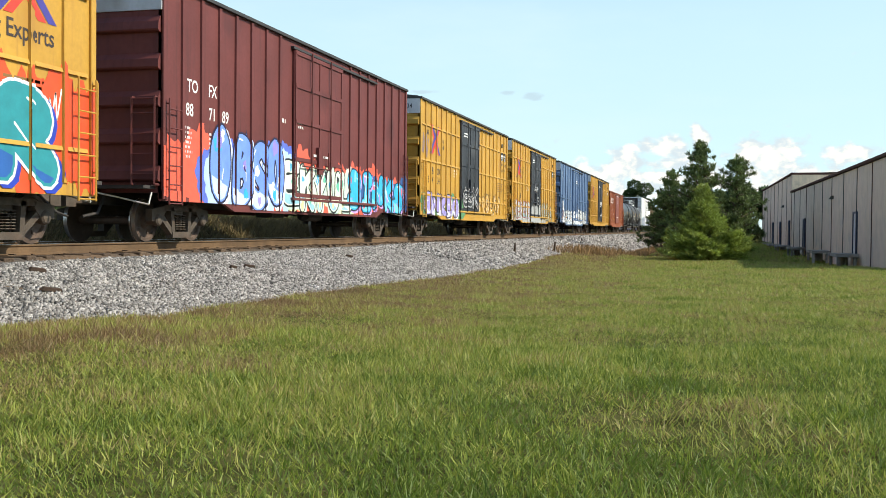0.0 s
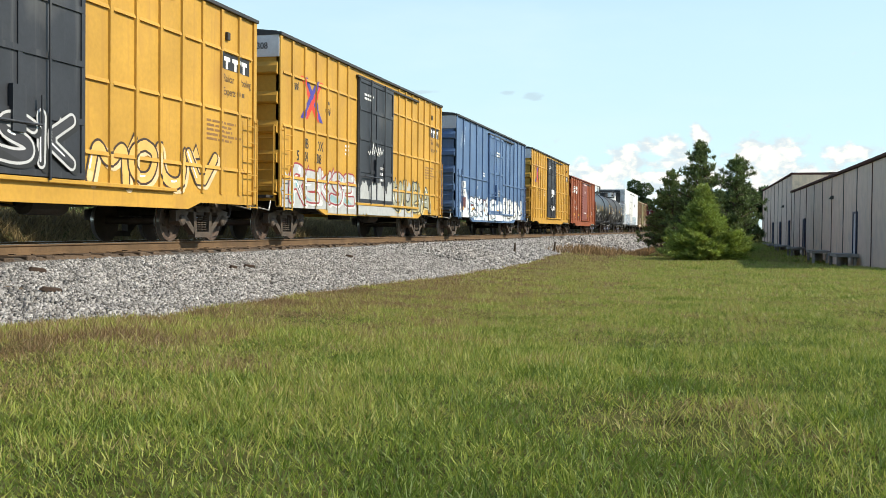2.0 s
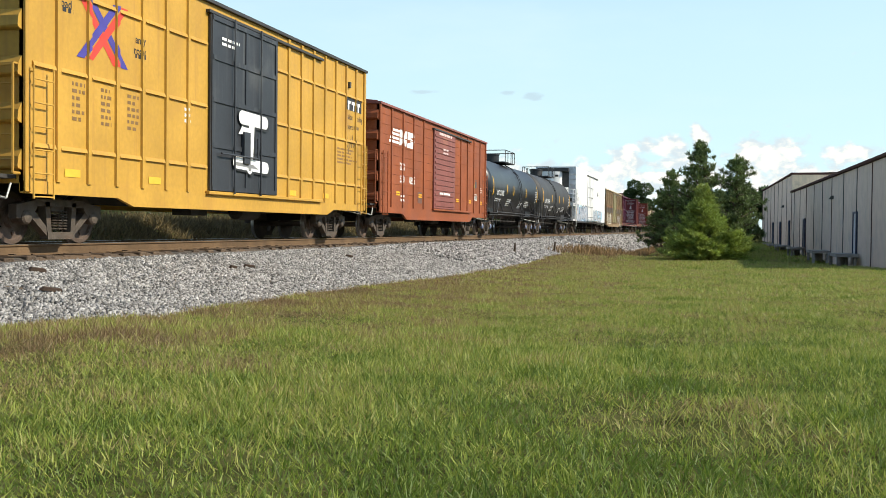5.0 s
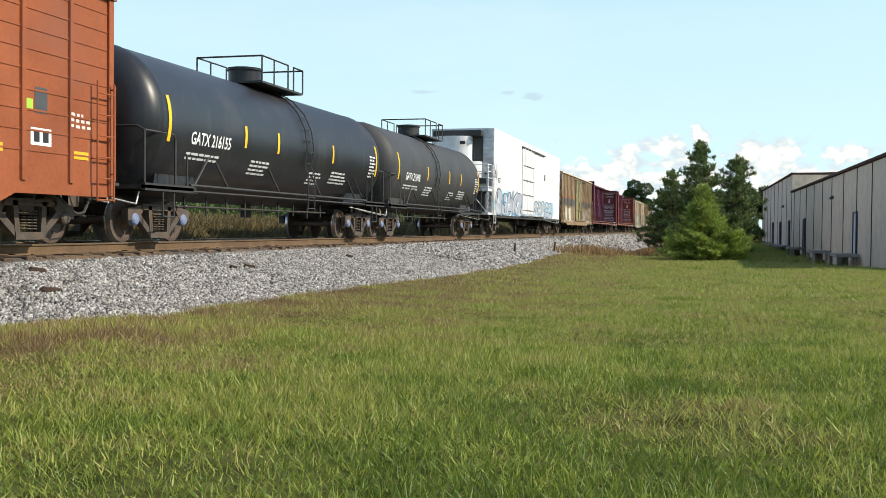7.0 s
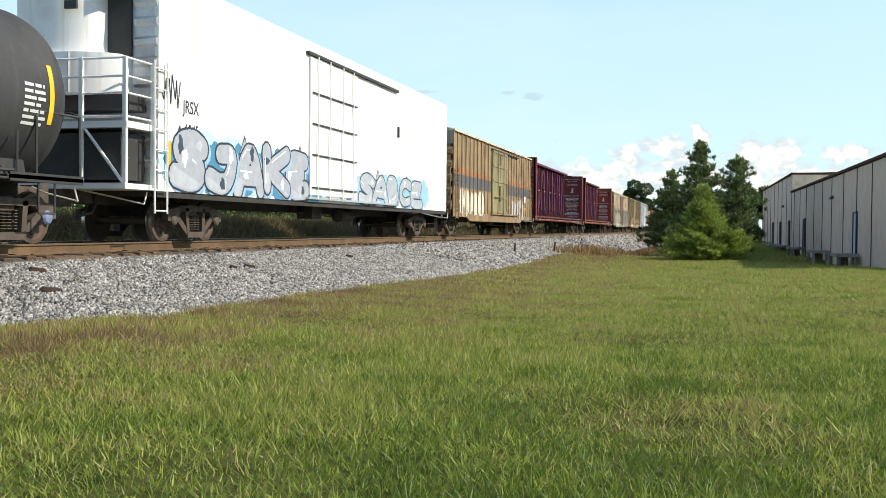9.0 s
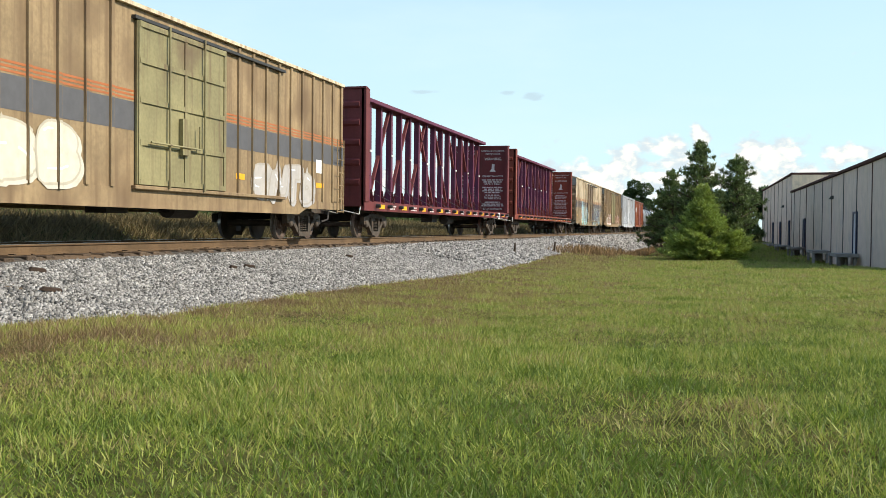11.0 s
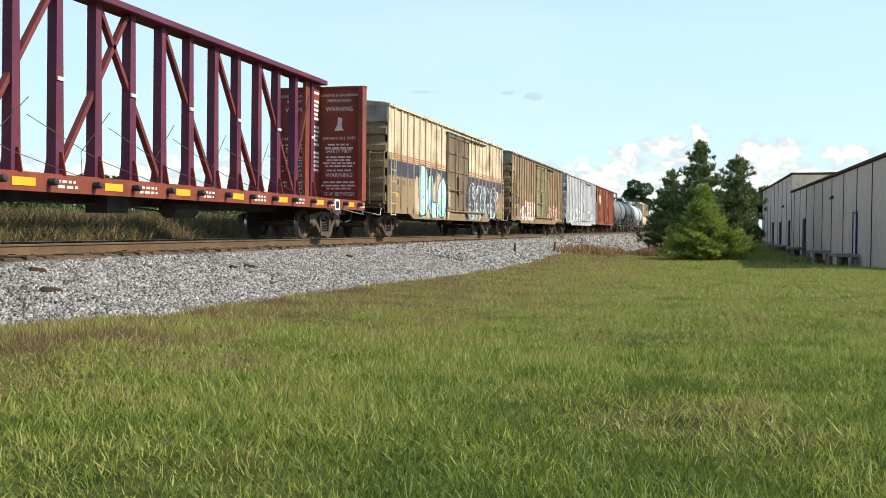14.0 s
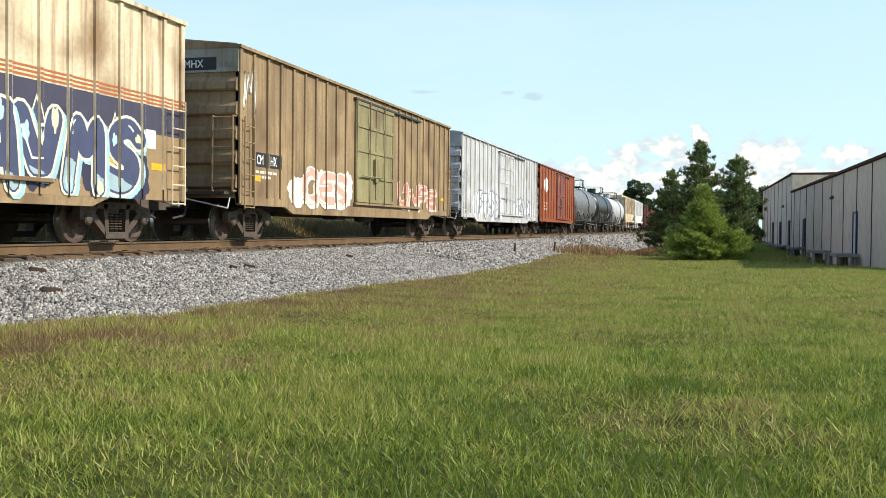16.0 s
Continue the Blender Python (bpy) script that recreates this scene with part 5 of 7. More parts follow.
def yellow_boxcar(label, a, b, marks, old=False):
    L = b - a
    half = L / 2
    door = (-1.95, 1.30)
    ps = posts_even(half, 0.78, door)
    spans = [(-half + 0.14, door[0]), (door[1], half - 0.14)]
    car, zn = boxcar(label, L, 5.03, M_YELLOW, door, M_BLACKDOOR, ps, belts=[(4.08, spans), (2.80, spans), (1.55, spans)], end_top=M_CAPWHITE, sill_mat=M_YELLOW, deep=0.66)
    star_logo(car, zn, -half + 2.06, 3.62, 0.95)
    small_print(car, zn, -half + 0.95, 3.75, 0.4, 1, BLACK, 0.07, 3)
    small_print(car, zn, -half + 3.05, 3.35, 0.4, 1, BLACK, 0.07, 4)
    word(car, zn, "any", -half + 3.05, 3.62, 0.2, BLACK)
    word(car, zn, "road", -half + 3.0, 3.42, 0.2, BLACK)
    word(car, zn, "load", -half + 0.85, 3.82, 0.2, BLACK)
    for txt, y, z in marks:
        word(car, zn, txt, -half + y, z, 0.36, BLACK, 0.9)
    word(car, zn, "next", -half + 0.85, 4.02, 0.2, BLACK)
    small_print(car, zn, -2.9, 2.6, 0.25, 3, WHITE, 0.06, 5)
    small_print(car, zn, -1.5, 4.25, 0.9, 2, WHITE, 0.06, 6, 0.008)
    # black plate with three white bars, and the words under it
    yl = half - 1.65
    if not old:
        decal(car, "emblem", quad(bmesh.new(), yl, yl + 1.35, 3.68, 4.03), BLACK, zn, 0.005)
    bm = bmesh.new()
    for i in range(0 if old else 3):
        quad(bm, yl + 0.12 + 0.4 * i, yl + 0.42 + 0.4 * i, 3.86, 3.95)
        quad(bm, yl + 0.22 + 0.4 * i, yl + 0.32 + 0.4 * i, 3.69, 3.86)
    decal(car, "emblem", bm, WHITE, zn, 0.008)
    ink = (0.12, 0.07, 0.03)
    if old:
        word(car, zn, "Railcar Pooling Experts", half - 4.5, 3.12, 0.40, (0.05, 0.035, 0.03), 0.92)
        star_logo(car, zn, half - 1.75, 4.0, 0.95)
    else:
        for txt, yy, zz in (("Railcar", 0.13, 3.42), ("Experts", 0.13, 3.14), ("Pooling", 0.89, 3.42)):
            word(car, zn, txt, yl + yy, zz, 0.23, ink, 0.78)
        small_print(car, zn, yl + 0.76, 3.17, 0.5, 1, ink, 0.09, 9)
    small_print(car, zn, yl - 0.6, 2.5, 1.8, 5, (0.25, 0.13, 0.04), 0.05, 7)
    end_word(car, half, "FBOX", -0.1, 4.6, 0.22, BLACK)
    if marks:
        end_word(car, half, "504" + marks[-1][0], 0.65, 4.6, 0.22, BLACK)
    vent = bevel(box(bmesh.new(), PANEL, PANEL + 0.07, yl + 0.2, yl + 0.32, 4.3, 4.47), 0.01)
    part("placard_holder", vent, M_DARK, car)
    return coupled(car, a, b), zn, half


# ---- the train, from its head ----
car, zn, h = yellow_boxcar("yellow boxcar with black door and red graffiti", -0.75, 14.85, [], True)
spray(car, zn, [(h - 3.6 + 0.55 * i, 1.7 + 0.1 * (i % 3), 1.2, 1.8) for i in range(7)], (0.72, 0.08, 0.02))
graffiti(car, zn, h - 4.2, h - 1.0, 0.95, 2.5, "ER", (0.02, 0.26, 0.30), (0.75, 0.78, 0.85), (0.02, 0.05, 0.42), seed=4, fat=0.13)
scribble(car, zn, h - 1.75, 2.0, 0.9, 0.45, WHITE, 5, 5)

door = (-1.7, 1.6)
car, zn = boxcar("maroon boxcar with long bright graffiti along its side", 15.6, 5.03, M_OXIDE, door, M_OXIDE, posts_even(7.8, 0.76, door), end_top=M_ALU, deep=0.64)
coupled(car, 17.0, 32.6)
for txt, y, z in (("TO", -6.85, 3.0), ("FX", -5.98, 3.0), ("88", -6.9, 2.52), ("71", -5.96, 2.52), ("89", -5.38, 2.52)):
    word(car, zn, txt, y, z, 0.36, WHITE, 0.85)
small_print(car, zn, -7.0, 2.25, 0.42, 7, (0.6, 0.55, 0.55), 0.05, 11)
small_print(car, zn, -5.95, 2.2, 0.42, 5, (0.6, 0.55, 0.55), 0.05, 12)
small_print(car, zn, -1.5, 2.9, 0.35, 2, WHITE, 0.06, 13, 0.01)
small_print(car, zn, -0.5, 2.15, 1.6, 1, WHITE, 0.06, 14, 0.01)
small_print(car, zn, -2.4, 2.85, 0.3, 1, WHITE, 0.1, 15)
spray(car, zn, [(-7.2 + i * 0.98, 1.40 + 0.12 * math.sin(i * 2.2), 1.6, 1.35 + 0.3 * math.sin(i * 1.3)) for i in range(15)], (0.78, 0.12, 0.07))
graffiti(car, zn, -5.9, -2.2, 0.72, 2.25, "OBSO", (0.16, 0.30, 0.85), (0.012, 0.012, 0.05), (0.72, 0.80, 0.95), glow=[(0.10, 0.16, 0.60), (0.45, 0.62, 0.95)], seed=7, fat=0.12, accents=((0.72, 0.80, 0.95), (0.03, 0.42, 0.75), (0.30, 0.25, 0.75)))
graffiti(car, zn, -2.35, 2.4, 0.72, 1.85, "EKYUL", (0.72, 0.80, 0.68), (0.015, 0.02, 0.02), (0.55, 0.72, 0.62), glow=[(0.70, 0.75, 0.45), (0.65, 0.72, 0.62)], seed=8, fat=0.09, accents=((0.10, 0.45, 0.70), (0.02, 0.03, 0.03), (0.72, 0.74, 0.35), (0.15, 0.55, 0.40)))
graffiti(car, zn, 2.3, 7.5, 0.8, 1.9, "SINKS", (0.03, 0.45, 0.75), (0.02, 0.02, 0.05), (0.55, 0.35, 0.75), glow=[(0.03, 0.10, 0.30)], seed=9, fat=0.12, accents=((0.25, 0.70, 0.90), (0.40, 0.28, 0.75), (0.75, 0.15, 0.2)))

car, zn, h = yellow_boxcar("yellow boxcar with black door and purple graffiti", 34.3, 49.9, [("FB", 1.52, 2.34), ("OX", 2.36, 2.34), ("5", 1.1, 2.0), ("04", 1.5, 2.0), ("134", 2.25, 2.0)])
graffiti(car, zn, -h + 0.6, -2.1, 0.75, 1.6, "ENKBO", (0.36, 0.31, 0.66), BLACK, (0.78, 0.78, 0.82), glow=[(0.10, 0.26, 0.12)], seed=17, fat=0.12, accents=((0.78, 0.78, 0.80), (0.25, 0.2, 0.5), (0.03, 0.03, 0.03)))
graffiti(car, zn, -1.75, 0.9, 1.2, 1.95, "GSK", (0.04, 0.04, 0.045), (0.5, 0.5, 0.5), (0.02, 0.02, 0.02), seed=18, fat=0.03, lift=0.035)
graffiti(car, zn, 1.5, h - 1.9, 1.0, 1.85, "MOUV", (0.70, 0.42, 0.12), (0.05, 0.03, 0.02), (0.70, 0.52, 0.3), seed=19, fat=0.05)
scribble(car, zn, -h + 0.2, 2.9, 0.9, 0.8, (0.15, 0.17, 0.35), 20, 4)

car, zn, h = yellow_boxcar("yellow boxcar with grey-painted lower side", 51.2, 66.02, [("FB", 1.52, 2.34), ("OX", 2.36, 2.34), ("5", 1.1, 2.0), ("04", 1.5, 2.0), ("308", 2.25, 2.0)])
spray(car, zn, [(-h + 0.6 + i * 0.6, 1.1 + 0.06 * math.sin(i * 3), 1.0, 1.2 + 0.2 * math.sin(i * 1.9)) for i in range(18)], (0.42, 0.43, 0.42))
graffiti(car, zn, -h + 0.6, -2.2, 0.95, 1.8, "REKSE", (0.45, 0.46, 0.45), (0.30, 0.04, 0.05), (0.6, 0.62, 0.6), seed=27, fat=0.06, accents=((0.15, 0.35, 0.38), (0.03, 0.03, 0.03), (0.66, 0.7, 0.68)))
graffiti(car, zn, 1.5, h - 1.5, 0.85, 1.8, "UUBA", (0.30, 0.30, 0.22), (0.02, 0.02, 0.02), (0.62, 0.50, 0.22), seed=28, fat=0.06)
scribble(car, zn, -1.2, 2.5, 1.4, 0.35, WHITE, 29, 6, lift=0.035)
small_print(car, zn, -0.2, 2.1, 0.3, 3, WHITE, 0.09, 30, 0.09)

door = (-1.6, 1.45)
ps = posts_even(7.685, 1.12, door)
car, zn = boxcar("blue boxcar with white and brown graffiti", 15.37, 5.0, M_BLUE, door, M_BLUE, ps, post_mat=M_BLUESHADE, belts=[(2.52, [(-7.545, door[0]), (door[1], 7.545)])], end_top=M_ALU, deep=0.62)
coupled(car, 68.38, 83.75)
end_word(car, 7.685, "NS 473423", 0.1, 4.55, 0.2, (0.75, 0.77, 0.8))
decal(car, "lettering", quad(bmesh.new(), -6.60, -5.95, 2.03, 2.31), WHITE, zn, 0.005)
decal(car, "lettering", quad(bmesh.new(), -6.63, -5.85, 1.70, 1.98), WHITE, zn, 0.005)
word(car, zn, "NS", -6.52, 2.07, 0.30, BLACK, 1.0, 0.008)
word(car, zn, "4734", -6.60, 1.74, 0.28, BLACK, 0.9, 0.008)
word(car, zn, "23", -5.6, 1.74, 0.29, BLACK, 0.9, 0.008)
spray(car, zn, [(-6.4 + i * 0.6, 1.05 + 0.05 * math.sin(i * 2), 0.95, 1.0 + 0.4 * math.sin(i * 1.7)) for i in range(22)], (0.70, 0.74, 0.78))
for i in range(4):
    decal(car, "patch", quad(bmesh.new(), -6.6 + i * 1.35, -5.9 + i * 1.35, 1.2 + 0.1 * (i % 2), 1.65), (0.13, 0.04, 0.04), zn, 0.0085)
graffiti(car, zn, -5.6, -0.4, 0.8, 1.65, "CSOVE", (0.74, 0.78, 0.80), (0.05, 0.06, 0.08), (0.5, 0.62, 0.72), seed=33, fat=0.05, accents=((0.05, 0.06, 0.08), (0.13, 0.04, 0.04)))
graffiti(car, zn, 1.7, 6.6, 0.85, 1.75, "RBUN", (0.76, 0.78, 0.78), (0.03, 0.03, 0.04), (0.6, 0.62, 0.6), seed=34, fat=0.07)
small_print(car, zn, -0.2, 3.9, 1.3, 2, WHITE, 0.07, 35, 0.035)
small_print(car, zn, -2.6, 2.8, 0.4, 2, WHITE, 0.06, 36)
small_print(car, zn, -4.0, 2.3, 0.25, 2, WHITE, 0.12, 37)
small_print(car, zn, 0.3, 2.1, 0.5, 3, WHITE, 0.06, 38, 0.035)
scribble(car, zn, -6.9, 3.6, 0.8, 0.9, (0.5, 0.58, 0.68), 39, 3, 0.03)
safety_marks(car, zn, [-6.75, -4.7, -2.6, 0.1, 2.4, 4.6, 6.6], 1.1)

car, zn, h = yellow_boxcar("clean yellow boxcar with black door", 85.85, 101.25, [])
for y in (-h + 1.2, -h + 2.0, -h + 2.8):
    small_print(car, zn, y, 2.6, 0.4, 6, (0.22, 0.12, 0.04), 0.06, int(y * 9) % 50)
graffiti(car, zn, -1.2, 1.0, 1.6, 2.7, "I", (0.7, 0.7, 0.7), WHITE, (0.02, 0.02, 0.02), seed=44, fat=0.02, lift=0.035)
scribble(car, zn, h - 1.6, 2.5, 1.0, 0.5, (0.15, 0.09, 0.03), 45, 5)
safety_marks(car, zn, [-h + 1, -h + 3.5, 2.2, 4.4], 1.1, col=(0.8, 0.45, 0.04))

door = (-1.35, 1.75)
car, zn = boxcar("faded orange-red boxcar with dull red ribbed door", 15.2, 4.30, M_ORANGE, door, M_ORDOOR, posts_even(7.6, 1.15, door), door_style="ribbed", corrugated=True, deep=0.60, roof_mat=M_ORDOOR)
coupled(car, 102.6, 117.8)
for k in range(4):
    decal(car, "emblem", quad(bmesh.new(), -6.6 + 0.1 * k, -5.55 + 0.03 * k, 3.1 + 0.13 * k, 3.18 + 0.13 * k), WHITE, zn, 0.006)
decal(car, "emblem", poly(bmesh.new(), [(-5.5, 3.08), (-5.3, 3.08), (-4.95, 3.3), (-4.9, 3.08), (-4.72, 3.08), (-4.6, 3.6), (-4.8, 3.6), (-5.1, 3.4), (-5.2, 3.6), (-5.42, 3.6)]), WHITE, zn, 0.006)
decal(car, "emblem", poly(bmesh.new(), [(-4.62, 3.06), (-3.95, 3.06), (-3.85, 3.36), (-4.25, 3.40), (-3.85, 3.46), (-3.9, 3.6), (-4.5, 3.6), (-4.58, 3.34), (-4.15, 3.28), (-4.6, 3.2)]), WHITE, zn, 0.006)
word(car, zn, "SOU", -5.42, 2.25, 0.36, WHITE, 0.8)
word(car, zn, "530", -5.42, 1.84, 0.36, WHITE, 1.0)
word(car, zn, "085", -4.32, 1.84, 0.36, WHITE, 1.0)
small_print(car, zn, -5.3, 1.35, 0.6, 2, WHITE, 0.07, 51)
decal(car, "patch", quad(bmesh.new(), -3.3, -2.75, 1.2, 1.6), (0.15, 0.07, 0.05), zn, 0.005)
small_print(car, zn, -0.8, 3.85, 1.9, 1, (0.75, 0.55, 0.52), 0.09, 52, 0.03)
small_print(car, zn, -0.2, 3.3, 0.9, 2, (0.75, 0.55, 0.52), 0.07, 53, 0.03)
small_print(car, zn, -0.7, 1.6, 1.6, 1, WHITE, 0.08, 54, 0.03)
decal(car, "patch", quad(bmesh.new(), 5.55, 5.85, 2.05, 2.45), (0.06, 0.065, 0.07), zn, 0.006)
decal(car, "patch", quad(bmesh.new(), 5.3, 5.5, 2.1, 2.25), (0.35, 0.75, 0.05), zn, 0.006)
bm = quad(bmesh.new(), 5.45, 5.95, 1.55, 1.82)
decal(car, "patch", bm, WHITE, zn, 0.006)
decal(car, "patch", quad(bmesh.new(), 5.52, 5.66, 1.6, 1.77), BLACK, zn, 0.008)
decal(car, "patch", quad(bmesh.new(), 5.74, 5.88, 1.6, 1.77), BLACK, zn, 0.008)
safety_marks(car, zn, [-5.8, -3.2, 2.2, 4.4, 6.5], 1.4)
small_print(car, zn, 6.4, 2.1, 0.6, 3, (0.75, 0.6, 0.55), 0.05, 55)


# ---- tank cars ----
def tank_car(label, a, b, tank_mat, marks="", stripes=True, blue=True, R=1.50, zc=2.36, bands=(-2.9, -1.15, 2.45), climb=0.5):
    car = thing("tank_car", label, "tank car", group="railcars of the freight train")
    half = (b - a) / 2
    sh = half + 0.12
    prof = [(-sh, 0.02)]
    for i in range(1, 9):
        t = math.pi / 2 * i / 8
        prof.append((-sh + 0.62 * (1 - math.cos(t)), R * math.sin(t) ** 0.8))
    prof += [(-sh + 0.68, R + 0.012), (-sh + 0.72, R), (-0.4, R), (0.4, R), (sh - 0.72, R), (sh - 0.68, R + 0.012)]
    for i in range(8, 0, -1):
        t = math.pi / 2 * i / 8
        prof.append((sh - 0.62 * (1 - math.cos(t)), R * math.sin(t) ** 0.8))
    prof.append((sh, 0.02))
    tank = part("tank", lathe(bmesh.new(), prof, (0, 0, zc), "y", 56), tank_mat, car, "smooth cylindrical tank", True)
    # dome, platform and rails
    part("manway", lathe(bmesh.new(), [(R - 0.08, 0.42), (R + 0.42, 0.42), (R + 0.43, 0.46), (R + 0.49, 0.46), (R + 0.5, 0.40)], (0, 0.1, zc), "z", 20), tank_mat, tank, "", True)
    part("walkway", box(bmesh.new(), -0.75, 1.0, -1.0, 1.5, zc + R - 0.03, zc + R + 0.02), M_DARK, car)
    bm = bmesh.new()
    zt = zc + R
    for x in (1.0, -0.75):
        bars(bm, [(x, -1.0, zt), (x, -1.0, zt + 0.62), (x, 0.55, zt + 0.62), (x, 0.55, zt)], 0.022)
        bars(bm, [(x, 0.9, zt), (x, 0.9, zt + 0.62), (x, 1.5, zt + 0.62), (x, 1.5, zt)], 0.022)
        rod(bm, (x, -0.3, zt), (x, -0.3, zt + 0.62), 0.02)
    bars(bm, [(1.0, -1.0, zt + 0.62), (-0.75, -1.0, zt + 0.62)], 0.022)
    bars(bm, [(1.0, 1.5, zt + 0.62), (-0.75, 1.5, zt + 0.62)], 0.022)
    part("handrail", bm, M_DARK, car)
    # ladder over the curve of the shell
    bm = bmesh.new()
    for y in (climb, climb + 0.43):
        pts = [(1.72 if ang < -0.6 else (R + 0.07) * math.cos(ang), y, zc + (R + 0.07) * math.sin(ang)) for ang in (-0.98, -0.6, -0.3, 0.0, 0.3, 0.6, 0.9, 1.2)]
        pts[0] = (1.60, y, 0.75)
        pts[1] = (1.60, y, zc - 0.7)
        bars(bm, pts, 0.018, 5)
    for i in range(12):
        z = 0.8 + i * 0.29
        d = min(abs(z - zc), R)
        x = 1.60 if z < zc - 0.5 else math.sqrt(max((R + 0.07) ** 2 - (z - zc) ** 2, 0.1))
        rod(bm, (x, climb, z), (x, climb + 0.43, z), 0.014, 5)
    part("ladder", bm, M_DARK, car)
    # running boards, grab rails and stub sills
    for s in (-1, 1):
        bm = box(bmesh.new(), -1.5, 1.5, min(s * (half - 1.7), s * (half + 0.1)), max(s * (half - 1.7), s * (half + 0.1)), 1.02, 1.08)
        box(bm, 1.42, 1.5, min(s * (half - 1.7), s * (half + 0.1)), max(s * (half - 1.7), s * (half + 0.1)), 0.98, 1.12)
        part("end_platform", bm, M_DARK, car)
        ya, yb = s * (half + 0.05), s * (half - 1.5)
        part("grab_rail", bars(bmesh.new(), [(1.46, yb, 1.1), (1.46, yb, 1.75)], 0.02), M_DARK, car)
        part("grab_rail", bars(bmesh.new(), [(1.46, ya, 2.1), (1.46, s * (half - 0.98), 2.1), (1.46, s * (half - 1.05), 2.0), (1.46, s * (half - 1.05), 1.05)], 0.024), M_DARK, car)
        part("grab_rail", bars(bmesh.new(), [(1.46, ya, 1.1), (1.46, ya, 2.1), (1.3, ya, 2.18), (-1.3, ya, 2.18), (-1.46, ya, 2.1), (-1.46, ya, 1.1)], 0.022), M_DARK, car)
        bm = bmesh.new()
        bars(bm, [(1.46, s * (half - 0.6), 0.5), (1.46, s * (half - 0.6), 1.05)], 0.018)
        bars(bm, [(1.46, s * (half - 1.0), 0.5), (1.46, s * (half - 1.0), 1.05)], 0.018)
        bars(bm, [(1.46, s * (half - 0.6), 0.5), (1.46, s * (half - 1.0), 0.5)], 0.018)
        part("sill_step", bm, M_DARK, car)
        bm = prism(bmesh.new(), [(s * (half - 2.6), 1.0), (s * (half - 0.8), 1.0), (s * (half - 1.0), 1.7), (s * (half - 2.3), 1.5)], -1.1, 1.1)
        part("saddle", bm, tank_mat, car)
        bm = box(bmesh.new(), -0.3, 0.3, min(s * (half - 2.8), s * half), max(s * (half - 2.8), s * half), 0.72, 1.02)
        part("stub_sill", bm, M_UNDER, car)
        bm = bmesh.new()
        rod(bm, (1.46, s * (half - 1.7), 1.05), (1.40, s * (half - 2.5), 1.75), 0.025)
        part("brace", bm, M_DARK, car)
    bm = bmesh.new()
    rod(bm, (1.47, -half + 1.6, 1.14), (1.47, half - 1.6, 1.14), 0.03)
    rod(bm, (1.46, -half + 1.6, 1.02), (1.46, half - 1.6, 1.02), 0.022)
    for i in range(4):
        y = -half + 2.9 + (2 * half - 5.8) * i / 3
        rod(bm, (1.47, y + 0.35, 1.14), (1.34, y, 1.70), 0.026)
    part("side_rail", bm, M_DARK, car)
    bm = bmesh.new()
    for i in range(9):
        y = -half + 3.0 + i * (2 * half - 6) / 8
        rod(bm, (0.55, y, 0.62 - 0.06 * (i % 2)), (0.55, y, 1.0), 0.025)
    rod(bm, (0.55, -half + 2.6, 0.74), (0.55, half - 2.6, 0.74), 0.025)
    lathe(bm, [(0.55, 0.14), (1.1, 0.14), (1.12, 0.18), (1.2, 0.18)], (0, 0.2, 0), "z", 12)
    part("outlet_gear", bm, M_UNDER, car)

    def on_shell(bm, lift=0.008):
        for v in bm.verts:
            ang = (v.co.z - zc) / R
            v.co.x, v.co.z = (R + lift) * math.cos(ang), zc + (R + lift) * math.sin(ang)
        return bm

    def grid_quad(bm, y0, y1, z0, z1):
        n = max(1, int((z1 - z0) / 0.08))
        for i in range(n):
            quad(bm, y0, y1, z0 + (z1 - z0) * i / n, z0 + (z1 - z0) * (i + 1) / n)
        return bm

    if stripes:
        for y, z0, z1 in [(-sh + 0.85, 1.95, 2.85), (sh - 0.9, 1.9, 2.85)] + [(y, 2.08, 2.57) for y in bands]:
            part("stripe", on_shell(grid_quad(bmesh.new(), y, y + 0.11, z0, z1)), paint((0.85, 0.48, 0.02)), car, "yellow vertical stripe")
    if marks:
        part("lettering", on_shell(draw_word(bmesh.new(), marks, -sh + 1.75, 1.98, 0.36, 0.8, 0.014)), paint(WHITE), car)
    for y, z, w_, n in ((-sh + 1.7, 1.75, 1.9, 2), (-2.4, 1.78, 1.0, 4), (1.1, 1.7, 0.9, 4), (2.6, 1.8, 1.3, 4), (sh - 1.5, 2.45, 0.55, 7)):
        r = random.Random(int(y * 31))
        bm = bmesh.new()
        for i in range(n):
            x = y
            end = y + w_ * r.uniform(0.7, 1.0)
            while x < end:
                q = min(x + r.uniform(0.1, 0.3), end)
                quad(bm, x, q, z - i * 0.1, z - i * 0.1 + 0.05)
                x = q + 0.04
        part("small_print", on_shell(bm), paint((0.6, 0.6, 0.6)), car)
    ends(car, half, blue, half - 1.15)
    return coupled(car, a, b)


tank_car("black tank car with yellow stripes and white lettering", 119.0, 132.8, M_TANK, "GATX 216155")
tank_car("black tank car with yellow stripes and a short ladder", 133.65, 146.85, M_CHARCOAL, "GATX 213996", bands=(-2.35, 0.78, 2.65), climb=-1.25)


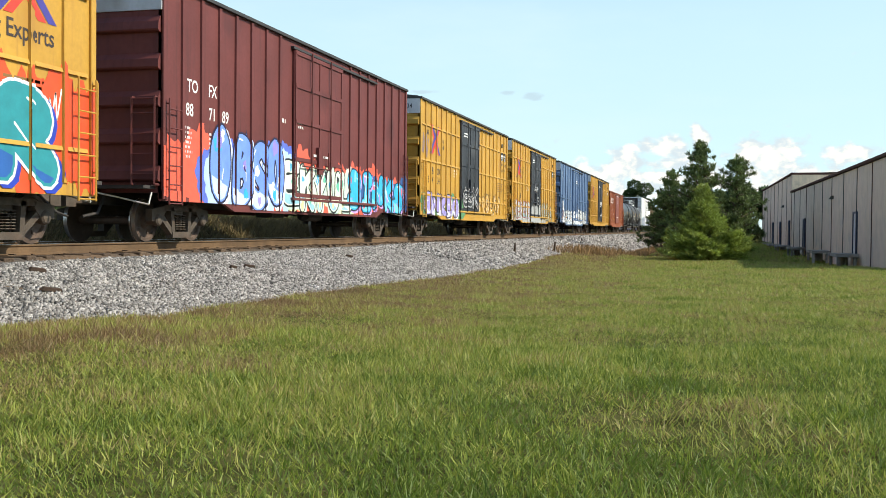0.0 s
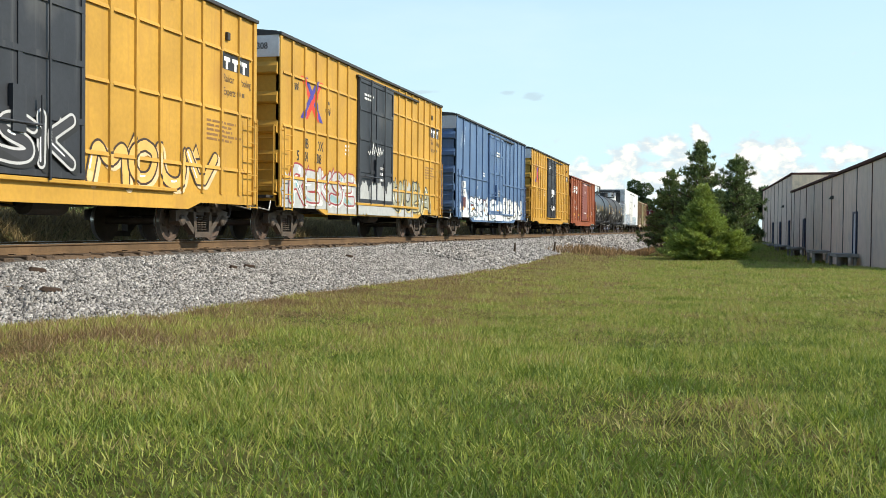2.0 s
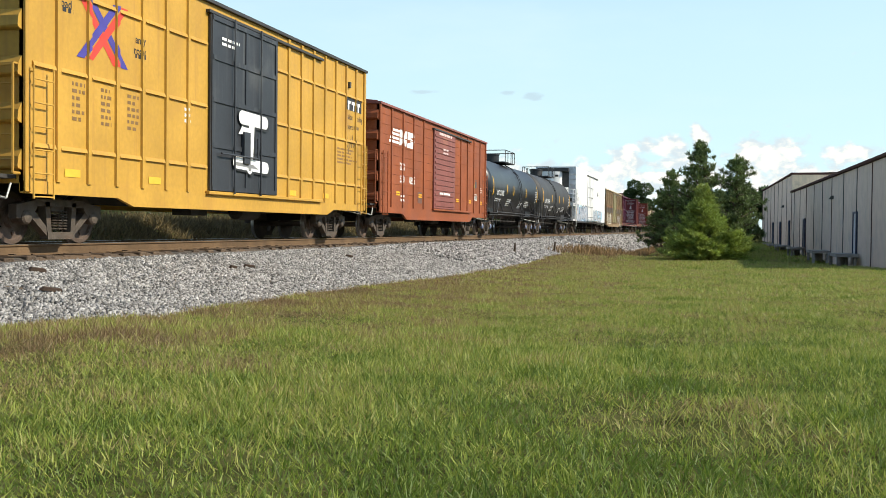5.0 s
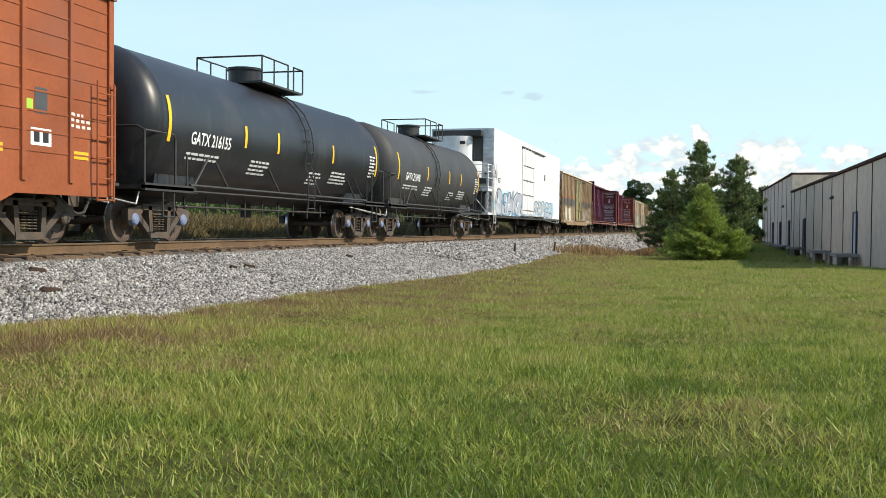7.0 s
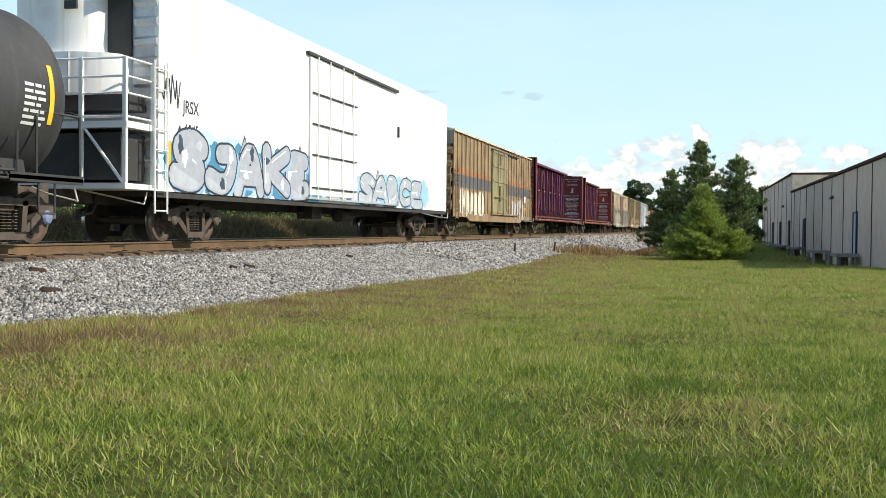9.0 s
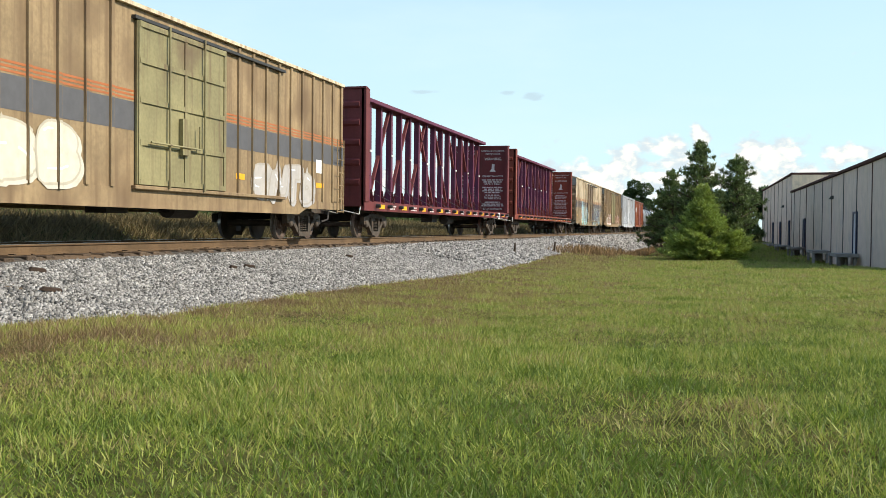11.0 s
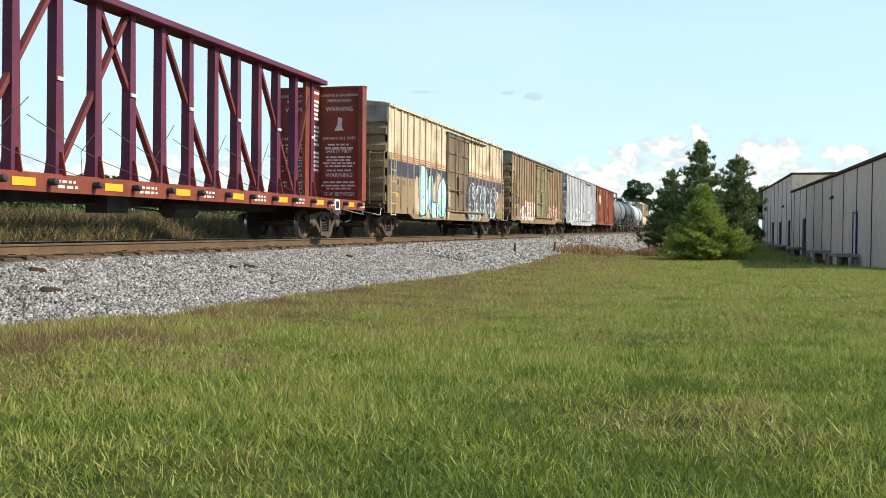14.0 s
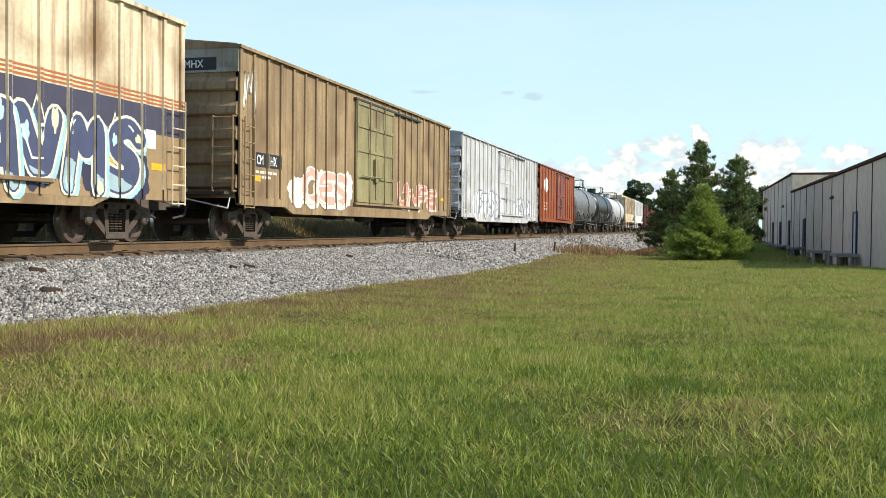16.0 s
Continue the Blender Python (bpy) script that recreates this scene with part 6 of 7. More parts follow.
# ---- refrigerator car ----
def reefer(a, b):
    L = b - a
    half = L / 2
    door = (-3.3, 0.2)
    car = thing("refrigerator_car", "smooth white refrigerator car with grey and blue graffiti", "refrigerator car", group="railcars of the freight train")
    top = 5.05
    zn = [(-half, half, PANEL + 0.03), (door[0], door[1], PANEL + 0.06)]
    x = PANEL + 0.03
    for s in (1, -1):
        part("side_wall", box(bmesh.new(), min(s * (x - 0.08), s * x), max(s * (x - 0.08), s * x), -half, half, 0.98, top), M_WHITECAR, car)
        part("side_sill", box(bmesh.new(), min(s * (x - 0.12), s * (x - 0.02)), max(s * (x - 0.12), s * (x - 0.02)), -half, half, 0.86, 0.98), M_UNDER, car)
    part("floor", box(bmesh.new(), -x + 0.08, x - 0.08, -half, half, 0.9, 1.02), M_UNDER, car)
    part("roof", prism(bmesh.new(), [(-half, top), (half, top), (half, top + 0.06), (-half, top + 0.06)], -x, x), M_WHITECAR, car)
    part("end_wall", box(bmesh.new(), -x + 0.08, x - 0.08, half - 0.06, half, 0.98, top), M_WHITECAR, car)
    e = part("end_wall", box(bmesh.new(), -x + 0.08, x - 0.08, -half, -half + 0.06, 0.98, top), M_SILVER, car, "grey corrugated end")
    for i in range(9):
        z = 1.5 + i * 0.38
        part("end_rib", prism(bmesh.new(), [(-half, z - 0.1), (-half - 0.05, z - 0.04), (-half - 0.05, z + 0.04), (-half, z + 0.1)], x - 0.5, x - 0.02), M_SILVER, e)
    # cooling unit on the end
    def cowl(x0, x1, z0, z1, flat, bulge):
        bm, k = bmesh.new(), 14
        pts = [(x0, -half)] + [(x0 + (x1 - x0) * i / k, -half - flat - bulge * math.sin(math.pi * i / k) ** 0.6) for i in range(k + 1)] + [(x1, -half)]
        lo, hi = ([bm.verts.new((px, py, z)) for px, py in pts] for z in (z0, z1))
        for i in range(len(pts)):
            bm.faces.new((lo[i], lo[(i + 1) % len(pts)], hi[(i + 1) % len(pts)], hi[i]))
        bm.faces.new(lo[::-1])
        bm.faces.new(hi)
        return bm

    u = part("cooling_unit", cowl(-1.25, 0.5, 3.52, 4.7, 0.35, 0.4), M_WHITECAR, car, "rounded white cooling unit", True)
    part("unit_cowl", cowl(-1.3, 0.98, 2.75, 3.50, 0.4, 0.45), M_WHITECAR, u, "bulging white lower cowl", True)
    part("unit_grille", box(bmesh.new(), -1.35, 1.0, -half - 0.45, -half, 4.72, 4.98), M_DARK, u, "dark grille")
    part("unit_back", box(bmesh.new(), 0.5, 1.0, -half - 0.06, -half, 3.52, 4.70), M_DARK, u, "dark recess beside the unit")
    part("unit_badge", box(bmesh.new(), 0.05, 0.3, -half - 0.76, -half - 0.70, 4.3, 4.45), M_DARK, u)
    for px in (-0.55, 0.2):
        part("unit_seam", box(bmesh.new(), px, px + 0.012, -half - 0.865, -half - 0.6, 2.76, 3.49), M_SILVER, u)
    part("unit_base", box(bmesh.new(), -1.3, 1.3, -half - 0.6, -half, 2.45, 2.74), M_DARK, u)
    part("fuel_tank", box(bmesh.new(), -1.3, 1.3, -half - 0.85, -half - 0.05, 1.15, 2.0), M_DARK, car)
    # balcony frame and ladders in white
    bm = bmesh.new()
    y1, y2 = -half - 0.95, -half - 0.1
    for px, py in ((1.45, y1), (0.55, y1), (-0.55, y1), (-1.45, y1), (1.5, y2)):
        part("balcony_post", box(bmesh.new(), px - 0.035, px + 0.035, py - 0.035, py + 0.035, 1.05, 3.35), M_WHITECAR, car)
    for z in (2.28, 2.7, 3.0, 3.33):
        part("balcony_rail", bars(bmesh.new(), [(-1.45, y1, z), (1.47, y1, z), (1.47, y2, z)], 0.022), M_WHITECAR, car)
    box(bm, -1.5, 1.5, y1 - 0.03, -half, 2.08, 2.2)
    part("end_platform", box(bmesh.new(), -1.5, 1.5, y1 - 0.08, -half, 0.98, 1.08), M_WHITECAR, car)
    part("brace", rod(bmesh.new(), (0.6, y1, 2.1), (1.4, y1, 1.1), 0.03), M_WHITECAR, car)
    part("balcony", bm, M_WHITECAR, car, "white steel balcony and rails")
    for s, yy in ((1, -half + 0.0),):
        bm = bmesh.new()
        ya, yb = (yy - 0.22, yy + 0.22)
        for y in (ya, yb):
            rod(bm, (x + 0.06, y, 0.55), (x + 0.06, y, 3.4), 0.02, 5)
        for i in range(8):
            rod(bm, (x + 0.06, ya, 0.6 + i * 0.38), (x + 0.06, yb, 0.6 + i * 0.38), 0.016, 5)
        rod(bm, (x, yb, 1.2), (x + 0.06, yb, 1.2), 0.016, 5)
        part("ladder", bm, M_WHITECAR, car)
    # plug door
    dr = part("door", bevel(box(bmesh.new(), x + 0.002, x + 0.055, door[0], door[1], 1.15, top - 0.35), 0.012), M_WHITECAR, car, "white plug door")
    xd = x + 0.055
    for z in (1.35, 2.2, 3.0, 3.8):
        part("door_bar", rod(bmesh.new(), (xd + 0.03, door[0] + 0.1, z), (xd + 0.03, door[1] - 0.1, z), 0.022, 5), M_DARK, dr)
    for f in (0.12, 0.36, 0.64, 0.88):
        y = door[0] + (door[1] - door[0]) * f
        part("lock_rod", rod(bmesh.new(), (xd + 0.05, y, 1.05), (xd + 0.05, y, top - 0.3), 0.02, 6), M_WHITECAR, dr)
    part("door_track", box(bmesh.new(), x, x + 0.09, door[0] - 0.2, door[1] + 3.9, top - 0.30, top - 0.23), M_DARK, car)
    part("door_track", box(bmesh.new(), x, x + 0.10, door[0] - 0.2, door[1] + 3.9, 1.04, 1.10), M_SILVER, car)
    part("vent_box", box(bmesh.new(), x, x + 0.05, 4.2, 4.3, 3.3, 3.65), M_DARK, car)
    word(car, zn, "JRSX", -half + 0.9, 2.55, 0.36, BLACK, 0.85)
    word(car, zn, "6045", -half + 0.95, 2.1, 0.34, BLACK, 0.85)
    scribble(car, zn, -half + 0.12, 2.65, 0.65, 0.6, BLACK, 61, 5, 0.035)
    graffiti(car, zn, -half + 0.5, -3.35, 1.0, 2.15, "SJAKE", (0.36, 0.38, 0.43), (0.02, 0.03, 0.05), (0.30, 0.45, 0.62), glow=[(0.45, 0.66, 0.72), (0.06, 0.22, 0.36)], seed=62, fat=0.12, accents=((0.46, 0.48, 0.52), (0.62, 0.64, 0.66), (0.04, 0.06, 0.09)))
    graffiti(car, zn, 0.5, 7.0, 1.0, 1.95, "SABCE", (0.40, 0.43, 0.47), (0.03, 0.05, 0.08), (0.25, 0.42, 0.58), glow=[(0.30, 0.52, 0.66)], seed=63, fat=0.1, accents=((0.45, 0.48, 0.54), (0.66, 0.68, 0.7)))
    graffiti(car, zn, door[0], door[1], 1.15, 1.75, "EKS", (0.68, 0.70, 0.72), (0.05, 0.08, 0.1), (0.55, 0.62, 0.68), seed=64, fat=0.05, lift=0.004)
    safety_marks(car, zn, [-half + 0.35, -half + 3.6, -half + 5.9], 1.35, 0.09, 0.6)
    underframe(car, half)
    ends(car, half, False, half - 2.3)
    return coupled(car, a, b)


reefer(149.2, 170.3)


# ---- weathered boxcars ----
def striped(car, zn, half, lo, hi, col, skip):
    for a, b in ((-half, skip[0]), (skip[1], half)):
        decal(car, "stripe", quad(bmesh.new(), a, b, lo, hi), col, zn, 0.0035, "dark band along the side")
        bm = bmesh.new()
        for k in range(3):
            quad(bm, a, b, hi + 0.03 + 0.07 * k, hi + 0.068 + 0.07 * k)
        decal(car, "stripe", bm, (0.42, 0.13, 0.04), zn, 0.0035, "thin orange pinstripes")


door = (-1.6, 1.8)
car, zn = boxcar("grimy tan boxcar with grey band and khaki door", 17.7, 4.35, M_TAN, door, M_OLIVE, posts_even(8.85, 0.735, door), end_top=M_GRIMY, deep=0.64, roof_mat=M_CREAM)
coupled(car, 171.4, 189.1)
striped(car, zn, 8.85, 2.03, 2.55, (0.105, 0.10, 0.105), door)
graffiti(car, zn, 3.2, 6.8, 0.95, 1.75, "ENTD", (0.48, 0.44, 0.41), (0.42, 0.37, 0.32), (0.46, 0.43, 0.42), seed=71, fat=0.14)
graffiti(car, zn, -7.6, -3.2, 0.95, 1.8, "HUBB", (0.68, 0.62, 0.5), (0.5, 0.44, 0.34), (0.66, 0.6, 0.5), seed=72, fat=0.14)
decal(car, "patch", quad(bmesh.new(), 7.0, 7.4, 1.75, 2.1), WHITE, zn, 0.006)
safety_marks(car, zn, [-7.9, -5, 2.4, 4.6, 7.0], 1.36)


# ---- centre-beam flat cars ----
def centrebeam(label, a, b, m, full_left):
    L = b - a
    half = L / 2
    car = thing("centrebeam_flatcar", label, "flat car", group="railcars of the freight train")
    top, crest = 4.52, 4.78
    part("deck", box(bmesh.new(), -1.42, 1.42, -half, half, 0.98, 1.1), m, car)
    for s in (1, -1):
        part("side_sill", prism(bmesh.new(), [(-half, 1.12), (-half, 0.84), (half, 0.84), (half, 1.12)], s * 1.36, s * 1.46), m, car)
    # bulkheads
    for s in (-1, 1):
        ya, yb = min(s * half, s * (half - 0.1)), max(s * half, s * (half - 0.1))
        bk = part("bulkhead", box(bmesh.new(), -1.42, 1.42, ya, yb, 1.1, top), m, car, "solid end bulkhead")
        for px in (-1.42, 1.42):
            part("bulkhead_post", bevel(box(bmesh.new(), px - 0.08, px + 0.08, min(s * half, s * (half - 0.34)) , max(s * half, s * (half - 0.34)), 1.1, top + 0.03), 0.015), m, bk)
        for z in (1.7, 2.3, 2.9, 3.5, 4.05):
            part("bulkhead_rib", prism(bmesh.new(), [(s * half, z - 0.12), (s * (half + 0.07), z - 0.05), (s * (half + 0.07), z + 0.05), (s * half, z + 0.12)], -1.3, 1.3), m, bk)
        part("bulkhead_cap", box(bmesh.new(), -1.5, 1.5, ya - 0.05, yb + 0.05, top, top + 0.06), m, bk)
    # the centre truss
    part("top_chord", bevel(box(bmesh.new(), -0.28, 0.28, -half + 0.1, half - 0.1, crest - 0.16, crest - 0.02), 0.015), M_SHADETRUSS, car)
    part("bottom_chord", box(bmesh.new(), -0.16, 0.16, -half + 0.1, half - 0.1, 1.1, 1.24), m, car)
    n = 18
    ys = [1.195 * (i - 8.5) for i in range(n)]
    for i, y in enumerate(ys):
        part("post", prism(bmesh.new(), [(y - 0.125, 1.2), (y + 0.125, 1.2), (y + 0.085, crest - 0.15), (y - 0.085, crest - 0.15)], -0.10, 0.10), M_SHADETRUSS, car)
        bm = box(bmesh.new(), -0.26, 0.26, y - 0.012, y + 0.012, 1.1, 1.65, top=(-0.16, 0.16, y - 0.012, y + 0.012))
        part("gusset", bm, m, car)
        if i % 2:
            part("bracket", box(bmesh.new(), 0.101, 0.13, y - 0.10, y + 0.10, 2.95, 3.02), M_HOSE, car, "pale bracket on the post")

    def brace(y0, z0, y1, z1):
        part("brace", prism(bmesh.new(), [(y0 - 0.055, z0), (y0 + 0.055, z0), (y1 + 0.055, z1), (y1 - 0.055, z1)], -0.06, 0.06), M_BEAM, car)

    # long diagonals fall from the middle towards both ends, each over two bays
    for k in range(8, n - 2, 2):
        brace(ys[k] + 0.12, crest - 0.2, ys[k + 2] - 0.05, 1.3)
        brace(ys[n - 1 - k] - 0.12, crest - 0.2, ys[n - 3 - k] + 0.05, 1.3)
    for e in (-1, 1):
        brace(e * ys[-1] - e * 0.1, crest - 0.5, e * ys[-2], 1.9)
    if not full_left:
        plate = part("end_plate", box(bmesh.new(), -0.05, 0.05, half - 1.25, half - 0.1, 1.24, crest - 0.17), m, car, "solid plate beside the bulkhead")
        bm = bmesh.new()
        rr = random.Random(5)
        for i in range(16):
            quad(bm, half - 0.62, half - 0.62 + rr.uniform(0.28, 0.42), 2.0 + 0.13 * i + 0.12 * (i // 5), 2.075 + 0.13 * i + 0.12 * (i // 5))
        for v in bm.verts:
            v.co.x = 0.056
        part("small_print", bm, paint(WHITE), plate, "white stencilled lines")
    # slack tie-down cables
    for i in range(0, n - 2, 2):
        bars(bm := bmesh.new(), [(1.40, ys[i], 1.12), (0.85, ys[i] + 0.75, 1.6), (0.35, ys[i + 2], 2.5)], 0.007, 4)
        part("tie_down_cable", bm, M_DARK, car)
        bars(bm := bmesh.new(), [(1.40, ys[i + 2], 1.12), (0.9, ys[i + 1], 1.5), (0.32, ys[i], 2.2)], 0.007, 4)
        part("tie_down_cable", bm, M_DARK, car)
    # winches and marks on the sill
    zn = [(-half, half, 1.46)]
    for i, y in enumerate(ys):
        part("winch", lathe(bmesh.new(), [(1.46, 0.06), (1.60, 0.06), (1.62, 0.04)], (0, y + 0.25, 1.0), "x", 10), M_DARK, car)
    for i in range(0, n - 1, 2):
        y = ys[i] + 0.55
        safety_marks(car, zn, [y], 0.92, 0.55, 0.13)
        small_print(car, zn, y + 1.1, 1.0, 0.7, 2, (0.7, 0.62, 0.6), 0.045, i)
    decal(car, "placard", quad(bmesh.new(), half - 2.5, half - 2.1, 0.81, 1.1), (0.8, 0.8, 0.8), zn, 0.012)
    decal(car, "placard", quad(bmesh.new(), half - 2.42, half - 2.18, 0.85, 1.05), BLACK, zn, 0.014)
    # warning text on the inner face of the far bulkhead
    r = random.Random(int(a))
    bm = bmesh.new()
    for col_x in (0.66, -0.66):
        for z in (2.80, 2.70, 2.42, 2.33, 2.24, 2.15, 2.02, 1.66, 1.56, 1.47):
            w_ = r.uniform(0.35, 0.62)
            q = -w_
            while q < w_:
                s_ = min(q + r.uniform(0.08, 0.25), w_)
                yf = half - 0.108
                vs = [bm.verts.new(p) for p in ((col_x + q, yf, z), (col_x + s_, yf, z), (col_x + s_, yf, z + 0.05), (col_x + q, yf, z + 0.05))]
                bm.faces.new(vs)
                q = s_ + 0.04
    yf = half - 0.108
    vs = [bm.verts.new(p) for p in ((0.5, yf, 3.25), (0.82, yf, 3.25), (0.74, yf, 3.36), (0.76, yf, 3.62), (0.62, yf, 3.66), (0.6, yf, 3.4))]
    bm.faces.new(vs)
    part("warning_text", bm, paint((0.72, 0.68, 0.66)), car, "white warning text on the bulkhead")
    for col_x in (0.66, -0.66):
        for txt, z, size in (("LOADING & UNLOADING", 4.28, 0.11), ("INSTRUCTIONS", 4.12, 0.115), ("WARNING", 3.84, 0.19), ("CAR MAY FALL OVER", 2.98, 0.12),
                             ("SAFETY FIRST", 2.58, 0.15), ("WARNING", 1.84, 0.19), ("12'-0\" BETWEEN", 1.28, 0.15)):
            wbm = draw_word(bmesh.new(), txt, 0, 0, size, 0.95, 0.008)
            span = max(v.co.y for v in wbm.verts)
            for v in wbm.verts:
                v.co = Vector((col_x - span / 2 + v.co.y, half - 0.110, z + v.co.z))
            part("lettering", wbm, paint((0.72, 0.68, 0.66)), car)
    underframe(car, half)
    ends(car, half, False, half - 2.2)
    return coupled(car, a, b)


centrebeam("purplish maroon centre-beam flat car, empty", 191.25, 213.25, M_BEAM, True)
centrebeam("red-brown centre-beam flat car, empty", 215.15, 237.15, M_BEAM2, False)

door = (-1.7, 1.8)
car, zn = boxcar("cream and brown boxcar with dark band and graffiti", 18.1, 4.35, M_CREAM, door, M_BROWNDOOR, posts_even(9.05, 0.735, door), end_top=M_GRIMY, deep=0.64, end_mat=M_TAN, roof_mat=M_CREAM, sill_mat=M_TAN)
coupled(car, 239.1, 257.2)
for a_, b_ in ((-9.05, door[0]), (door[1], 9.05)):
    decal(car, "patch", quad(bmesh.new(), a_, b_, 0.8, 2.05), (0.32, 0.215, 0.11), zn, 0.003, "browned lower side")
end_word(car, 9.05, "CMHX", 0.1, 3.86, 0.24, WHITE)
striped(car, zn, 9.05, 2.03, 2.55, (0.055, 0.05, 0.085), door)
graffiti(car, zn, -6.1, -4.9, 0.85, 1.75, "l", (0.62, 0.40, 0.27), (0.60, 0.36, 0.25), (0.66, 0.46, 0.32), seed=80, fat=0.16)
graffiti(car, zn, -5.5, -1.75, 0.72, 2.25, "BLO", (0.45, 0.68, 0.78), (0.02, 0.02, 0.03), (0.34, 0.58, 0.40), glow=[(0.52, 0.40, 0.30)], seed=81, fat=0.12, accents=((0.42, 0.66, 0.42), (0.72, 0.74, 0.78), (0.20, 0.50, 0.70)))
graffiti(car, zn, 2.1, 7.4, 0.75, 2.15, "SAVMS", (0.06, 0.07, 0.14), (0.70, 0.68, 0.55), (0.35, 0.55, 0.6), glow=[(0.035, 0.035, 0.07)], seed=82, fat=0.08, accents=((0.45, 0.62, 0.66), (0.62, 0.60, 0.45)))
for t_, y_ in (("CM", -8.14), ("HX", -7.40), ("71", -6.62), ("148", -5.95)):
    word(car, zn, t_, y_, 1.74, 0.29, (0.07, 0.06, 0.06), 0.78)
small_print(car, zn, -8.4, 1.6, 1.4, 2, (0.12, 0.1, 0.09), 0.06, 83)
safety_marks(car, zn, [-8.3, 6.3, 7.9], 1.36)
decal(car, "patch", quad(bmesh.new(), 7.7, 8.05, 1.75, 2.1), WHITE, zn, 0.006)

car, zn = boxcar("brown weathered boxcar with khaki door and white marks", 18.2, 4.35, M_TAN, door, M_OLIVE, posts_even(9.1, 0.735, door), end_top=M_GRIMY, deep=0.64, roof_mat=M_TAN)
coupled(car, 259.6, 277.8)
for t_, y_ in (("CM", -8.19), ("HX", -7.45)):
    decal(car, "lettering", quad(bmesh.new(), y_ - 0.06, y_ + 0.56, 1.70, 2.03), BLACK, zn, 0.005)
    word(car, zn, t_, y_, 1.76, 0.31, WHITE, 0.8, 0.008)
graffiti(car, zn, -5.6, -2.4, 0.85, 1.75, "CES", (0.72, 0.38, 0.30), (0.80, 0.74, 0.66), (0.80, 0.74, 0.68), glow=[(0.78, 0.72, 0.64)], seed=91, fat=0.05)
graffiti(car, zn, 2.4, 7.0, 0.95, 1.75, "UNFE", (0.55, 0.22, 0.16), (0.72, 0.56, 0.46), (0.7, 0.6, 0.5), seed=92, fat=0.05)
small_print(car, zn, -8.3, 1.55, 1.3, 2, (0.7, 0.68, 0.6), 0.06, 93)
scribble(car, zn, -8.9, 3.0, 0.6, 0.9, (0.7, 0.68, 0.64), 94, 5, 0.04)
safety_marks(car, zn, [-8.4, 7.9], 1.36)
bm = bmesh.new()
ye = -9.1 - 0.035
for q0, q1, z0, z1 in ((-0.1, 1.0, 3.78, 4.06),):
    vs = [bm.verts.new(p) for p in ((q0, ye, z0), (q1, ye, z0), (q1, ye, z1), (q0, ye, z1))]
    bm.faces.new(vs)
part("end_plate", bm, paint(BLACK), car, "black plate with white marks")
end_word(car, 9.1, "CMHX", 0.05, 3.84, 0.24, WHITE, 0.039)
end_word(car, 9.1, "71052", 0.95 + 0.1, 3.84, 0.15, (0.2, 0.2, 0.2), 0.039)

car, zn = boxcar("pale grey boxcar with white graffiti", 18.4, 4.35, M_GREYCAR, door, M_GREYCAR, posts_even(9.2, 0.8, door), end_top=M_ALU, deep=0.64, roof_mat=M_ALU)
coupled(car, 279.85, 298.2)
graffiti(car, zn, -6.4, -1.5, 0.85, 2.0, "FTSD", (0.74, 0.75, 0.78), (0.10, 0.11, 0.14), (0.45, 0.48, 0.55), glow=[(0.76, 0.77, 0.8)], seed=101, fat=0.08)
graffiti(car, zn, 2.2, 7.4, 0.85, 1.85, "NOVA", (0.74, 0.75, 0.78), (0.12, 0.12, 0.15), (0.5, 0.52, 0.58), seed=102, fat=0.08)

door = (-0.9, 2.3)
car, zn = boxcar("orange-red boxcar with a white emblem", 15.4, 4.30, M_ORANGE, door, M_ORDOOR, posts_even(7.7, 1.15, door), door_style="plug", deep=0.78, roof_mat=M_ORDOOR)
coupled(car, 299.3, 314.7)
decal(car, "emblem", blob(bmesh.new(), -5.2, 3.1, 1.6, 0.9, 3, 0.1), WHITE, zn, 0.006)
small_print(car, zn, -5.8, 1.9, 1.2, 3, (0.7, 0.6, 0.55), 0.1, 111)

tank_car("dark grey tank car, dusty", 316.2, 330.6, M_GREYTANK, "", False, False)
tank_car("black tank car far back in the train", 332.2, 345.8, M_TANK, "", False, False)
tank_car("pale grey tank car", 347.4, 360.0, M_PALETANK, "", False, False)


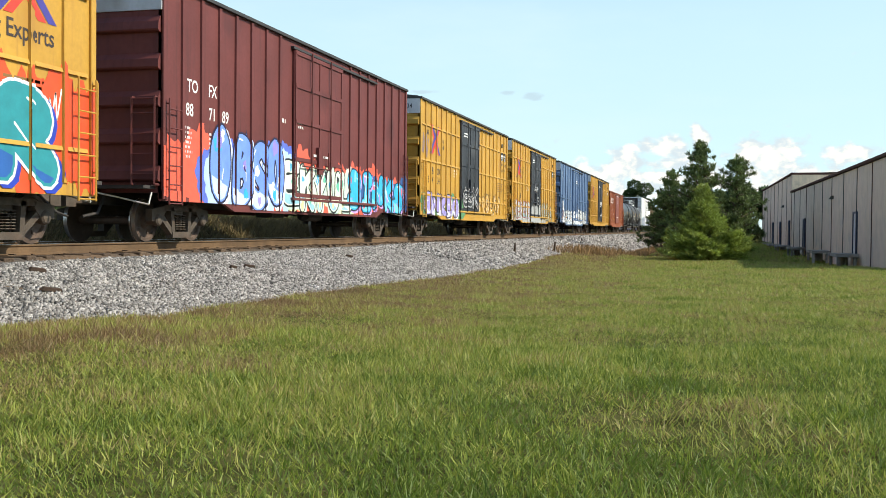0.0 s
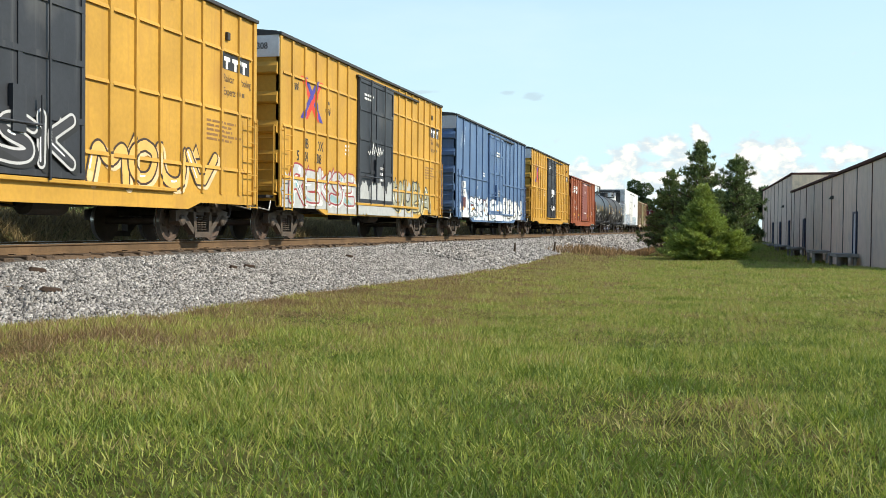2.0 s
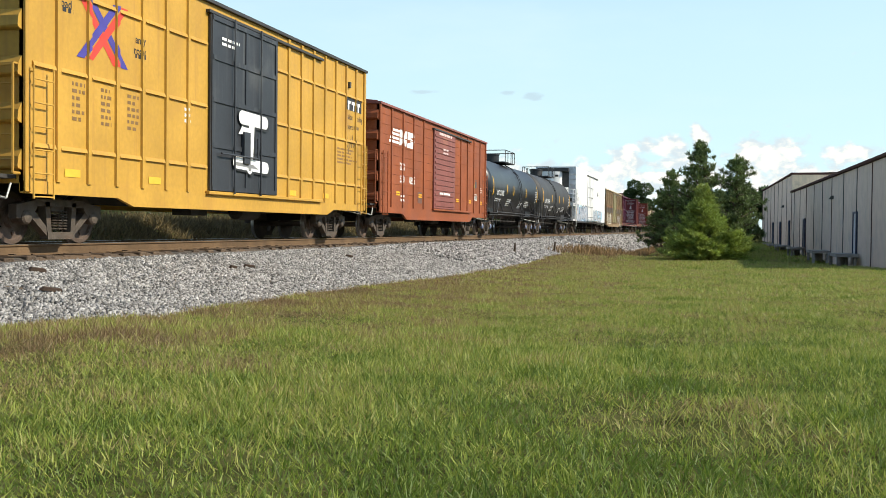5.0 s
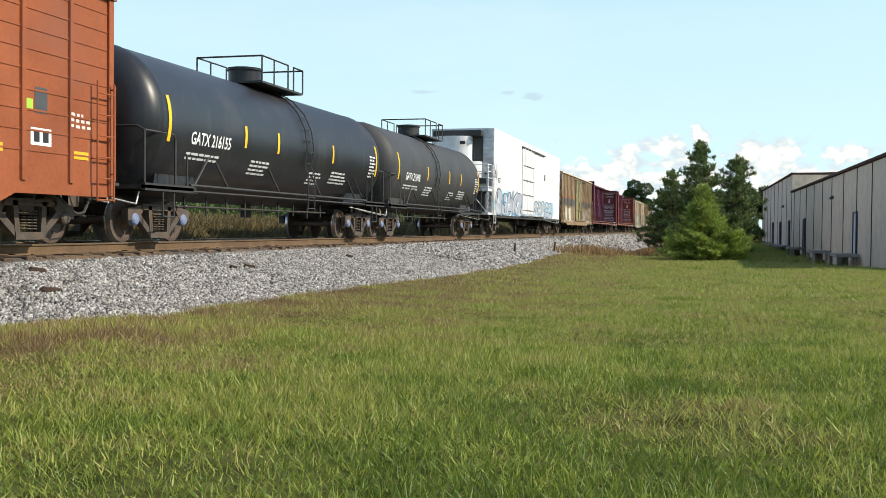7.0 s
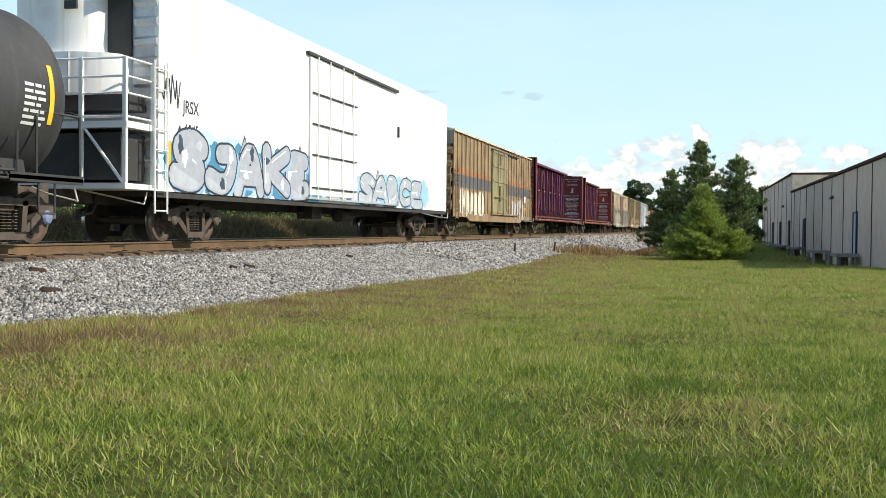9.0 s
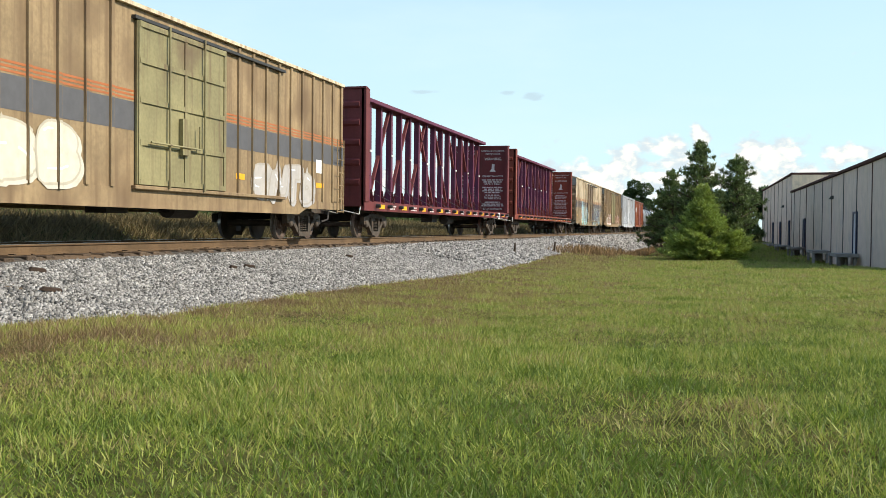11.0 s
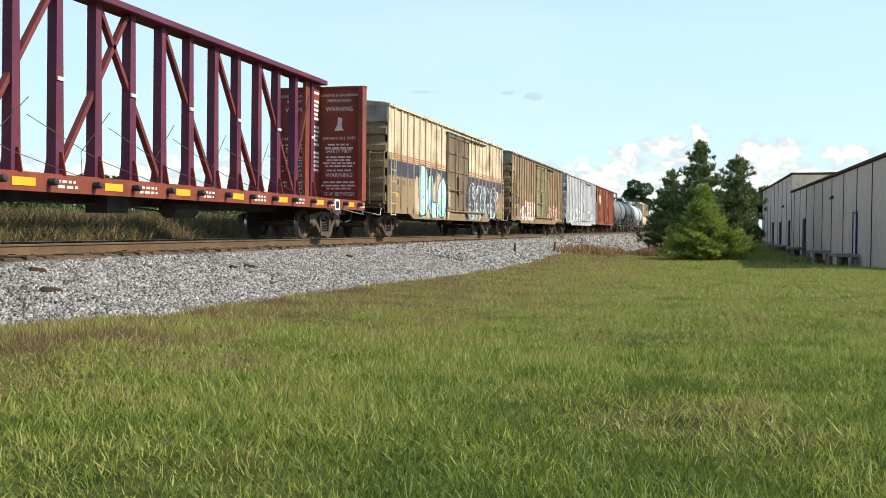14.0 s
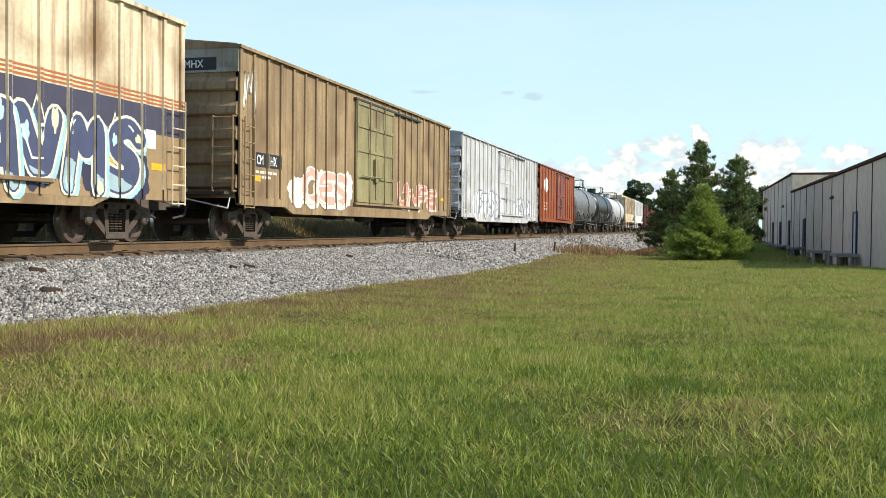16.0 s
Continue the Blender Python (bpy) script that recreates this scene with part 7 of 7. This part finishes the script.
# ---- covered hoppers ----
def hopper(label, a, b, m):
    car = thing("covered_hopper", label, "hopper car", group="railcars of the freight train")
    half = (b - a) / 2
    body = prism(bmesh.new(), [(-half + 1.6, 1.5), (-half + 0.2, 2.4), (-half + 0.2, 4.3), (half - 0.2, 4.3), (half - 0.2, 2.4), (half - 1.6, 1.5)], -1.5, 1.5)
    for v in body.verts:
        if v.co.z < 2:
            v.co.x *= 0.9
    part("body", bevel(body, 0.08, 2), m, car, "curved steel body")
    part("roof", prism(bmesh.new(), [(-half + 0.2, 4.3), (half - 0.2, 4.3), (half - 0.3, 4.55), (-half + 0.3, 4.55)], -1.0, 1.0), m, car)
    for i in range(9):
        y = -half + 1.2 + (2 * half - 2.4) * i / 8
        part("side_post", box(bmesh.new(), 1.5, 1.58, y - 0.05, y + 0.05, 2.3, 4.28), m, car)
    for i in range(3):
        y = (-1 + i) * half * 0.55
        part("outlet", prism(bmesh.new(), [(y - 1.4, 1.5), (y + 1.4, 1.5), (y + 0.35, 0.6), (y - 0.35, 0.6)], -1.0, 1.0), m, car)
    part("side_sill", box(bmesh.new(), 1.38, 1.5, -half, half, 1.3, 1.5), m, car)
    part("side_sill", box(bmesh.new(), -1.5, -1.38, -half, half, 1.3, 1.5), m, car)
    for s in (-1, 1):
        part("end_platform", box(bmesh.new(), -1.4, 1.4, min(s * half, s * (half - 1.9)), max(s * half, s * (half - 1.9)), 1.02, 1.12), M_UNDER, car)
        bm = bmesh.new()
        for x in (1.3, 1.42):
            rod(bm, (x, s * half, 1.1), (x, s * (half - 0.2), 4.2), 0.025)
        part("ladder", bm, m, car)
        part("end_post", box(bmesh.new(), 1.3, 1.42, min(s * half, s * (half - 0.12)), max(s * half, s * (half - 0.12)), 1.1, 2.5), m, car)
    underframe(car, half)
    ends(car, half)
    return coupled(car, a, b)


hopper("cream covered hopper car", 361.8, 376.0, M_CREAM)
hopper("white covered hopper car", 377.8, 392.5, M_WHITECAR)
door = (-1.7, 1.8)
car, zn = boxcar("dark red boxcar far back in the train", 15.4, 4.3, M_OXIDE, door, M_OXIDE, posts_even(7.7, 1.1, door), deep=0.64)
coupled(car, 394.5, 409.9)
car, zn = boxcar("brown boxcar at the end of view", 15.4, 4.3, M_ORDOOR, door, M_ORDOOR, posts_even(7.7, 1.1, door), deep=0.64)
coupled(car, 411.9, 427.3)


# ---- what moves ----
def run(t):
    """How far the train has come, in metres."""
    return 14.376 * t + 0.0367 * t * t


def motions():
    steps = [2.0 * i for i in range(9)]
    for one, u in TRAIN:
        walk(one, [(t, pose(TRACK_X, u - run(t), RAIL_Z)) for t in steps])
    # every wheelset turns alike: the first is keyed, the rest share its keys
    first = WHEELSETS[0]
    walk(first, [(i / 30, pose(0, 0, 0, math.degrees(run(i / 30) / 0.42) % 360)) for i in range(481)])
    for w in WHEELSETS[1:]:
        w.rotation_mode = "QUATERNION"
        w.animation_data_create()
        w.animation_data.action = first.animation_data.action
        w.animation_data.action_slot = first.animation_data.action_slot


motions()
